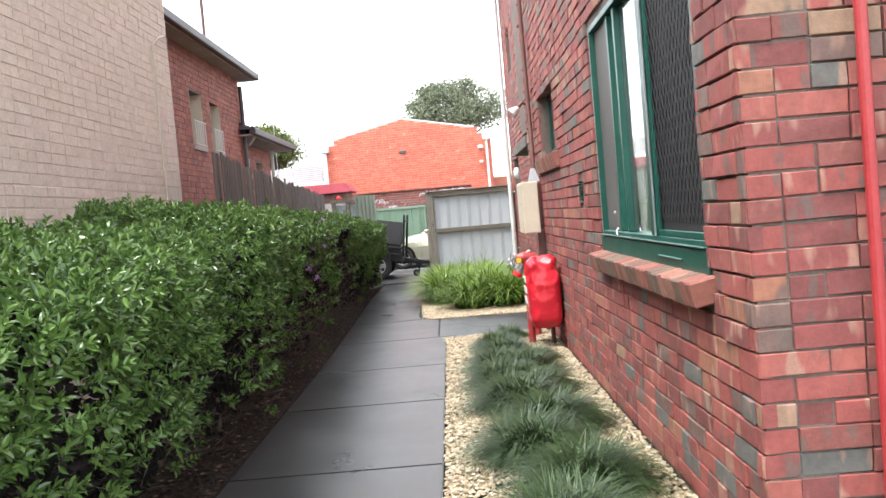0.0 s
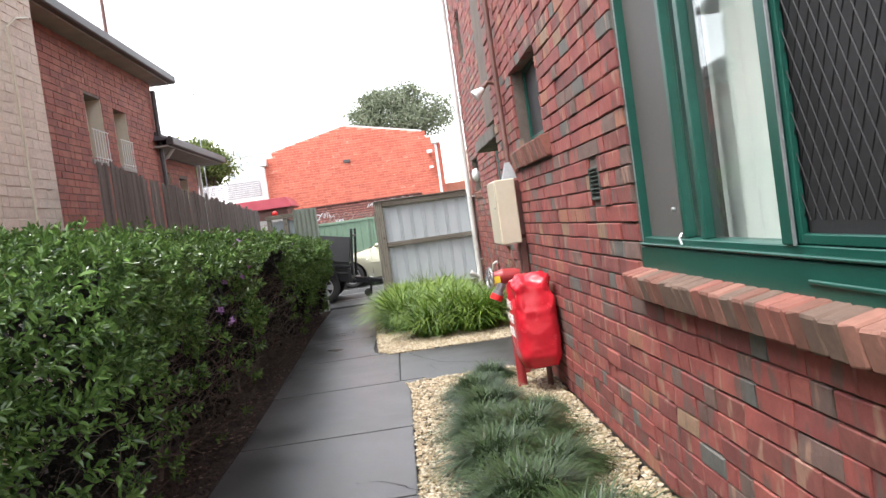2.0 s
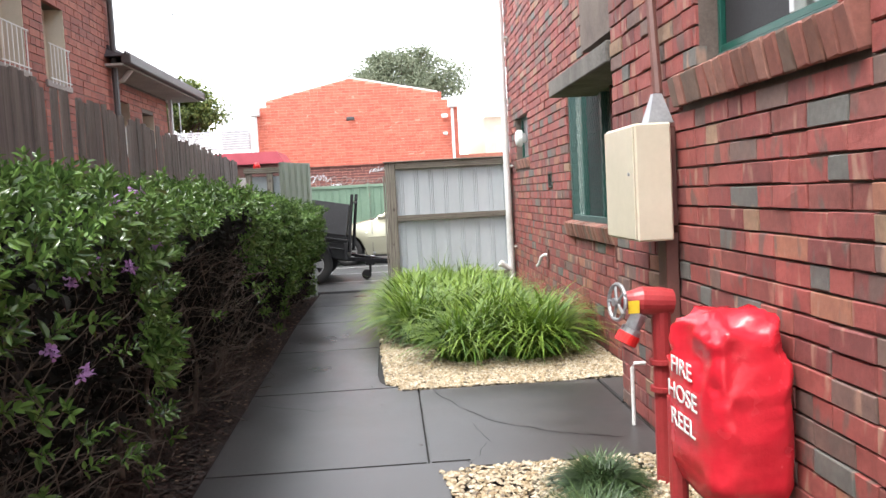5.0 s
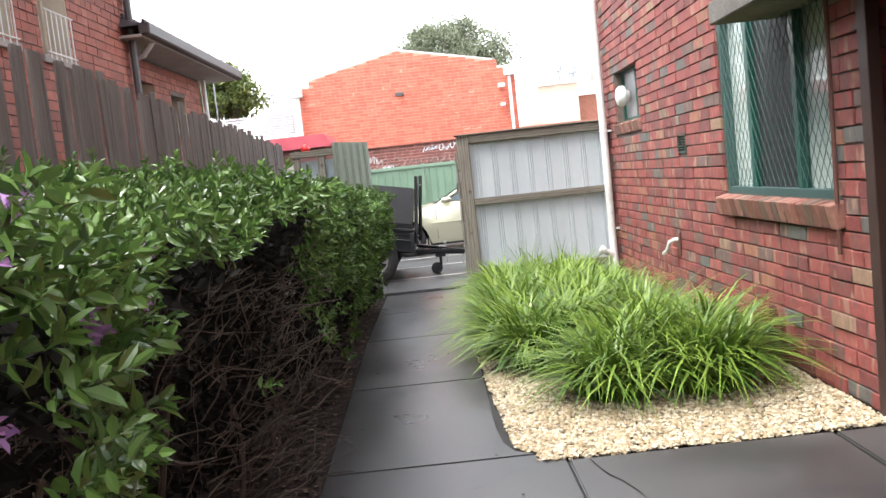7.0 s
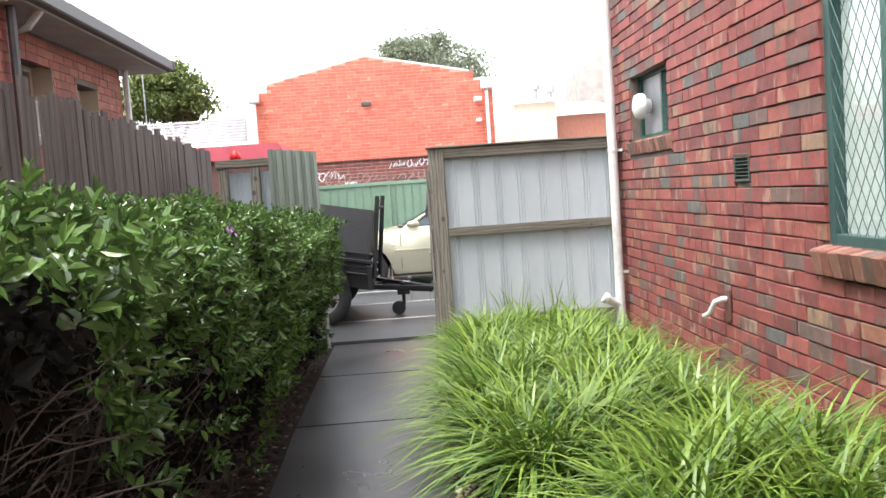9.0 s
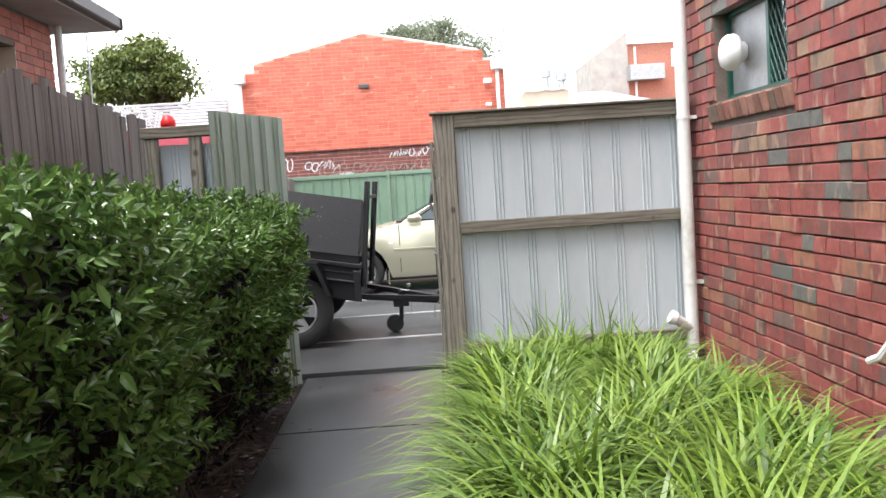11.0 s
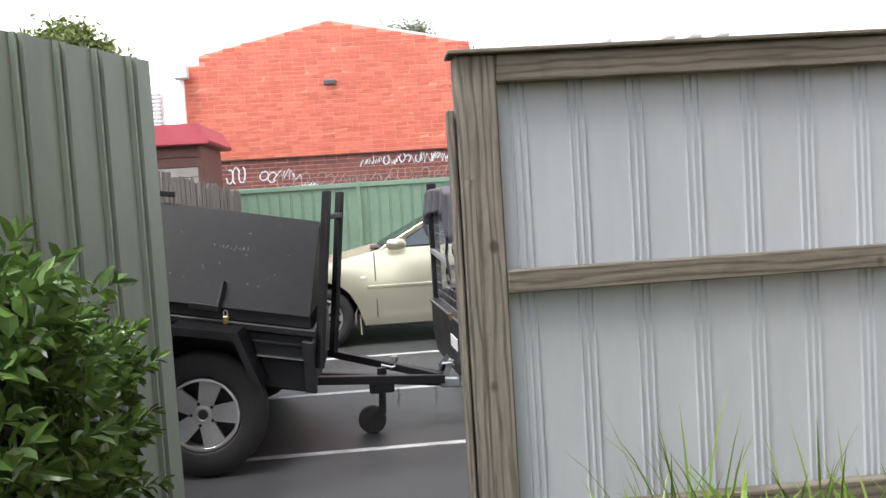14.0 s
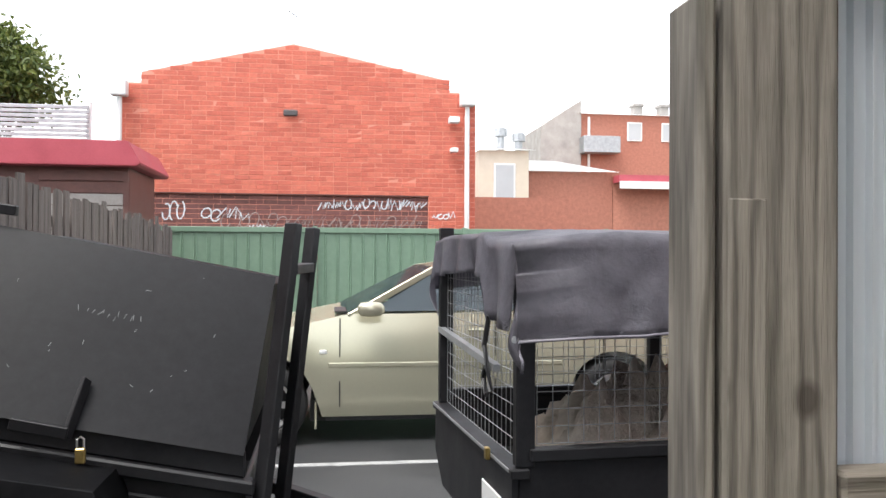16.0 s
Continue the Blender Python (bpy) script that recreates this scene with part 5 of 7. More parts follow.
H1X = -3.4
HW = [(12.7, 13.2, 2.78, 3.62), (14.85, 15.45, 2.74, 3.60), (15.92, 16.48, 2.72, 3.56)]
h1, _ = house("brick_house", "dark red brick house with a tiled roof and grey eaves", H1X, 11.3, 18.0, 4.24, HW, 0.26, seed=41)
for r in HW:
    house_window(h1, H1X, r)
bm = bmesh.new()
tube(bm, [(H1X + 0.06, 17.9, 0), (H1X + 0.06, 17.9, 4.1)], 0.04, 8)
part("downpipe", bm, M["gutter"], h1)
H2X = -3.62
h2, _ = house("far_brick_house", "lower brown brick house with a tiled roof and white downpipe", H2X, 18.02, 21.3, 3.14, [(18.4, 19.3, 2.15, 2.88), (19.9, 20.5, 2.35, 2.8)], 0.45, seed=42)
house_window(h2, H2X, (18.4, 19.3, 2.15, 2.88), True, 0.4)
house_window(h2, H2X, (19.9, 20.5, 2.35, 2.8), False, 0.4)
bm = bmesh.new()
tube(bm, [(H2X + 0.42, 18.15, 3.16), (H2X + 0.30, 18.15, 3.02), (H2X + 0.06, 18.15, 2.92), (H2X + 0.06, 18.15, 0)], 0.035, 8)
part("downpipe", bm, M["pvc"], h2)
bm = bmesh.new()
tube(bm, [(H2X + 0.05, 21.35, 3.2), (H2X + 0.05, 21.35, 0)], 0.04, 8)
part("downpipe", bm, M["pvc"], h2)
mast = thing("aerial_mast", "thin red-brown aerial mast above the roof", "aerial")
bm = bmesh.new()
tube(bm, [(-3.75, 17.3, 4.2), (-3.75, 17.3, 9.0)], 0.03, 6)
part("pole", bm, M["dark_metal"], mast)

# ---------- orange factory across the car park ----------
PY = 31.7
factory = thing("brick_factory", "single-storey gabled building in bright orange-painted brick with white parapet trim", "building")
XL, XR, XA, ZA = -3.86, 2.12, -1.02, 4.86


def gable(x):
    """Height of the parapet above x."""
    if x < -3.50 or x > 1.55:
        return 4.12
    if x < XA:
        return 4.30 + (ZA - 4.30) * (x + 3.50) / (XA + 3.50)
    return ZA - (ZA - 4.34) * (x - XA) / (1.55 - XA)


BAND = [(XL, 1.30, -0.1, 2.32)]
bm = bmesh.new()
box(bm, 1.30, XR, PY + 0.112, PY + 0.3, -0.1, 2.32)
box(bm, XL, 1.30, PY + 0.16, PY + 0.3, -0.1, 2.32)
prism(bm, [(XL, 2.32), (XR, 2.32), (XR, 4.12), (1.55, 4.12), (1.55, 4.34), (XA, ZA), (-3.50, 4.30), (-3.50, 4.12), (XL, 4.12)], 0.3, Matrix.Translation((0, PY + 0.112, 0)))
fw = part("wall", bm, M["mortar_orange"], factory)
brick_skin(fw, Matrix.Translation((XL, PY + 0.108, 0)), XR - XL, 4.95, M["brick_orange"], [(0, 1.30 - XL, -0.1, 2.32)], seed=51, top=lambda a: gable(XL + a) + 0.005, course=0.082, stretch=0.235, headers=0.1, rough=0.001)
brick_skin(fw, Matrix.Translation((XL, PY + 0.155, 0)), 1.30 - XL, 2.3, M["brick_plum"], seed=52, course=0.082, stretch=0.235, headers=0.1, rough=0.001)
part("band_edge", boxes((XL, 1.30, PY + 0.10, PY + 0.15, 2.30, 2.318)), M["dark_metal"], factory)
bm = bmesh.new()
for a, b in (((-3.50, 4.32), (XA, ZA + 0.02)), ((XA, ZA + 0.02), (1.55, 4.36)), ((1.55, 4.14), (XR, 4.14)), ((XL, 4.14), (-3.50, 4.14))):
    beam(bm, (a[0], PY + 0.16, a[1]), (b[0], PY + 0.16, b[1]), 0.05, 0.05)
part("coping", bm, M["white"], factory)
part("side_wall", boxes((XL, XL + 0.25, PY + 0.42, PY + 18, -0.1, 4.1), (XR - 0.25, XR, PY + 0.42, PY + 18, -0.1, 4.1)), M["brick_orange"], factory)
bm = bmesh.new()
prism(bm, [(XL, 4.0), (XA, 4.72), (XR, 4.0), (XR, 3.9), (XL, 3.9)], 18, Matrix.Translation((0, PY + 0.42, 0)))
part("roof", bm, M["grey_metal"], factory)
for x in (XL + 0.05, XR - 0.17):
    bm = bmesh.new()
    box(bm, x - 0.13, x + 0.13, PY - 0.16, PY + 0.05, 3.86, 4.12, bevel=0.02)
    part("rain_head", bm, M["white"], factory)
    bm = bmesh.new()
    tube(bm, [(x, PY - 0.03, 0.0), (x, PY - 0.03, 3.88)], 0.042, 10)
    part("downpipe", bm, M["white"], factory)
for x, z, s in ((1.72, 3.62, 0.09), (1.72, 3.10, 0.065)):
    bm = bmesh.new()
    box(bm, x - s, x + s, PY - 0.12, PY + 0.055, z - s * 0.6, z + s * 0.6, bevel=0.012)
    part("wall_lamp", bm, M["white"], factory)
part("wall_grate", boxes((-1.18, -0.94, PY - 0.01, PY + 0.056, 3.62, 3.73), bevel=0.02), M["gutter"], factory)
bm = bmesh.new()
tube(bm, [(XA + 0.03, PY + 0.3, ZA), (XA + 0.03, PY + 0.3, ZA + 0.62)], 0.009, 6)
tube(bm, [(XA - 0.10, PY + 0.3, ZA + 0.62), (XA + 0.09, PY + 0.3, ZA + 0.50)], 0.008, 6)
tube(bm, [(XA - 0.02, PY + 0.2, ZA + 0.57), (XA - 0.02, PY + 0.42, ZA + 0.57)], 0.006, 6)
part("aerial", bm, M["grey_metal"], factory)


# green steel fence along the car park
far_fence = thing("green_steel_fence", "mid green ribbed steel fence along the car park", "fence")
for i, x in enumerate((-7.6, -5.25, -2.90, -0.62, 1.66, 3.94, 6.2)):
    ribbed_sheet("panel", 2.22, 1.62, M["sheet_leaf"], far_fence, Matrix.Translation((x + 0.04, 30.2, 0.03)), pitch=0.19, ribs=(0.0, 0.03), depth=0.012, w=0.012)
    part("top_rail", boxes((x, x + 2.30, 30.17, 30.22, 1.62, 1.70), bevel=0.006), M["sheet_leaf"], far_fence)
    part("post", boxes((x - 0.035, x + 0.035, 30.15, 30.23, 0.0, 1.72), bevel=0.006), M["sheet_leaf"], far_fence)
paling_fence("paling_fence", "old grey paling fence by the maroon-roofed shed", -2.12, 21.3, 27.0, lambda y: 1.75 - 0.026 * (y - 21.3), M["wood_dark"], dx=0.0, seed=9)


# ---------- wall fittings ----------
meter = thing("meter_box", "cream enamelled steel meter box mounted on the brick wall", "box")
part("body", boxes((1.235, 1.405, 10.78, 11.30, 1.055, 1.60), bevel=0.008), M["cream_metal"], meter)
part("door", boxes((1.225, 1.234, 10.79, 11.29, 1.065, 1.59), bevel=0.003), M["cream_metal"], meter)
bm = bmesh.new()
lathe(bm, [(0.009, 0), (0.009, 0.006), (0.004, 0.008)], 10, Matrix.Translation((1.225, 10.86, 1.37)) @ Matrix.Rotation(radians(-90), 4, "Y"))
part("lock", bm, M["grey_metal"], meter)
part("backing", boxes((1.407, 1.447, 10.85, 11.2, 1.12, 1.58)), M["dark_metal"], meter)
bm = bmesh.new()
b2 = bmesh.new()
bmesh.ops.create_cone(b2, cap_ends=True, segments=4, radius1=0.085, radius2=0.028, depth=0.14)
merge(bm, b2, Matrix.Translation((1.38, 10.90, 1.672)) @ Matrix.Rotation(radians(45), 4, "Z"))
part("cable_hood", bm, M["grey_metal"], meter)
wire = thing("wall_conduit", "dark brown service conduit running up the brick wall", "pipe")
bm = bmesh.new()
tube(bm, [(1.39, 10.90, 1.74), (1.40, 11.0, 2.2), (1.40, 11.08, 3.2), (1.40, 11.13, 6.1)], 0.024, 8)
part("pipe", bm, M["dark_metal"], wire)
part("duct", boxes((1.385, 1.447, 10.85, 10.97, 0.0, 1.085), bevel=0.004), M["dark_metal"], wire)

spot = thing("security_light", "white security floodlight on a dark bracket high on the wall", "lamp")
bm = bmesh.new()
tube(bm, [(1.45, 11.45, 2.50), (1.38, 11.45, 2.52), (1.32, 11.45, 2.47)], 0.022, 8)
part("bracket", bm, M["dark_metal"], spot)
bm = bmesh.new()
lathe(bm, [(0.022, 0), (0.032, 0.03), (0.055, 0.09), (0.058, 0.11), (0.045, 0.112)], 18, Matrix.Translation((1.335, 11.45, 2.47)) @ Matrix.Rotation(radians(-125), 4, "Y"))
part("shade", bm, M["white"], spot, smooth=True)

grey_sign = thing("door_rail", "slim dark upright bar beside the entry recess", "bar")
bm = bmesh.new()
tube(bm, [(1.735, 13.04, 0.75), (1.735, 13.02, 2.05)], 0.012, 8)
part("bar", bm, M["dark_metal"], grey_sign)
part("entry_post", boxes((1.735, 1.80, 12.66, 12.745, 0.0, 2.06), bevel=0.004), M["dark_brown"])
tagged(bpy.data.objects["entry_post"], "dark brown painted timber post at the entry corner", kind="structure")

# fire hose reel under its red cover
reel = thing("fire_hose_reel", "fire hose reel under a creased shiny red vinyl cover", "hose reel")
bm = bmesh.new()
n, rows = 64, 44
rings = []
for j in range(rows + 1):
    t = j / rows
    z = 0.20 + 0.665 * t
    shoulder = 1 if t < 0.80 else math.sqrt(max(0.0, 1 - ((t - 0.80) / 0.215) ** 2))
    w, d = 0.148 * (0.25 + 0.75 * shoulder), 0.262 * (0.12 + 0.88 * shoulder)
    tuck = 0.86 + 0.14 * min(1, t * 9)
    ring = []
    for k in range(n):
        a = 2 * math.pi * k / n
        c, q = math.cos(a), math.sin(a)
        x = w * tuck * math.copysign(abs(c) ** 0.42, c)
        y = d * tuck * math.copysign(abs(q) ** 0.42, q)
        p = Vector((x * 9, y * 7, z * 7))
        fold = 0.5 - abs(noise.noise(p + Vector((0, 0, 3 * x))))
        fine_fold = 0.5 - abs(noise.noise(p * 2.6 + Vector((5, 1, 2))))
        amp = 0.014 + 0.13 * max(0.0, t - 0.42)
        f = (fold - 0.32) * amp + (fine_fold - 0.34) * amp * 0.45
        r = math.hypot(x, y) + 1e-6
        sag = 0.020 * math.sin(math.pi * min(1, t / 0.8))
        ring.append(bm.verts.new((1.283 + x + (f + sag * 0.5) * x / r, 9.92 + y + (f + sag) * y / r,
                                  z + 0.6 * f + (0.012 * noise.noise(Vector((c * 2, q * 2, 7))) if t < 0.05 else 0) - (0.03 * y / 0.26 if t > 0.7 else 0))))
    rings.append(ring)
for a, b in zip(rings, rings[1:]):
    for k in range(n):
        bm.faces.new((a[k], a[(k + 1) % n], b[(k + 1) % n], b[k]))
bm.faces.new(rings[0][::-1])
bm.faces.new(rings[-1])
part("cover", bm, M["red_cover"], reel, smooth=True)
bm = bmesh.new()
tube(bm, [(1.165, 10.12, -0.02), (1.165, 10.12, 0.5)], 0.036, 12)
part("stand_pipe", bm, M["red_paint"], reel)
bm = bmesh.new()
tube(bm, [(1.357, 9.98, -0.02), (1.357, 9.98, 0.5)], 0.022, 10)
part("leg", bm, M["dark_metal"], reel)
# the words on it
for i, (word, z) in enumerate((("FIRE", 0.625), ("HOSE", 0.525), ("REEL", 0.425))):
    cu = bpy.data.curves.new("lettering", "FONT")
    cu.body, cu.size, cu.extrude, cu.align_x = word, 0.105, 0.0015, "CENTER"
    me_ob = bpy.data.objects.new("tmp", cu)
    scene.collection.objects.link(me_ob)
    bpy.context.view_layer.update()
    me = bpy.data.meshes.new_from_object(me_ob.evaluated_get(bpy.context.evaluated_depsgraph_get()))
    bpy.data.objects.remove(me_ob)
    me.materials.clear()
    me.materials.append(M["white"])
    ob = new("lettering", me)
    ob.parent = reel
    ob.matrix_basis = Matrix.Translation((1.118, 9.92, z)) @ Matrix.Rotation(radians(-90), 4, "Z") @ Matrix.Rotation(radians(90), 4, "X") @ Matrix.Diagonal((1.15, 0.85, 1, 1))

# hydrant valve behind it
hyd = thing("fire_hydrant", "red fire hydrant standpipe with a grey handwheel and yellow tag", "hydrant", Matrix.Translation((0, 0, -0.09)))
bm = bmesh.new()
tube(bm, [(1.26, 10.57, -0.02), (1.26, 10.57, 0.70), (1.26, 10.57, 0.86)], 0.042, 14)
lathe(bm, [(0.058, 0.0), (0.058, 0.02)], 16, Matrix.Translation((1.26, 10.57, 0.62)))
lathe(bm, [(0.058, 0.0), (0.058, 0.02)], 16, Matrix.Translation((1.26, 10.57, 0.50)))
part("stand_pipe", bm, M["red_paint"], hyd, smooth=False)
bm = bmesh.new()
lathe(bm, [(0.055, -0.09), (0.062, -0.04), (0.062, 0.05), (0.045, 0.09), (0.035, 0.13)], 18, Matrix.Translation((1.22, 10.57, 0.90)) @ Matrix.Rotation(radians(-85), 4, "Y"))
part("valve_body", bm, M["red_paint"], hyd, smooth=False)
bm = bmesh.new()
lathe(bm, [(0.034, 0.0), (0.034, 0.07), (0.045, 0.075), (0.045, 0.10)], 16, Matrix.Translation((1.16, 10.55, 0.85)) @ Matrix.Rotation(radians(-150), 4, "Y"))
part("outlet", bm, M["grey_metal"], hyd)
bm = bmesh.new()
lathe(bm, [(0.05, 0.0), (0.05, 0.045), (0.03, 0.05)], 18, Matrix.Translation((1.112, 10.55, 0.765)) @ Matrix.Rotation(radians(-150), 4, "Y"))
part("cap", bm, M["red_plastic"], hyd)
bm = bmesh.new()
pts = [(0, 0.078 * math.cos(a * math.pi / 12), 0.078 * math.sin(a * math.pi / 12)) for a in range(25)]
tube(bm, pts, 0.009, 8)
for a in range(5):
    c, s = math.cos(a * 2 * math.pi / 5), math.sin(a * 2 * math.pi / 5)
    tube(bm, [(0, 0, 0), (0, 0.073 * c, 0.073 * s)], 0.007, 6)
lathe(bm, [(0.018, -0.02), (0.018, 0.012)], 12, Matrix.Rotation(radians(90), 4, "Y"))
part("handwheel", bm, M["grey_metal"], hyd, at=pose(1.065, 10.56, 0.905, 0, 5, 12))
part("tag", boxes((1.095, 1.145, 10.495, 10.500, 0.86, 0.915), bevel=0.001), M["yellow"], hyd)
tap = thing("garden_tap_pipe", "thin white water pipe standing against the brick wall", "pipe")
bm = bmesh.new()
tube(bm, [(1.37, 11.45, -0.02), (1.37, 11.45, 0.32), (1.38, 11.44, 0.345), (1.44, 11.43, 0.345)], 0.011, 8)
part("pipe", bm, M["white"], tap)

hook = thing("tap_bracket", "small white bent pipe end poking from the brick wall", "pipe")
bm = bmesh.new()
tube(bm, [(1.765, 15.97, 0.60), (1.72, 15.98, 0.60), (1.69, 16.02, 0.58), (1.675, 16.08, 0.50), (1.66, 16.14, 0.47)], 0.017, 8)
part("spout", bm, M["white"], hook)
part("plate", boxes((1.745, 1.758, 15.92, 16.0, 0.46, 0.66), bevel=0.003), M["dark_metal"], hook)

# downpipe at the corner of the flats
down = thing("downpipe", "white plastic downpipe with clips at the corner of the flats", "pipe")
bm = bmesh.new()
tube(bm, [(1.675, 18.36, 0.10), (1.675, 18.36, 1.66), (1.675, 18.36, H_TOP)], 0.043, 16)
part("pipe", bm, M["pvc"], down, smooth=False)
for z in (0.55, 1.66, 3.4, 5.2):
    bm = bmesh.new()
    lathe(bm, [(0.047, -0.014), (0.048, 0.0), (0.047, 0.014)], 16, Matrix.Translation((1.675, 18.36, z)))
    box(bm, 1.715, 1.765, 18.345, 18.375, z - 0.012, z + 0.012)
    part("clip", bm, M["pvc"], down)
bm = bmesh.new()
tube(bm, [(1.675, 18.36, 0.24), (1.60, 18.33, 0.28), (1.54, 18.30, 0.32)], 0.037, 12)
lathe(bm, [(0.043, 0), (0.048, 0.005), (0.048, 0.04), (0.02, 0.045)], 14, Matrix.Translation((1.545, 18.302, 0.315)) @ Matrix.Rotation(radians(-58), 4, "Y"))
part("inspection_branch", bm, M["pvc"], down)
bm = bmesh.new()
tube(bm, [(1.675, 18.36, 0.12), (1.66, 18.34, 0.03), (1.62, 18.30, -0.01)], 0.048, 12)
part("shoe", bm, M["pvc"], down)

red_pipe = thing("red_wall_pipe", "red painted fire pipe running up the corner of the flats", "pipe")
bm = bmesh.new()
tube(bm, [(1.845, 4.73, -0.05), (1.845, 4.73, 0.8), (1.845, 4.73, H_TOP)], 0.021, 12)
part("pipe", bm, M["red_paint"], red_pipe)
bm = bmesh.new()
lathe(bm, [(0.05, 0), (0.048, 0.04), (0.03, 0.07), (0.008, 0.08)], 12, Matrix.Translation((-1.69, 18.22, 1.791)))
part("cap", bm, M["red_plastic"], back, "bright red plastic cap", smooth=True)


# ---------- wheels ----------
def wheel(name, parent, m, r, width, rim_r, spokes=5, spoke_w=0.28, rim_mat="alloy"):
    """A wheel about its local z, its outer face at +z."""
    w = new(name)
    w.parent = parent
    w.matrix_basis = m
    bm = bmesh.new()
    h = width / 2
    prof = [(rim_r, -h), (r * 0.93, -h), (r * 0.985, -h * 0.75), (r, -h * 0.3), (r, h * 0.3), (r * 0.985, h * 0.75), (r * 0.93, h), (rim_r + 0.012, h), (rim_r, h * 0.9), (rim_r - 0.005, h * 0.5), (rim_r - 0.005, -h)]
    rings = [[bm.verts.new((q * math.cos(2 * math.pi * k / 40), q * math.sin(2 * math.pi * k / 40), z)) for k in range(40)] for q, z in prof]
    for a, b in zip(rings, rings[1:]):
        for k in range(40):
            bm.faces.new((a[k], a[(k + 1) % 40], b[(k + 1) % 40], b[k]))
    part("tyre", bm, M["rubber"], w, smooth=True)
    bm = bmesh.new()
    prof = [(rim_r - 0.006, -h * 0.2), (rim_r - 0.006, h * 0.9), (rim_r - 0.018, h * 0.93), (rim_r - 0.022, h * 0.8), (rim_r - 0.024, -h * 0.2)]
    rings = [[bm.verts.new((q * math.cos(2 * math.pi * k / 40), q * math.sin(2 * math.pi * k / 40), z)) for k in range(40)] for q, z in prof]
    for a, b in zip(rings, rings[1:]):
        for k in range(40):
            bm.faces.new((a[k], a[(k + 1) % 40], b[(k + 1) % 40], b[k]))
    lathe(bm, [(rim_r * 0.24, h * 0.3), (rim_r * 0.24, h * 0.72), (rim_r * 0.16, h * 0.78), (rim_r * 0.12, h * 0.70)], 20)
    for s in range(spokes):
        a = 2 * math.pi * s / spokes
        b2 = bmesh.new()
        w0, w1 = rim_r * spoke_w * 0.62, rim_r * spoke_w
        x0, x1 = rim_r * 0.2, rim_r - 0.015
        vs = []
        for x, ww, z in ((x0, w0, h * 0.7), (x1, w1, h * 0.85)):
            for yy in (-ww, ww):
                for dz in (0, -0.022):
                    vs.append(b2.verts.new((x, yy, z + dz)))
        for q in ((0, 2, 6, 4), (1, 5, 7, 3), (0, 4, 5, 1), (2, 3, 7, 6), (0, 1, 3, 2), (4, 6, 7, 5)):
            b2.faces.new([vs[i] for i in q])
        bmesh.ops.recalc_face_normals(b2, faces=b2.faces)
        merge(bm, b2, Matrix.Rotation(a, 4, "Z"))
    part("rim", bm, M[rim_mat], w)
    bm = bmesh.new()
    for s in range(5):
        a = 2 * math.pi * (s + 0.5) / 5
        lathe(bm, [(0.009, h * 0.7), (0.009, h * 0.80)], 6, Matrix.Translation((rim_r * 0.30 * math.cos(a), rim_r * 0.30 * math.sin(a), -0.004)))
    lathe(bm, [(rim_r * 0.13, h * 0.70), (rim_r * 0.11, h * 0.82)], 14)
    part("hub_cap", bm, M["dark_plastic"], w)
    bm = bmesh.new()
    lathe(bm, [(rim_r * 0.93, -h * 0.3), (rim_r * 0.93, -h * 0.25)], 24)
    part("backing", bm, M["dark_plastic"], w)
    return w


FACE_SOUTH = Matrix.Rotation(radians(90), 4, "X")  # local z to -y

# ---------- closed trailer ----------
T1 = thing("box_trailer", "black steel box trailer with a sloping charcoal lid and alloy wheels", "trailer", Matrix.Translation((0, 0, 0)))
XF, XB, YN, YR = -0.66, -2.0, 19.84, 21.2


def tub_z(x, z):
    """Heights of the tub: it leans slightly towards its drawbar."""
    return z - 0.19 * (x - XF)


def slanted(bm, x0, x1, y0, y1, z0, z1, bevel=0.006):
    b2 = bmesh.new()
    box(b2, x0, x1, y0, y1, z0, z1, bevel=bevel)
    for v in b2.verts:
        v.co.z = tub_z(v.co.x, v.co.z)
    merge(bm, b2)


def tpart(name, mat, *bs, parent=T1, bevel=0.006):
    bm = bmesh.new()
    for b in bs:
        slanted(bm, *b, bevel=bevel)
    return part(name, bm, mat, parent)


tpart("side_panel", M["black_steel"], (XB, XF, YN, YN + 0.02, 0.38, 0.66))
tpart("side_panel", M["black_steel"], (XB, XF, YR - 0.02, YR, 0.38, 0.66))
tpart("front_panel", M["black_steel"], (XF - 0.02, XF, YN + 0.022, YR - 0.022, 0.38, 0.66))
tpart("tailgate", M["black_steel"], (XB, XB + 0.02, YN + 0.022, YR - 0.022, 0.38, 0.66))
tpart("floor", M["black_steel"], (XB + 0.02, XF - 0.02, YN + 0.02, YR - 0.02, 0.37, 0.40))
tpart("top_rail", M["black_steel"], (XB - 0.01, XF + 0.025, YN - 0.03, YN + 0.03, 0.662, 0.70))
tpart("swage", M["black_steel"], (XB, XF - 0.03, YN - 0.012, YN - 0.001, 0.60, 0.62))
tpart("step_rail", M["black_steel"], (XF - 0.30, XF - 0.04, YN - 0.05, YN - 0.002, 0.535, 0.55))
tpart("corner_post", M["black_steel"], (XF - 0.05, XF + 0.01, YN - 0.04, YN + 0.02, 0.38, 0.64))
tpart("upper_panel", M["black_steel"], (XB, XF, YN - 0.005, YN + 0.012, 0.70, 0.775))
# lid, its lower edge near, its top set back
bm = bmesh.new()
lo, hi = YN - 0.02, YN + 0.28
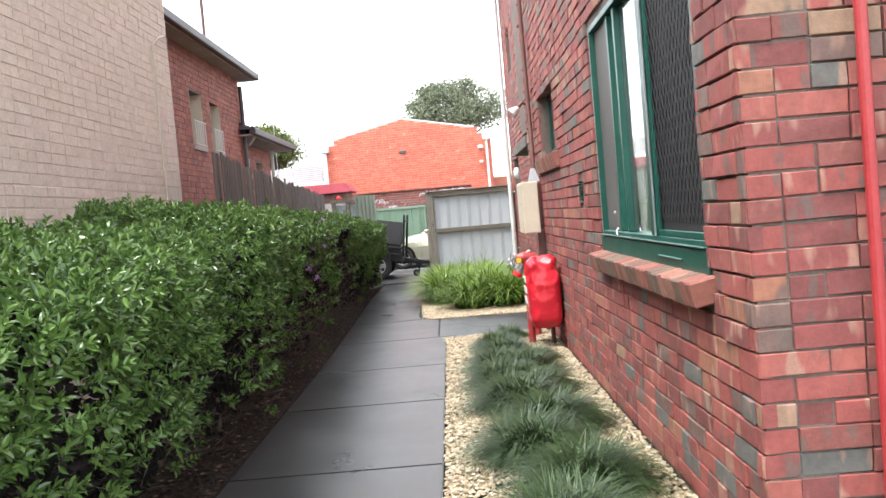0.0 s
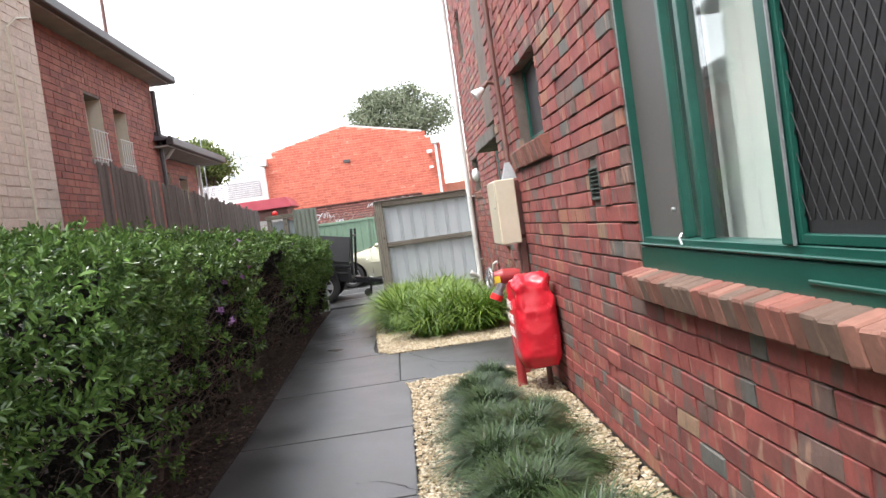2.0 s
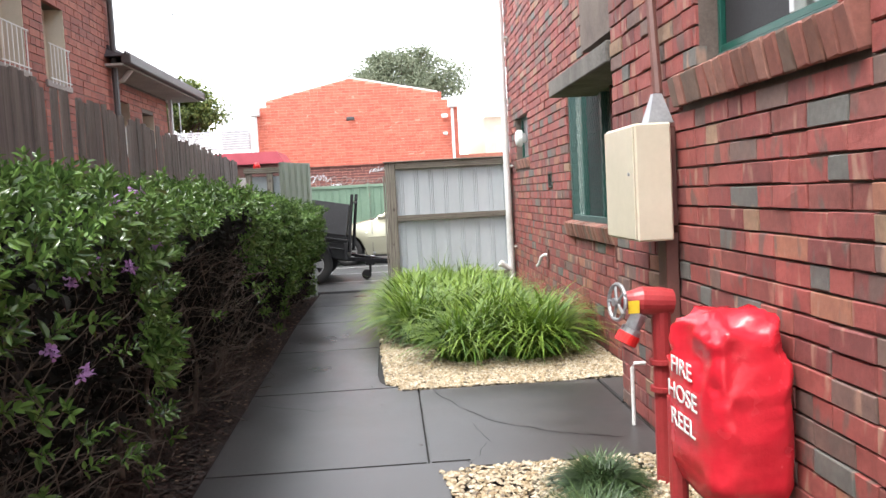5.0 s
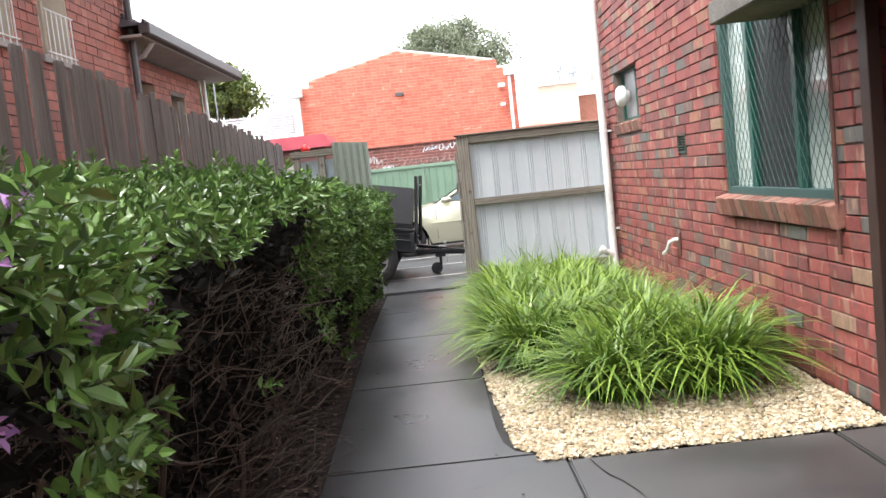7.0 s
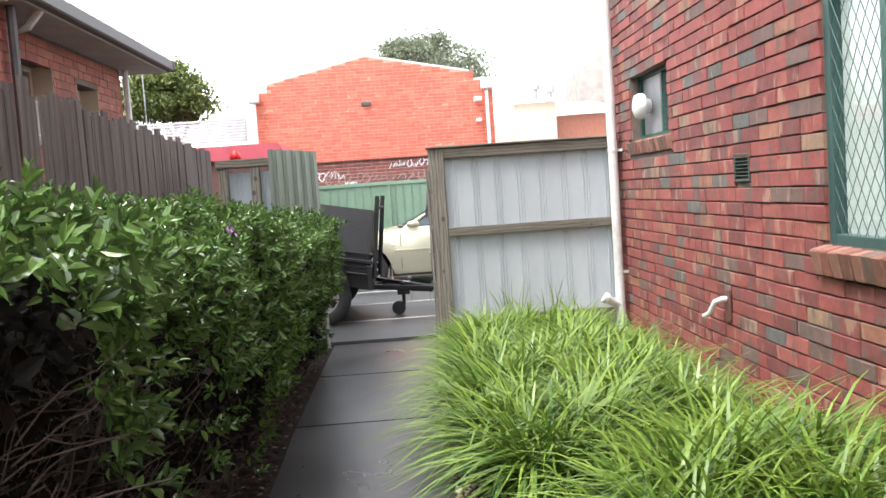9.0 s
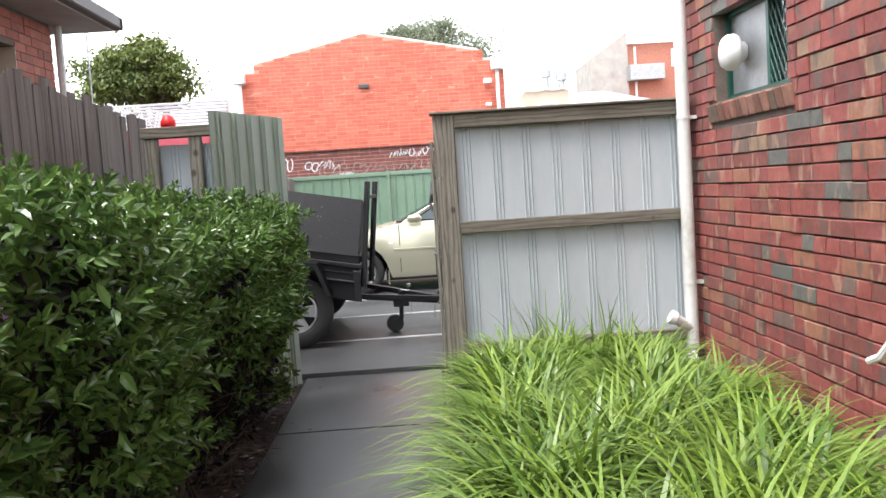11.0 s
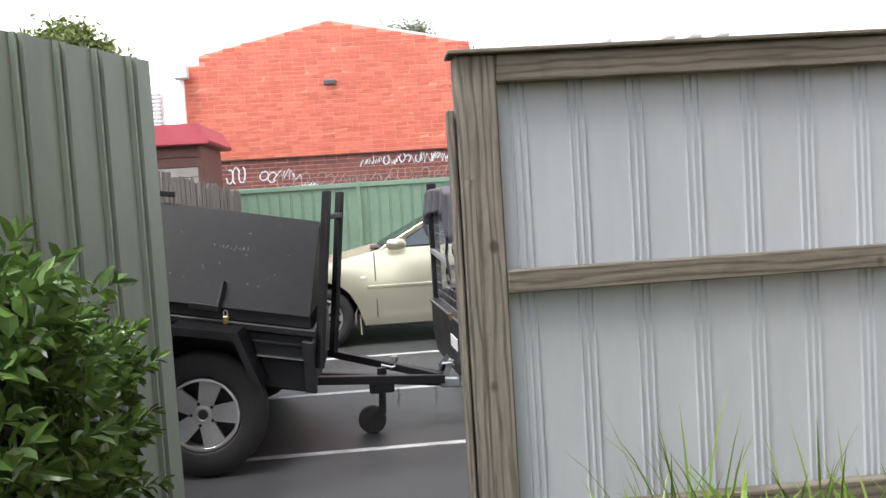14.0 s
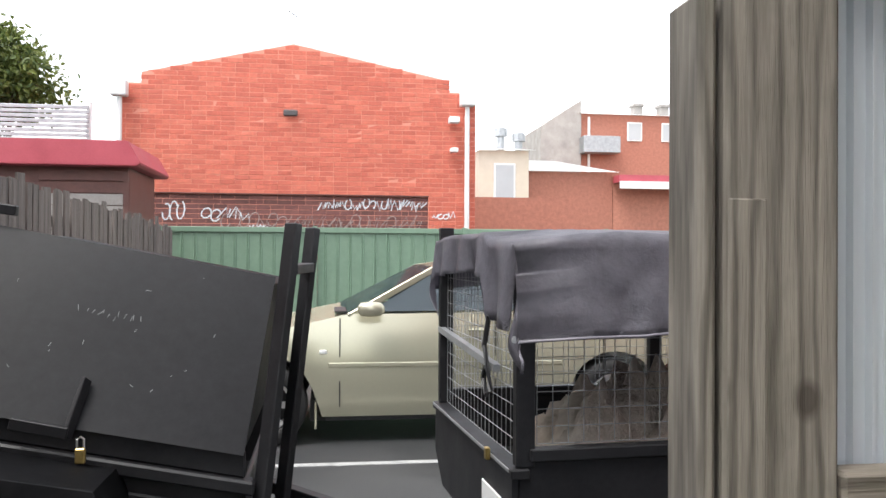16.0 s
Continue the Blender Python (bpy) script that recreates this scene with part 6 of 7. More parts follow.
for xa, xb in ((XF - 0.74, XF + 0.01),):
    pts = [(xa - 0.09, lo, 0.765), (xb - 0.012, lo, 0.765), (xb + 0.05, hi, 1.245), (xa - 0.05, hi, 1.245)]
    f = bm.faces.new([bm.verts.new((x, y, tub_z(x, z))) for x, y, z in pts])
bmesh.ops.solidify(bm, geom=list(bm.faces), thickness=0.025)
bmesh.ops.bevel(bm, geom=list(bm.edges), offset=0.005, segments=1, affect="EDGES")
part("lid_side", bm, M["grey_canvas"], T1)
bm = bmesh.new()
pts = [(XF - 0.77, hi + 0.005, 1.24), (XF + 0.055, hi + 0.005, 1.24), (XF + 0.055, YR - 0.27, 1.24), (XF - 0.77, YR - 0.27, 1.24)]
f = bm.faces.new([bm.verts.new((x, y, tub_z(x, z) - 0.02)) for x, y, z in pts])
bmesh.ops.solidify(bm, geom=list(bm.faces), thickness=0.02)
part("lid_top", bm, M["grey_canvas"], T1)
bm = bmesh.new()
pts = [(XF - 0.015, lo + 0.03, 0.76), (XF - 0.015, YR, 0.76), (XF + 0.045, YR - 0.27, 1.23), (XF + 0.045, hi, 1.23)]
f = bm.faces.new([bm.verts.new((x, y, tub_z(x, z) - 0.015)) for x, y, z in pts])
bmesh.ops.solidify(bm, geom=list(bm.faces), thickness=0.02)
part("lid_end", bm, M["black_steel"], T1)
for yy, dx in ((YN + 0.05, 0.0), (YN + 0.46, 0.047)):
    bm = bmesh.new()
    beam(bm, (XF + 0.028 + dx, yy - 0.05, 0.50), (XF + 0.120 + dx, yy + 0.05, 1.39), 0.045, 0.03, bevel=0.003)
    part("upright", bm, M["black_steel"], T1)
bm = bmesh.new()
beam(bm, (XF + 0.112, YN + 0.10, 1.26), (XF + 0.155, YN + 0.50, 1.26), 0.03, 0.04, bevel=0.003)
part("cross_bar", bm, M["black_steel"], T1)
bm = bmesh.new()
beam(bm, (XF - 0.95, YN + 0.30, 0.80), (XF - 0.90, YN + 0.30, 1.56), 0.055, 0.03, bevel=0.003)
beam(bm, (XF - 0.90, YN + 0.28, 1.455), (XF - 0.68, YN + 0.28, 1.425), 0.03, 0.03, bevel=0.003)
part("rear_upright", bm, M["black_steel"], T1)
bm = bmesh.new()
beam(bm, (XF - 0.445, YN - 0.045, 0.83), (XF - 0.415, YN + 0.03, 0.97), 0.032, 0.012, bevel=0.002)
beam(bm, (XF - 0.58, YN - 0.05, 0.872), (XF - 0.44, YN - 0.05, 0.842), 0.03, 0.015, bevel=0.002)
part("latch", bm, M["black_steel"], T1)
lock = new("padlock")
lock.parent = T1
part("body", boxes((XF - 0.4200, XF - 0.3950, YN - 0.06, YN - 0.045, 0.765, 0.805), bevel=0.003), M["brass"], lock)
bm = bmesh.new()
tube(bm, [(XF - 0.4160, YN - 0.052, 0.803), (XF - 0.4160, YN - 0.052, 0.827), (XF - 0.4075, YN - 0.052, 0.834), (XF - 0.3990, YN - 0.052, 0.827), (XF - 0.3990, YN - 0.052, 0.803)], 0.003, 6)
part("shackle", bm, M["alloy"], lock)
# mudguard
bm = bmesh.new()
prof = [(XF - 0.80, 0.50), (XF - 0.635, 0.80), (XF - 0.325, 0.745), (XF - 0.225, 0.47)]
lst = []
for x, z in prof:
    lst.append((bm.verts.new((x, YN - 0.24, z)), bm.verts.new((x, YN - 0.005, z))))
for a, b in zip(lst, lst[1:]):
    bm.faces.new((a[0], b[0], b[1], a[1]))
bmesh.ops.solidify(bm, geom=list(bm.faces), thickness=0.012)
b3 = [(XF - 0.80, 0.50), (XF - 0.635, 0.80), (XF - 0.325, 0.745), (XF - 0.225, 0.47), (XF - 0.26, 0.47), (XF - 0.345, 0.708), (XF - 0.615, 0.757), (XF - 0.76, 0.50)]
prism(bm, b3, 0.008, Matrix.Translation((0, YN - 0.25, 0)))
part("mudguard", bm, M["black_steel"], T1)
wheel("wheel", T1, Matrix.Translation((-1.195, YN - 0.095, 0.345)) @ FACE_SOUTH, 0.31, 0.135, 0.185, 5, 0.30)
wheel("wheel", T1, Matrix.Translation((-1.195, YR + 0.12, 0.345)) @ Matrix.Rotation(radians(-90), 4, "X"), 0.31, 0.135, 0.185, 5, 0.30)
bm = bmesh.new()
tube(bm, [(-1.195, YN, 0.36), (-1.195, YR, 0.36)], 0.025, 8)
part("axle", bm, M["black_steel"], T1)
YC = 20.32
bm = bmesh.new()
beam(bm, (XF - 0.2, YC, 0.38), (0.06, YC, 0.275), 0.05, 0.05, bevel=0.004)
part("drawbar", bm, M["black_steel"], T1)
for ya, yb in ((YN + 0.15, YC - 0.03), (YR - 0.15, YC + 0.03)):
    bm = bmesh.new()
    beam(bm, (XF - 0.2, ya, 0.42), (0.02, yb, 0.30), 0.045, 0.05, bevel=0.004)
    part("side_bar", bm, M["black_steel"], T1)
bm = bmesh.new()
beam(bm, (0.0, YC, 0.28), (0.12, YC, 0.27), 0.06, 0.07, bevel=0.01)
beam(bm, (0.03, YC, 0.30), (0.075, YC, 0.40), 0.03, 0.03, bevel=0.004)
tube(bm, [(0.0, YC, 0.35), (0.02, YC - 0.02, 0.385), (0.07, YC - 0.02, 0.385), (0.09, YC - 0.02, 0.36)], 0.008, 6)
part("coupling", bm, M["grey_metal"], T1)
jock = new("jockey_wheel")
jock.parent = T1
YJ = YC - 0.06
bm = bmesh.new()
tube(bm, [(-0.335, YJ, 0.14), (-0.325, YJ, 0.390)], 0.021, 10)
tube(bm, [(-0.325, YJ, 0.360), (-0.325, YJ, 0.395)], 0.027, 10)
part("stem", bm, M["black_steel"], jock)
bm = bmesh.new()
tube(bm, [(-0.325, YJ, 0.390), (-0.325, YJ, 0.410), (-0.27, YJ - 0.01, 0.395), (-0.25, YJ - 0.01, 0.400), (-0.25, YJ - 0.01, 0.430)], 0.007, 6)
lathe(bm, [(0.012, 0), (0.019, 0.01), (0.019, 0.03), (0.008, 0.035)], 10, Matrix.Translation((-0.25, YJ - 0.01, 0.425)))
part("crank", bm, M["grey_metal"], jock)
bm = bmesh.new()
beam(bm, (-0.40, YJ - 0.01, 0.30), (-0.26, YJ - 0.01, 0.30), 0.09, 0.03, bevel=0.008)
part("clamp", bm, M["black_steel"], jock)
bm = bmesh.new()
lathe(bm, [(0.03, -0.025), (0.07, -0.024), (0.078, -0.012), (0.078, 0.012), (0.07, 0.024), (0.03, 0.025)], 20, Matrix.Translation((-0.395, YJ, 0.108)) @ FACE_SOUTH)
part("tyre", bm, M["rubber"], jock)
bm = bmesh.new()
beam(bm, (-0.335, YJ - 0.032, 0.17), (-0.395, YJ - 0.032, 0.108), 0.03, 0.006)
beam(bm, (-0.335, YJ + 0.032, 0.17), (-0.395, YJ + 0.032, 0.108), 0.03, 0.006)
part("fork", bm, M["black_steel"], jock)
for x, z0, n in ((-0.24, 0.26, 6), (-0.03, 0.25, 8)):
    bm = bmesh.new()
    for i in range(n):
        zz = z0 - i * 0.017
        pts = [(0.006 * math.cos(a * math.pi / 4), 0, 0.011 * math.sin(a * math.pi / 4)) for a in range(9)]
        b2 = bmesh.new()
        tube(b2, pts, 0.0025, 5)
        merge(bm, b2, Matrix.Translation((x + 0.004 * math.sin(i), YC - 0.04, zz)) @ Matrix.Rotation(radians(90 * (i % 2)), 4, "Z"))
    part("chain", bm, M["grey_metal"], T1)

# ---------- caged trailer ----------
CX, CX2, CY, CY2 = 0.13, 2.1, 20.0, 21.15
CAGE = Matrix.Translation((CX, CY, 0)) @ Matrix.Rotation(radians(4), 4, "Z") @ Matrix.Translation((-CX, -CY, 0))
T2 = thing("cage_trailer", "black caged trailer with wire mesh sides and a tarpaulin over it", "trailer", CAGE)
T2Z = 0.78
bm = bmesh.new()
for y0, y1 in ((CY, CY + 0.018), (CY2 - 0.018, CY2)):
    box(bm, CX, CX2, y0, y1, 0.45, 0.68, bevel=0.004)
    part("side_panel", bm, M["black_steel"], T2)
    bm = bmesh.new()
box(bm, CX2 - 0.018, CX2, CY + 0.02, CY2 - 0.02, 0.45, 0.68, bevel=0.004)
part("rear_panel", bm, M["black_steel"], T2)
bm = bmesh.new()
box(bm, CX, CX2 - 0.02, CY + 0.02, CY2 - 0.02, 0.44, 0.46)
part("floor", bm, M["black_steel"], T2)
bm = bmesh.new()
prism(bm, [(0, 0.63), (1.15, 0.63), (1.15, 0.46), (1.0, 0.34), (0.15, 0.34), (0, 0.46)], 0.02, Matrix.Translation((CX - 0.002, CY, 0)) @ Matrix.Rotation(radians(90), 4, "Z"))
part("front_panel", bm, M["black_steel"], T2)
bm = bmesh.new()
box(bm, CX - 0.03, CX + 0.03, CY - 0.02, CY2 + 0.02, 0.632, 0.662, bevel=0.004)
part("front_rail", bm, M["black_steel"], T2)
# thin pale strip along the upper edge of the front rail
bm = bmesh.new()
box(bm, CX - 0.034, CX - 0.0305, CY, CY2, 0.650, 0.662, bevel=0.001)
part("worn_edge", bm, M["grey_metal"], T2)
bm = bmesh.new()
box(bm, CX + 0.032, CX2, CY - 0.02, CY + 0.03, 0.682, 0.72, bevel=0.004)
part("side_rail", bm, M["black_steel"], T2)
bm = bmesh.new()
box(bm, CX + 0.032, CX2, CY2 - 0.03, CY2 + 0.02, 0.682, 0.72, bevel=0.004)
part("side_rail", bm, M["black_steel"], T2)
for x, y in ((CX + 0.02, CY + 0.015), (CX + 0.02, CY2 - 0.015), (CX + 1.0, CY + 0.015), (CX + 1.0, CY2 - 0.015), (CX2 - 0.03, CY + 0.015), (CX2 - 0.03, CY2 - 0.015)):
    tall = 1.42 if y > CY + 0.5 and x < CX + 0.5 else 1.33
    part("post", boxes((x - 0.03, x + 0.03, y - 0.02, y + 0.02, 0.664, tall), bevel=0.003), M["black_steel"], T2)
for nm, (a, b) in (("top_rail", ((CX, CY + 0.015, 1.32), (CX2, CY + 0.015, 1.32))), ("top_rail", ((CX, CY2 - 0.015, 1.32), (CX2, CY2 - 0.015, 1.32))), ("top_rail", ((CX + 0.02, CY, 1.32), (CX + 0.02, CY2, 1.32))),
                   ("brace", ((CX + 0.0, CY2, 0.98), (CX + 0.0, CY + 0.25, 0.93)))):
    bm = bmesh.new()
    beam(bm, a, b, 0.025, 0.025)
    part(nm, bm, M["grey_metal"] if nm == "brace" else M["black_steel"], T2)


def wire_mesh(x0, y0, x1, y1, z0, z1, step):
    bm = bmesh.new()
    d = Vector((x1 - x0, y1 - y0, 0))
    n = int(d.length / step)
    for i in range(n + 1):
        p = Vector((x0, y0, 0)) + d * (i / n)
        tube(bm, [(p.x, p.y, z0), (p.x, p.y, z1)], 0.0015, 4, cap=False)
    m = int((z1 - z0) / step)
    for i in range(m + 1):
        z = z0 + (z1 - z0) * i / m
        tube(bm, [(x0, y0, z), (x1, y1, z)], 0.0015, 4, cap=False)
    return bm


part("mesh_panel", wire_mesh(CX + 0.06, CY + 0.012, CX + 0.97, CY + 0.012, 0.73, 1.31, 0.05), M["grey_metal"], T2)
part("mesh_panel", wire_mesh(CX + 0.06, CY2 - 0.012, CX2 - 0.1, CY2 - 0.012, 0.73, 1.31, 0.05), M["grey_metal"], T2)
part("mesh_panel", wire_mesh(CX + 0.02, CY + 0.05, CX + 0.02, CY2 - 0.05, 0.67, 1.31, 0.05), M["grey_metal"], T2)
part("plate", boxes((CX - 0.032, CX - 0.025, CY + 0.10, CY + 0.32, 0.48, 0.55), bevel=0.003), M["white"], T2)
lk = new("padlock")
lk.parent = T2
part("body", boxes((CX - 0.05, CX - 0.034, CY + 0.20, CY + 0.225, 0.64, 0.68), bevel=0.003), M["brass"], lk)
wheel("wheel", T2, Matrix.Translation((1.2, CY - 0.13, 0.30)) @ FACE_SOUTH, 0.30, 0.18, 0.17, 5)
wheel("wheel", T2, Matrix.Translation((1.2, CY2 + 0.13, 0.30)) @ Matrix.Rotation(radians(-90), 4, "X"), 0.30, 0.18, 0.17, 5)
bm = bmesh.new()
beam(bm, (CX + 0.05, YC + 0.3, 0.40), (0.06, YC + 0.12, 0.33), 0.05, 0.05)
part("drawbar", bm, M["black_steel"], T2)
bm = bmesh.new()
pts = [(CX - 0.02, CY + 0.28, 1.10), (CX - 0.03, CY + 0.30, 1.0), (CX - 0.03, CY + 0.25, 0.92), (CX - 0.03, CY + 0.22, 0.86), (CX - 0.03, CY + 0.27, 0.84), (CX - 0.03, CY + 0.31, 0.89), (CX - 0.03, CY + 0.28, 0.93)]
tube(bm, pts, 0.009, 6)
part("strap", bm, M["black_steel"], T2)

# tarpaulin draped over the cage
tarp = thing("tarpaulin", "creased grey tarpaulin draped over the top of the caged trailer", "tarpaulin", CAGE)
bm = bmesh.new()
NX, NYN = 70, 64
grid = {}
for i in range(NX + 1):
    x = CX - 0.06 + (CX2 - CX + 0.1) * i / NX
    for j in range(NYN + 1):
        s = -0.30 + (CY2 - CY + 0.50) * j / NYN
        fx = max(0.0, (CX + 0.02) - x)
        wr = 0.022 * (0.5 - abs(noise.noise(Vector((x * 3.1 + s * 2, s * 2.4, 1.7))))) + 0.010 * (0.5 - abs(noise.noise(Vector((x * 9 - s * 4, s * 5, 0)))))
        if s < 0:
            drop = -s
            y = CY - 0.015 - 0.05 * drop - 0.085 * (drop / 0.3) * (0.5 - abs(noise.noise(Vector((x * 4.2 - 3.5 * drop, drop * 3, 5))))) - 0.05 * (drop / 0.3) * (0.5 - abs(noise.noise(Vector((x * 8 + 9 * drop, drop * 5, 8))))) + 0.02 * noise.noise(Vector((x * 5, drop * 9, 3)))
            z = 1.365 - drop * (0.92 + 0.10 * math.sin(x * 4.1))
        elif s > CY2 - CY:
            drop = s - (CY2 - CY)
            y = CY2 + 0.015 + 0.05 * drop
            z = 1.365 - drop
        else:
            y = CY + s
            z = 1.365 + wr + 0.02 * math.sin(math.pi * s / (CY2 - CY))
        grid[i, j] = [x, y, z]
# the front end hangs down over the near corner
for (i, j), p in grid.items():
    if i < 9:
        t = (9 - i) / 9
        s = -0.30 + (CY2 - CY + 0.50) * j / NYN
        hang = (0.30 if s < 0.3 else 0.16) * t ** 1.1
        p[0] = CX - 0.025 - 0.025 * math.sin(s * 22) * t
        p[2] -= hang * (1 if s > 0 else 0.4)
vs = {k: bm.verts.new(p) for k, p in grid.items()}
for i in range(NX):
    for j in range(NYN):
        bm.faces.new((vs[i, j], vs[i + 1, j], vs[i + 1, j + 1], vs[i, j + 1]))
bmesh.ops.solidify(bm, geom=list(bm.faces), thickness=0.003)
part("sheet", bm, M["tarp"], tarp, smooth=True)
bm = bmesh.new()
tube(bm, [(grid[i, 0][0], grid[i, 0][1] - 0.002, grid[i, 0][2]) for i in range(NX + 1)], 0.005, 6)
part("hem", bm, M["tarp"], tarp, smooth=True)
for i in (4, 18, 32, 46, 60):
    bm = bmesh.new()
    gx, gy, gz = grid[i, 2]
    lathe(bm, [(0.006, 0), (0.011, 0.001), (0.011, 0.003), (0.006, 0.004)], 12, Matrix.Translation((gx, gy - 0.004, gz)) @ FACE_SOUTH)
    part("eyelet", bm, M["alloy"], tarp)


def crumpled(name, label, x0, x1, y0, y1, z, h, mat, seed):
    bm = bmesh.new()
    n = 34
    vs = {}
    for i in range(n + 1):
        for j in range(n + 1):
            u, v = i / n * 2 - 1, j / n * 2 - 1
            r = max(abs(u), abs(v)) ** 4
            p = Vector((u * 2.1 + seed, v * 2.1, seed * 0.7))
            hh = h * (1 - r) * (0.62 + 0.75 * abs(noise.noise(p)) + 0.42 * abs(noise.noise(p * 2.7)) + 0.1 * noise.noise(p * 7))
            vs[i, j] = bm.verts.new(((x0 + x1) / 2 + u * (x1 - x0) / 2 + 0.03 * noise.noise(p * 2 + Vector((9, 0, 0))), (y0 + y1) / 2 + v * (y1 - y0) / 2 + 0.03 * noise.noise(p * 2), z + hh))
    for i in range(n):
        for j in range(n):
            bm.faces.new((vs[i, j], vs[i + 1, j], vs[i + 1, j + 1], vs[i, j + 1]))
    bmesh.ops.solidify(bm, geom=list(bm.faces), thickness=0.006)
    return tagged(part(name, bm, mat, smooth=True, at=CAGE), label, "blanket")


crumpled("blanket", "crumpled beige blanket heaped inside the caged trailer", CX + 0.12, CX + 0.92, CY + 0.05, CY + 0.60, 0.47, 0.37, M["cloth"], 2.0)
crumpled("blanket", "crumpled brown blanket heaped inside the caged trailer", CX + 0.62, CX + 1.0, CY + 0.30, CY + 0.80, 0.47, 0.36, M["cloth_brown"], 6.0)

# old scratches on the lid
rnd = random.Random(31)
bm = bmesh.new()
for k in range(28):
    u, v = rnd.uniform(0.06, 0.94), rnd.uniform(0.08, 0.92)
    L, a = rnd.uniform(0.003, 0.014), rnd.gauss(0.8, 0.7)
    if k >= 16:
        # a worn row of dents across the middle
        u, v, L, a = 0.42 + 0.018 * (k - 16) + rnd.gauss(0, 0.004), 0.60 + rnd.gauss(0, 0.012), rnd.uniform(0.008, 0.02), rnd.gauss(1.3, 0.4)
    x = XF - 0.83 + 0.80 * u + 0.05 * v
    y, z = YN - 0.02 + 0.30 * v - 0.0135, 0.765 + 0.48 * v
    p, q = Vector((x, y, tub_z(x, z))), Vector((math.cos(a), 0.53 * math.sin(a), 0.85 * math.sin(a))) * L
    tube(bm, [p, p + q], 0.0008, 4, cap=False)
part("scratches", bm, M["scratch"], T1)

# ---------- parked car ----------
car = thing("parked_car", "champagne gold sedan parked across the car park beyond the trailers", "car", Matrix.Translation((0.07, 0, 0.015)))
CZ = 0.0
YS, YE = 23.12, 24.75
F_AX, R_AX = -0.92, 1.48
WR = 0.285
side = [(-1.42, 0.24), (-1.50, 0.40), (-1.49, 0.55), (-1.40, 0.66), (-1.0, 0.75), (-0.48, 0.86), (-0.36, 0.885)]
belt = [(0.0, 0.885), (0.9, 0.90), (1.45, 0.90), (1.75, 0.91)]
boot = [(2.15, 0.89), (2.33, 0.84), (2.36, 0.55), (2.30, 0.26)]


def arch(cx, r, a0=0, a1=180, n=12):
    return [(cx + r * math.cos(radians(a0 + (a1 - a0) * k / n)), 0.285 + r * math.sin(radians(a0 + (a1 - a0) * k / n))) for k in range(n + 1)]


outline = side + belt + boot + [(R_AX + 0.36, 0.22)] + [p for p in arch(R_AX, 0.335) if p[1] > 0.22] + [(R_AX - 0.36, 0.20), (F_AX + 0.36, 0.20)] + [p for p in arch(F_AX, 0.335) if p[1] > 0.22] + [(F_AX - 0.36, 0.22)]
bm = bmesh.new()
n = len(outline)


def side_y(z, near=True):
    """How far the flank bulges at height z."""
    b = 0.055 * (1 - ((z - 0.52) / 0.36) ** 2)
    return (YS + 0.05 - b) if near else (YE - 0.05 + b)


near = [bm.verts.new((x, side_y(z), z)) for x, z in outline]
far = [bm.verts.new((x, side_y(z, False), z)) for x, z in outline]
for k in range(n):
    bm.faces.new((near[k], near[(k + 1) % n], far[(k + 1) % n], far[k]))


def flank(y_near):
    """The side sheet as a grid of columns, so that it takes the bulge."""
    xs = sorted({round(-1.5 + 0.06 * k, 3) for k in range(66)} | {-0.36})
    cols = []
    for x in xs:
        def upper(x):
            pts = side + belt + boot[:3]
            for (a, p), (b, q) in zip(pts, pts[1:]):
                if min(a, b) <= x <= max(a, b) and a != b and max(p, q) > 0.5:
                    return p + (q - p) * (x - a) / (b - a)
            return 0.6
        lo = 0.20
        for cx in (F_AX, R_AX):
            if abs(x - cx) < 0.335:
                lo = max(lo, 0.285 + math.sqrt(0.335 ** 2 - (x - cx) ** 2))
        hi = upper(x)
        if x < -1.49 or x > 2.34 or hi - lo < 0.05:
            cols.append(None)
            continue
        col = []
        for j in range(11):
            z = lo + (hi - lo) * j / 10
            col.append(bm.verts.new((x, side_y(z, y_near), z)))
        cols.append(col)
    for a, b in zip(cols, cols[1:]):
        if a and b:
            for j in range(10):
                bm.faces.new((a[j], b[j], b[j + 1], a[j + 1]) if y_near else (a[j], a[j + 1], b[j + 1], b[j]))


flank(True)
flank(False)
bmesh.ops.recalc_face_normals(bm, faces=bm.faces)
part("body", bm, M["car_paint"], car, smooth=True)
# cabin
cab = [(-0.40, 0.88), (0.22, 1.205), (0.42, 1.235), (0.95, 1.24), (1.20, 1.20), (1.80, 0.905)]
bm = bmesh.new()


def cab_y(z, near=True):
    t = (z - 0.88) / 0.36
    return (YS + 0.06 + 0.20 * t) if near else (YE - 0.06 - 0.20 * t)


a = [bm.verts.new((x, cab_y(z), z)) for x, z in cab]
b = [bm.verts.new((x, cab_y(z, False), z)) for x, z in cab]
for k in (1, 2, 3):
    bm.faces.new((a[k], b[k], b[k + 1], a[k + 1]))
bmesh.ops.solidify(bm, geom=list(bm.faces), thickness=0.03)
part("roof", bm, M["car_paint"], car)
for nm, k in (("windscreen", 0), ("rear_window", 4)):
    bm = bmesh.new()
    q = [(cab[k], True), (cab[k], False), (cab[k + 1], False), (cab[k + 1], True)]
    bm.faces.new([bm.verts.new((x, cab_y(z, s), z)) for (x, z), s in q])
    bmesh.ops.solidify(bm, geom=list(bm.faces), thickness=0.006)
    part(nm, bm, M["glass_dark"], car)
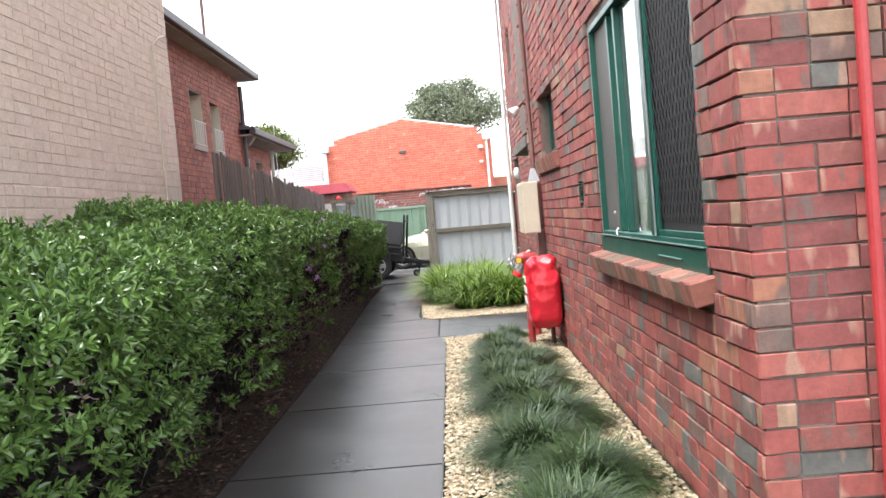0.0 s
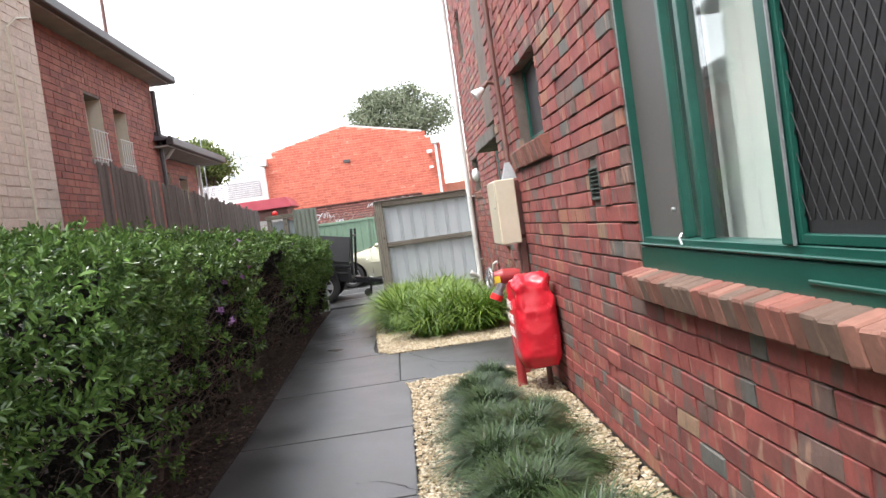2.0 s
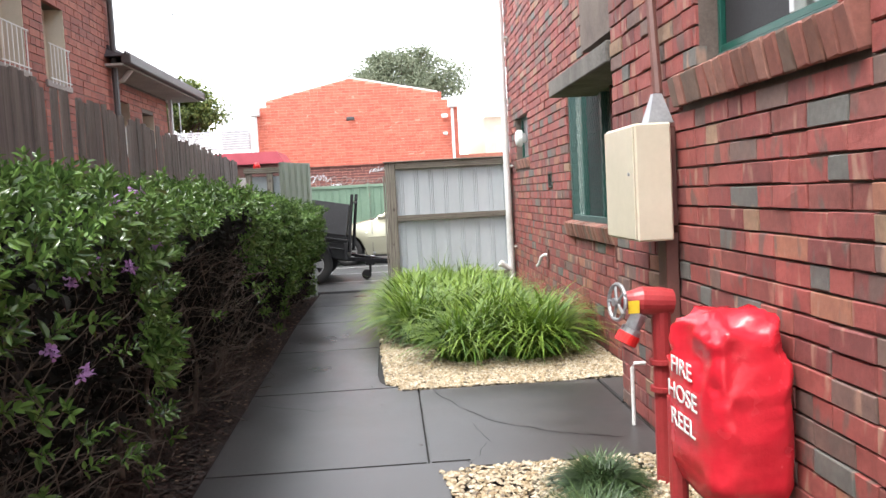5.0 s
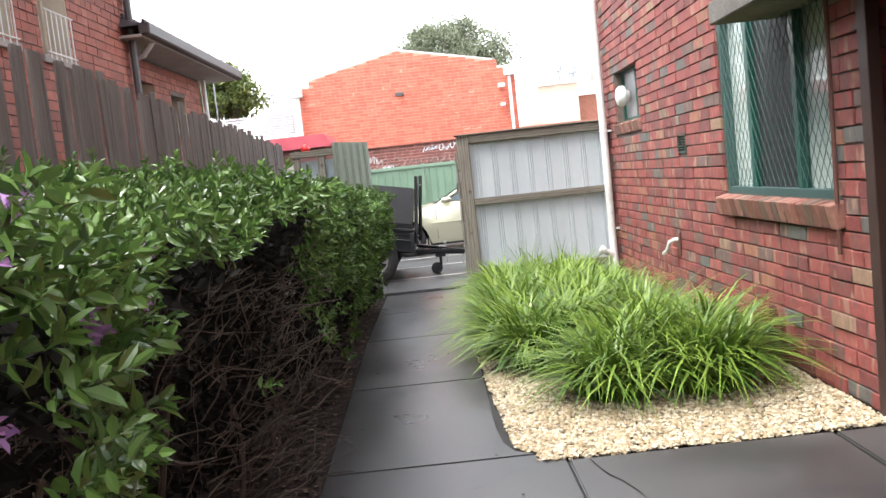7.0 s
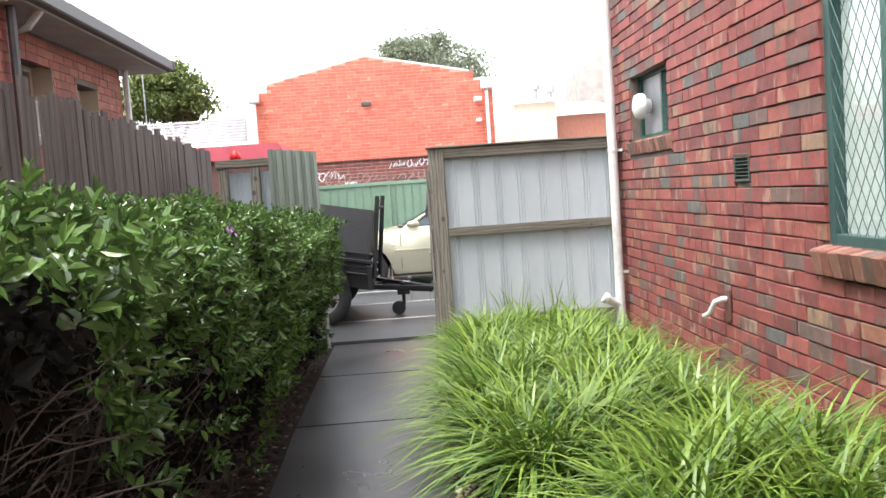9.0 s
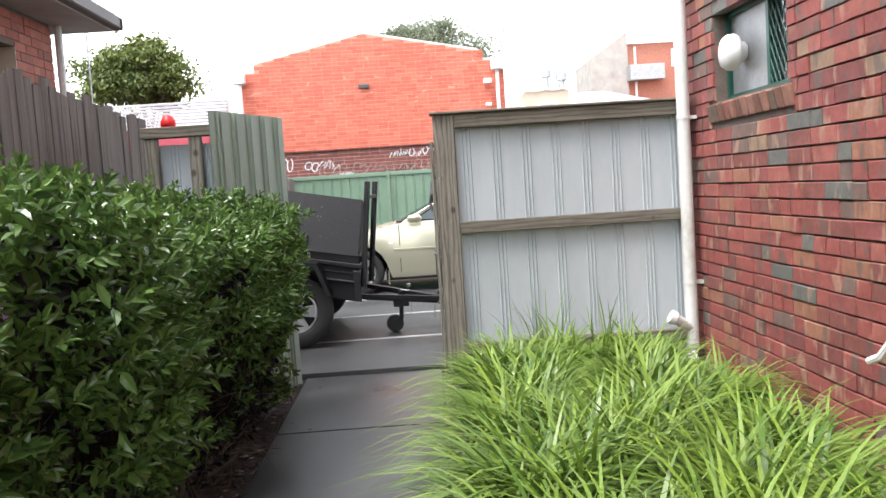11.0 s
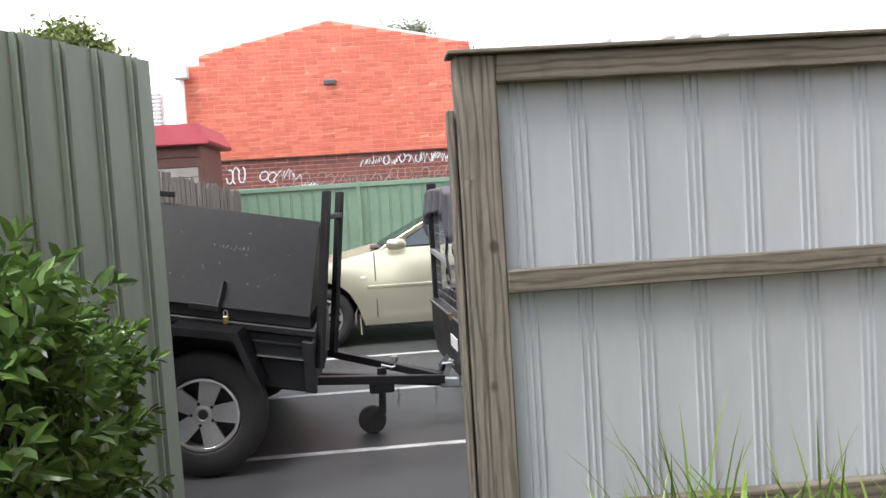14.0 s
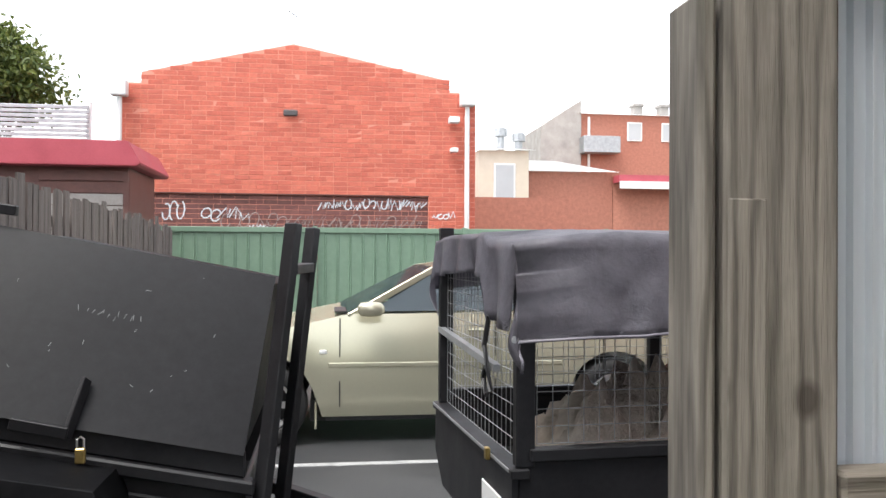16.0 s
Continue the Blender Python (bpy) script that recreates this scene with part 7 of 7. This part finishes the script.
for s in (True, False):
    bm = bmesh.new()
    f = 0.012 if s else -0.012
    g = [(-0.22, 0.90), (0.24, 1.165), (0.45, 1.195), (0.62, 1.20), (0.62, 0.905)]
    bm.faces.new([bm.verts.new((x, cab_y(z, s) + f, z)) for x, z in g])
    bmesh.ops.solidify(bm, geom=list(bm.faces), thickness=0.004)
    part("front_window", bm, M["glass_dark"], car)
    bm = bmesh.new()
    g = [(0.68, 0.905), (0.68, 1.20), (0.95, 1.195), (1.17, 1.15), (1.48, 0.94), (1.46, 0.91)]
    bm.faces.new([bm.verts.new((x, cab_y(z, s) + f, z)) for x, z in g])
    bmesh.ops.solidify(bm, geom=list(bm.faces), thickness=0.004)
    part("rear_side_window", bm, M["glass_dark"], car)
    for p, q, w in ((cab[0], cab[1], 0.045), (cab[1], cab[2], 0.04), (cab[2], cab[3], 0.035), (cab[3], cab[4], 0.04), (cab[4], cab[5], 0.09)):
        bm = bmesh.new()
        beam(bm, (p[0] + 0.03, cab_y(p[1], s), p[1] - 0.015), (q[0] + 0.02, cab_y(q[1], s), q[1] - 0.015), w, 0.035, bevel=0.006)
        part("roof_edge" if w < 0.045 else "pillar", bm, M["car_paint"], car)
    bm = bmesh.new()
    beam(bm, (0.65, cab_y(0.90, s), 0.89), (0.65, cab_y(1.2, s), 1.21), 0.05, 0.03)
    part("pillar", bm, M["car_paint"], car)
yn = YS - 0.004
part("sill_strip", boxes((F_AX + 0.40, R_AX - 0.40, YS + 0.05, YS + 0.07, 0.17, 0.215), bevel=0.004), M["dark_plastic"], car)
part("rub_strip", boxes((F_AX + 0.42, R_AX - 0.38, yn - 0.006, yn + 0.01, 0.535, 0.565), bevel=0.004), M["car_paint"], car)
for x in (-0.425, 0.63, 1.40):
    part("door_gap", boxes((x - 0.004, x + 0.004, yn + 0.002, yn + 0.012, 0.27, 0.86)), M["dark_plastic"], car)
part("indicator", boxes((-0.56, -0.51, yn - 0.006, yn + 0.01, 0.625, 0.65), bevel=0.004), M["white"], car)
for x in (0.50, 1.25):
    part("door_handle", boxes((x - 0.06, x + 0.06, yn - 0.008, yn + 0.012, 0.76, 0.785), bevel=0.006), M["car_paint"], car)
bm = bmesh.new()
lathe(bm, [(0.02, -0.09), (0.045, -0.07), (0.052, 0.0), (0.045, 0.06), (0.02, 0.085)], 14, Matrix.Translation((-0.22, YS - 0.08, 0.925)) @ Matrix.Rotation(radians(90), 4, "Y") @ Matrix.Diagonal((1, 0.75, 1, 1)))
part("mirror", bm, M["car_paint"], car, smooth=True)
part("wiper", boxes((-0.46, -0.38, YS + 0.15, YS + 0.6, 0.885, 0.90), bevel=0.003), M["dark_plastic"], car)
for x in (F_AX, R_AX):
    wheel("wheel", car, Matrix.Translation((x, YS + 0.10, WR)) @ FACE_SOUTH, WR, 0.19, 0.185, 7, 0.13)
    wheel("wheel", car, Matrix.Translation((x, YE - 0.10, WR)) @ Matrix.Rotation(radians(-90), 4, "X"), WR, 0.19, 0.185, 7, 0.13)
bm = bmesh.new()
box(bm, F_AX + 0.3, R_AX - 0.3, YS + 0.12, YE - 0.12, 0.16, 0.3)
part("underbody", bm, M["dark_plastic"], car)
part("mud_flap", boxes((F_AX + 0.33, F_AX + 0.345, YS + 0.03, YS + 0.16, 0.12, 0.30), bevel=0.003), M["car_paint"], car)

# ---------- car park lines ----------
for y, w, x0, x1 in ((19.95, 0.05, -3.6, 1.2), (21.32, 0.07, -3.6, 5.0), (22.62, 0.07, -3.6, 5.0)):
    ln = part("painted_line", boxes((x0, x1, y - w / 2, y + w / 2, 0.0, 0.033)), M["paint_line"], kind="structure")
    tagged(ln, "worn white line painted on the asphalt")

# ---------- shed, screens, distant buildings ----------
shed = thing("shed", "small weathered shed with a maroon sheet roof", "shed")
bm = bmesh.new()
prism(bm, [(-6.2, 2.26), (-2.52, 2.26), (-2.48, 2.29), (-2.62, 2.54), (-6.2, 2.54)], 1.7, Matrix.Translation((0, 27.05, 0)), bevel=0.01)
part("roof", bm, M["maroon_roof"], shed)
part("wall", boxes((-6.1, -2.64, 27.25, 28.6, -0.1, 2.26)), M["dark_metal"], shed)
for k in range(14):
    z = 0.35 + k * 0.135
    part("board", boxes((-3.6, -2.68, 27.225, 27.247, z, z + 0.125), bevel=0.003), M["rubble"] if z < 1.95 else M["dark_metal"], shed)
part("side_wall", boxes((-2.70, -2.642, 27.2, 27.24, -0.1, 2.25)), M["dark_metal"], shed)
screen = thing("slat_screen", "pale weathered screen of horizontal corrugated strips above the shed", "fence")
for k in range(8):
    z = 2.76 + k * 0.062
    part("strip", boxes((-8.2, -3.56, 29.0, 29.02, z, z + 0.048), bevel=0.005), M["grey_metal"], screen)
for x in (-8.1, -5.8, -3.57):
    part("post", boxes((x - 0.03, x + 0.03, 29.03, 29.09, -0.1, 3.30), bevel=0.004), M["white"], screen)


def block(name, label, x0, x1, y0, y1, z1, mat, roof=None, roof_h=0.0, roof_mat="grey_metal", windows=()):
    b = thing(name, label, "building")
    part("wall", boxes((x0, x1, y0, y1, -0.1, z1)), M[mat], b)
    if roof:
        bm = bmesh.new()
        xm = (x0 + x1) / 2
        if roof == "gable":
            prism(bm, [(x0 - 0.15, z1), (x1 + 0.15, z1), (xm, z1 + roof_h)], y1 - y0 + 0.3, Matrix.Translation((0, y0 - 0.15, 0)))
        else:
            pts = [(x0 - 0.2, y0 - 0.2, z1), (x1 + 0.2, y0 - 0.2, z1), (x1 + 0.2, y1, z1 + roof_h), (x0 - 0.2, y1, z1 + roof_h)]
            bm.faces.new([bm.verts.new(p) for p in pts])
            bmesh.ops.solidify(bm, geom=list(bm.faces), thickness=0.1)
        part("roof", bm, M[roof_mat], b)
    for wx, wz, ww, wh in windows:
        w = new("window")
        w.parent = b
        part("frame", boxes((wx - ww / 2 - 0.06, wx + ww / 2 + 0.06, y0 - 0.05, y0 - 0.005, wz - wh / 2 - 0.06, wz + wh / 2 + 0.06), bevel=0.01), M["white"], w)
        part("pane", boxes((wx - ww / 2, wx + ww / 2, y0 - 0.06, y0 - 0.045, wz - wh / 2, wz + wh / 2)), M["far_glass"], w)
    return b


block("cream_building", "low cream rendered building with a pale roof", 4.05, 5.6, 42, 50, 4.45, "cream", "hip", 1.2, "white", [(4.85, 3.5, 0.55, 1.0)])
ob_b = block("brick_shop", "orange-red brick shop building with a pale sheet roof", 6.1, 9.3, 45, 53, 4.15, "brick_far", "hip", 1.3, "white")
ob_c = block("brick_shop", "low orange-red brick building with a faded red awning", 9.32, 15, 45, 52, 4.0, "brick_far", None)
aw = new("awning")
aw.parent = ob_c
part("sheet", boxes((9.3, 14.5, 44.3, 44.9, 3.78, 4.02)), M["maroon_roof"], aw)
part("fascia", boxes((9.3, 14.5, 44.2, 44.29, 3.55, 3.80)), M["white"], aw)
up = block("upper_brick_building", "two-storey orange brick building with pale windows and chimneys", 11.0, 20.5, 54, 62, 7.75, "brick_far", "hip", 0.75, "white",
           [(13.54, 6.98, 0.6, 0.75), (15.2, 6.98, 0.6, 0.75), (16.7, 6.98, 0.6, 0.75)])
bm = bmesh.new()
prism(bm, [(9.1, -0.1), (10.98, -0.1), (10.98, 8.35), (9.1, 7.1)], 3.6, Matrix.Translation((0, 53.9, 0)))
part("side_wing", bm, M["rubble"], up)
part("annex", boxes((10.9, 12.6, 53.2, 53.95, 5.9, 6.65), bevel=0.02), M["grey_metal"], up)
for x in (15.3, 16.7, 18.2):
    part("chimney", boxes((x - 0.22, x + 0.22, 58, 58.6, 7.8, 9.05), (x - 0.28, x + 0.28, 57.92, 58.68, 8.9, 9.06), bevel=0.03), M["rubble"], up)
for x in (11.35, 15.95, 17.4):
    bm = bmesh.new()
    tube(bm, [(x, 53.92, -0.1), (x, 53.92, 7.6)], 0.06, 6)
    part("downpipe", bm, M["white"], up)
lowroof = block("low_red_wall", "low red brick outbuilding beyond the green fence", 2.3, 6.0, 38, 40, 2.75, "brick_far", None)
block("distant_flats", "hazy pale many-storeyed block in the distance", -20.5, -10.0, 110, 125, 13.6, "far_wall", None, 0, "grey_metal",
      [(-19.6 + 1.0 * i, 10.2 + 1.35 * j, 0.6, 0.7) for i in range(10) for j in range(3)])
block("distant_plant_room", "hazy pale plant room on the distant roof", -16.5, -13.0, 112, 118, 15.0, "far_wall")
tank = thing("roof_vents", "small grey roof vents beyond the factory", "vent")
for x, z in ((5.15, 5.15), (5.75, 5.0)):
    bm = bmesh.new()
    tube(bm, [(x, 44, -0.1), (x, 44, z)], 0.13, 8)
    lathe(bm, [(0.22, 0), (0.22, 0.25), (0.1, 0.3)], 10, Matrix.Translation((x, 44, z)))
    part("cowl", bm, M["grey_metal"], tank)
part("back_wall", boxes((-45, -9, 33, 33.3, -0.1, 3.2)), M["far_wall"], kind="structure")
tagged(bpy.data.objects["back_wall"], "plain pale wall closing the yard")

# spray-painted scrawl
graf = thing("graffiti", "white spray-painted scrawled tags on the lower factory wall", "graffiti")


def scrawl(x0, x1, z0, z1, n, seed, r=0.014, y=PY + 0.132, mat=None):
    rnd = random.Random(seed)
    for i in range(n):
        bm = bmesh.new()
        cx = x0 + (x1 - x0) * (i + 0.5) / n
        w, h = (x1 - x0) / n * 0.75, (z1 - z0) / 2
        cz = (z0 + z1) / 2 + rnd.gauss(0, h * 0.15)
        tall = rnd.uniform(0.6, 1.15)
        curved = rnd.random() < 0.35
        pts = []
        steps = 9 if curved else rnd.choice([4, 5, 6])
        a0, turn = rnd.uniform(0, 6), rnd.choice([-1, 1]) * rnd.uniform(4, 6)
        for k in range(steps):
            t = k / (steps - 1)
            if curved:
                q = (0.7 * math.cos(a0 + turn * t), 0.9 * math.sin(a0 + turn * t))
            else:
                q = (-0.8 + 1.6 * t + rnd.gauss(0, 0.28), (1 if k % 2 else -1) * rnd.uniform(0.4, 1.05))
            pts.append((cx + (q[0] + 0.18 * q[1]) * w, y, cz + q[1] * h * tall))
        tube(bm, pts, r, 4)
        for v in bm.verts:
            v.co.y = y + 0.012 + (v.co.y - y) * 0.3
        part("stroke", bm, mat or M["spray_white"], graf)


scrawl(-2.2, 1.2, 1.72, 1.98, 22, 15, 0.008, PY + 0.128, M["spray_faint"])
scrawl(-0.55, 1.22, 2.06, 2.24, 17, 5, 0.012)
scrawl(-2.52, -1.75, 1.86, 2.08, 5, 6, 0.012)
scrawl(-3.15, -2.8, 1.84, 2.16, 3, 7, 0.013)
scrawl(-1.75, -1.45, 1.70, 1.80, 4, 8, 0.012)
scrawl(1.38, 1.74, 1.90, 2.04, 4, 9, 0.011, PY + 0.085)

# overhead wire bits and aerials
aer = thing("roof_aerial", "small aerial on a thin mast far off", "aerial")
bm = bmesh.new()
tube(bm, [(-3.68, 22.4, -0.05), (-3.68, 22.4, 4.85)], 0.010, 5)
tube(bm, [(-3.86, 22.4, 5.0), (-3.56, 22.4, 4.68)], 0.010, 5)
for k in range(4):
    tube(bm, [(-3.82 + 0.07 * k, 22.25, 4.955 - 0.075 * k), (-3.82 + 0.07 * k, 22.55, 4.955 - 0.075 * k)], 0.006, 4)
part("antenna", bm, M["grey_metal"], aer)


# ---------- trees ----------
def tree(name, label, x, y, trunk_h, crown_c, crown_r, n_clumps, leaf, mat, seed, per=190):
    t = thing(name, label, "tree", Matrix.Translation((x, y, 0)))
    rng = np.random.default_rng(seed)
    rnd = random.Random(seed)
    c, r = Vector(crown_c), Vector(crown_r)
    bm = bmesh.new()
    base = Vector((0, 0, -0.1))
    fork = Vector((rnd.gauss(0, 0.2), 0, trunk_h))
    tube(bm, [base, (base + fork) / 2 + Vector((0.1, 0, 0)), fork], 0.035 * crown_r[2] + 0.12, 10, taper=0.6)
    clumps = []
    for i in range(n_clumps):
        a, ph = rnd.uniform(0, 2 * math.pi), math.acos(rnd.uniform(-0.5, 1))
        q = rnd.uniform(0.45, 0.95)
        p = c + Vector((r.x * q * math.sin(ph) * math.cos(a), r.y * q * math.sin(ph) * math.sin(a), r.z * q * math.cos(ph)))
        clumps.append(p)
        if i % 2 == 0:
            mid = fork.lerp(p, 0.5) + Vector((rnd.gauss(0, 0.15), rnd.gauss(0, 0.15), -0.1))
            tube(bm, [fork, mid, p], 0.06 if crown_r[0] > 2 else 0.03, 6, taper=0.25)
    part("trunk", bm, M["bark"], t)
    P = np.array([list(p) for p in clumps])
    s = np.array(crown_r) * rng.uniform(0.13, 0.26, (len(P), 1))
    pos = np.repeat(P, per, 0) + rng.normal(0, 1, (len(P) * per, 3)) * np.repeat(s, per, 0) * np.array([0.75, 0.75, 0.55])
    v, f = leaves(rng, len(pos), pos, np.array([0, 0, -0.1]), leaf, leaf * 0.5, spread=1.0)
    ob = new("crown", fast_mesh("crown", v, f, M[mat]))
    ob.parent = t
    ob["kind"] = "stuff"
    return t


tree("gum_tree", "large grey-green gum tree behind the factory roof", 1.3, 60, 5.5, (0, 0, 8.3), (3.6, 3.0, 2.6), 75, 0.20, "tree_leaf", 61)
tree("yard_tree", "leafy yellow-green tree behind the shed", -6.15, 32, 2.4, (0, 0, 4.05), (1.15, 1.15, 0.95), 60, 0.12, "tree_leaf_b", 62, 260)

# cables over the yard
cable = thing("overhead_cable", "thin sagging service wire from the house to the wall", "cable")
bm = bmesh.new()
tube(bm, [(-3.2, 13.0, 3.9), (-2.9, 12.2, 3.72), (-2.6, 11.5, 3.62)], 0.008, 5)
part("wire", bm, M["gutter"], cable)

# cracks in the concrete, moss and drips
cracks = tagged(new("pavement_cracks"), "fine dark cracks in the concrete path", kind="structure")


def crack(pts, w, seed):
    rnd = random.Random(seed)
    bm = bmesh.new()
    full = []
    for (x0, y0), (x1, y1) in zip(pts, pts[1:]):
        for k in range(8):
            t = k / 8
            full.append((x0 + (x1 - x0) * t + rnd.gauss(0, 0.008), y0 + (y1 - y0) * t + rnd.gauss(0, 0.008)))
    full.append(pts[-1])
    prev = None
    for i, (x, y) in enumerate(full):
        ww = w * rnd.uniform(0.4, 1.2)
        a, b = bm.verts.new((x - ww, y - ww, 0.0012)), bm.verts.new((x + ww, y + ww, 0.0012))
        if prev:
            bm.faces.new((prev[0], a, b, prev[1]))
        prev = (a, b)
    bmesh.ops.solidify(bm, geom=list(bm.faces), thickness=-0.002)
    part("crack", bm, M["joint"], cracks)


crack([(0.30, 12.58), (0.48, 12.0), (0.62, 11.7), (0.95, 11.4), (1.25, 11.25)], 0.0028, 1)
crack([(-0.86, 12.45), (-0.4, 12.2), (-0.05, 12.5), (0.19, 12.75)], 0.0022, 2)
crack([(0.30, 8.05), (0.12, 8.3), (-0.02, 8.32)], 0.002, 3)
crack([(0.42, 10.98), (0.55, 11.35), (0.5, 11.7)], 0.0018, 4)

lay_bricks()
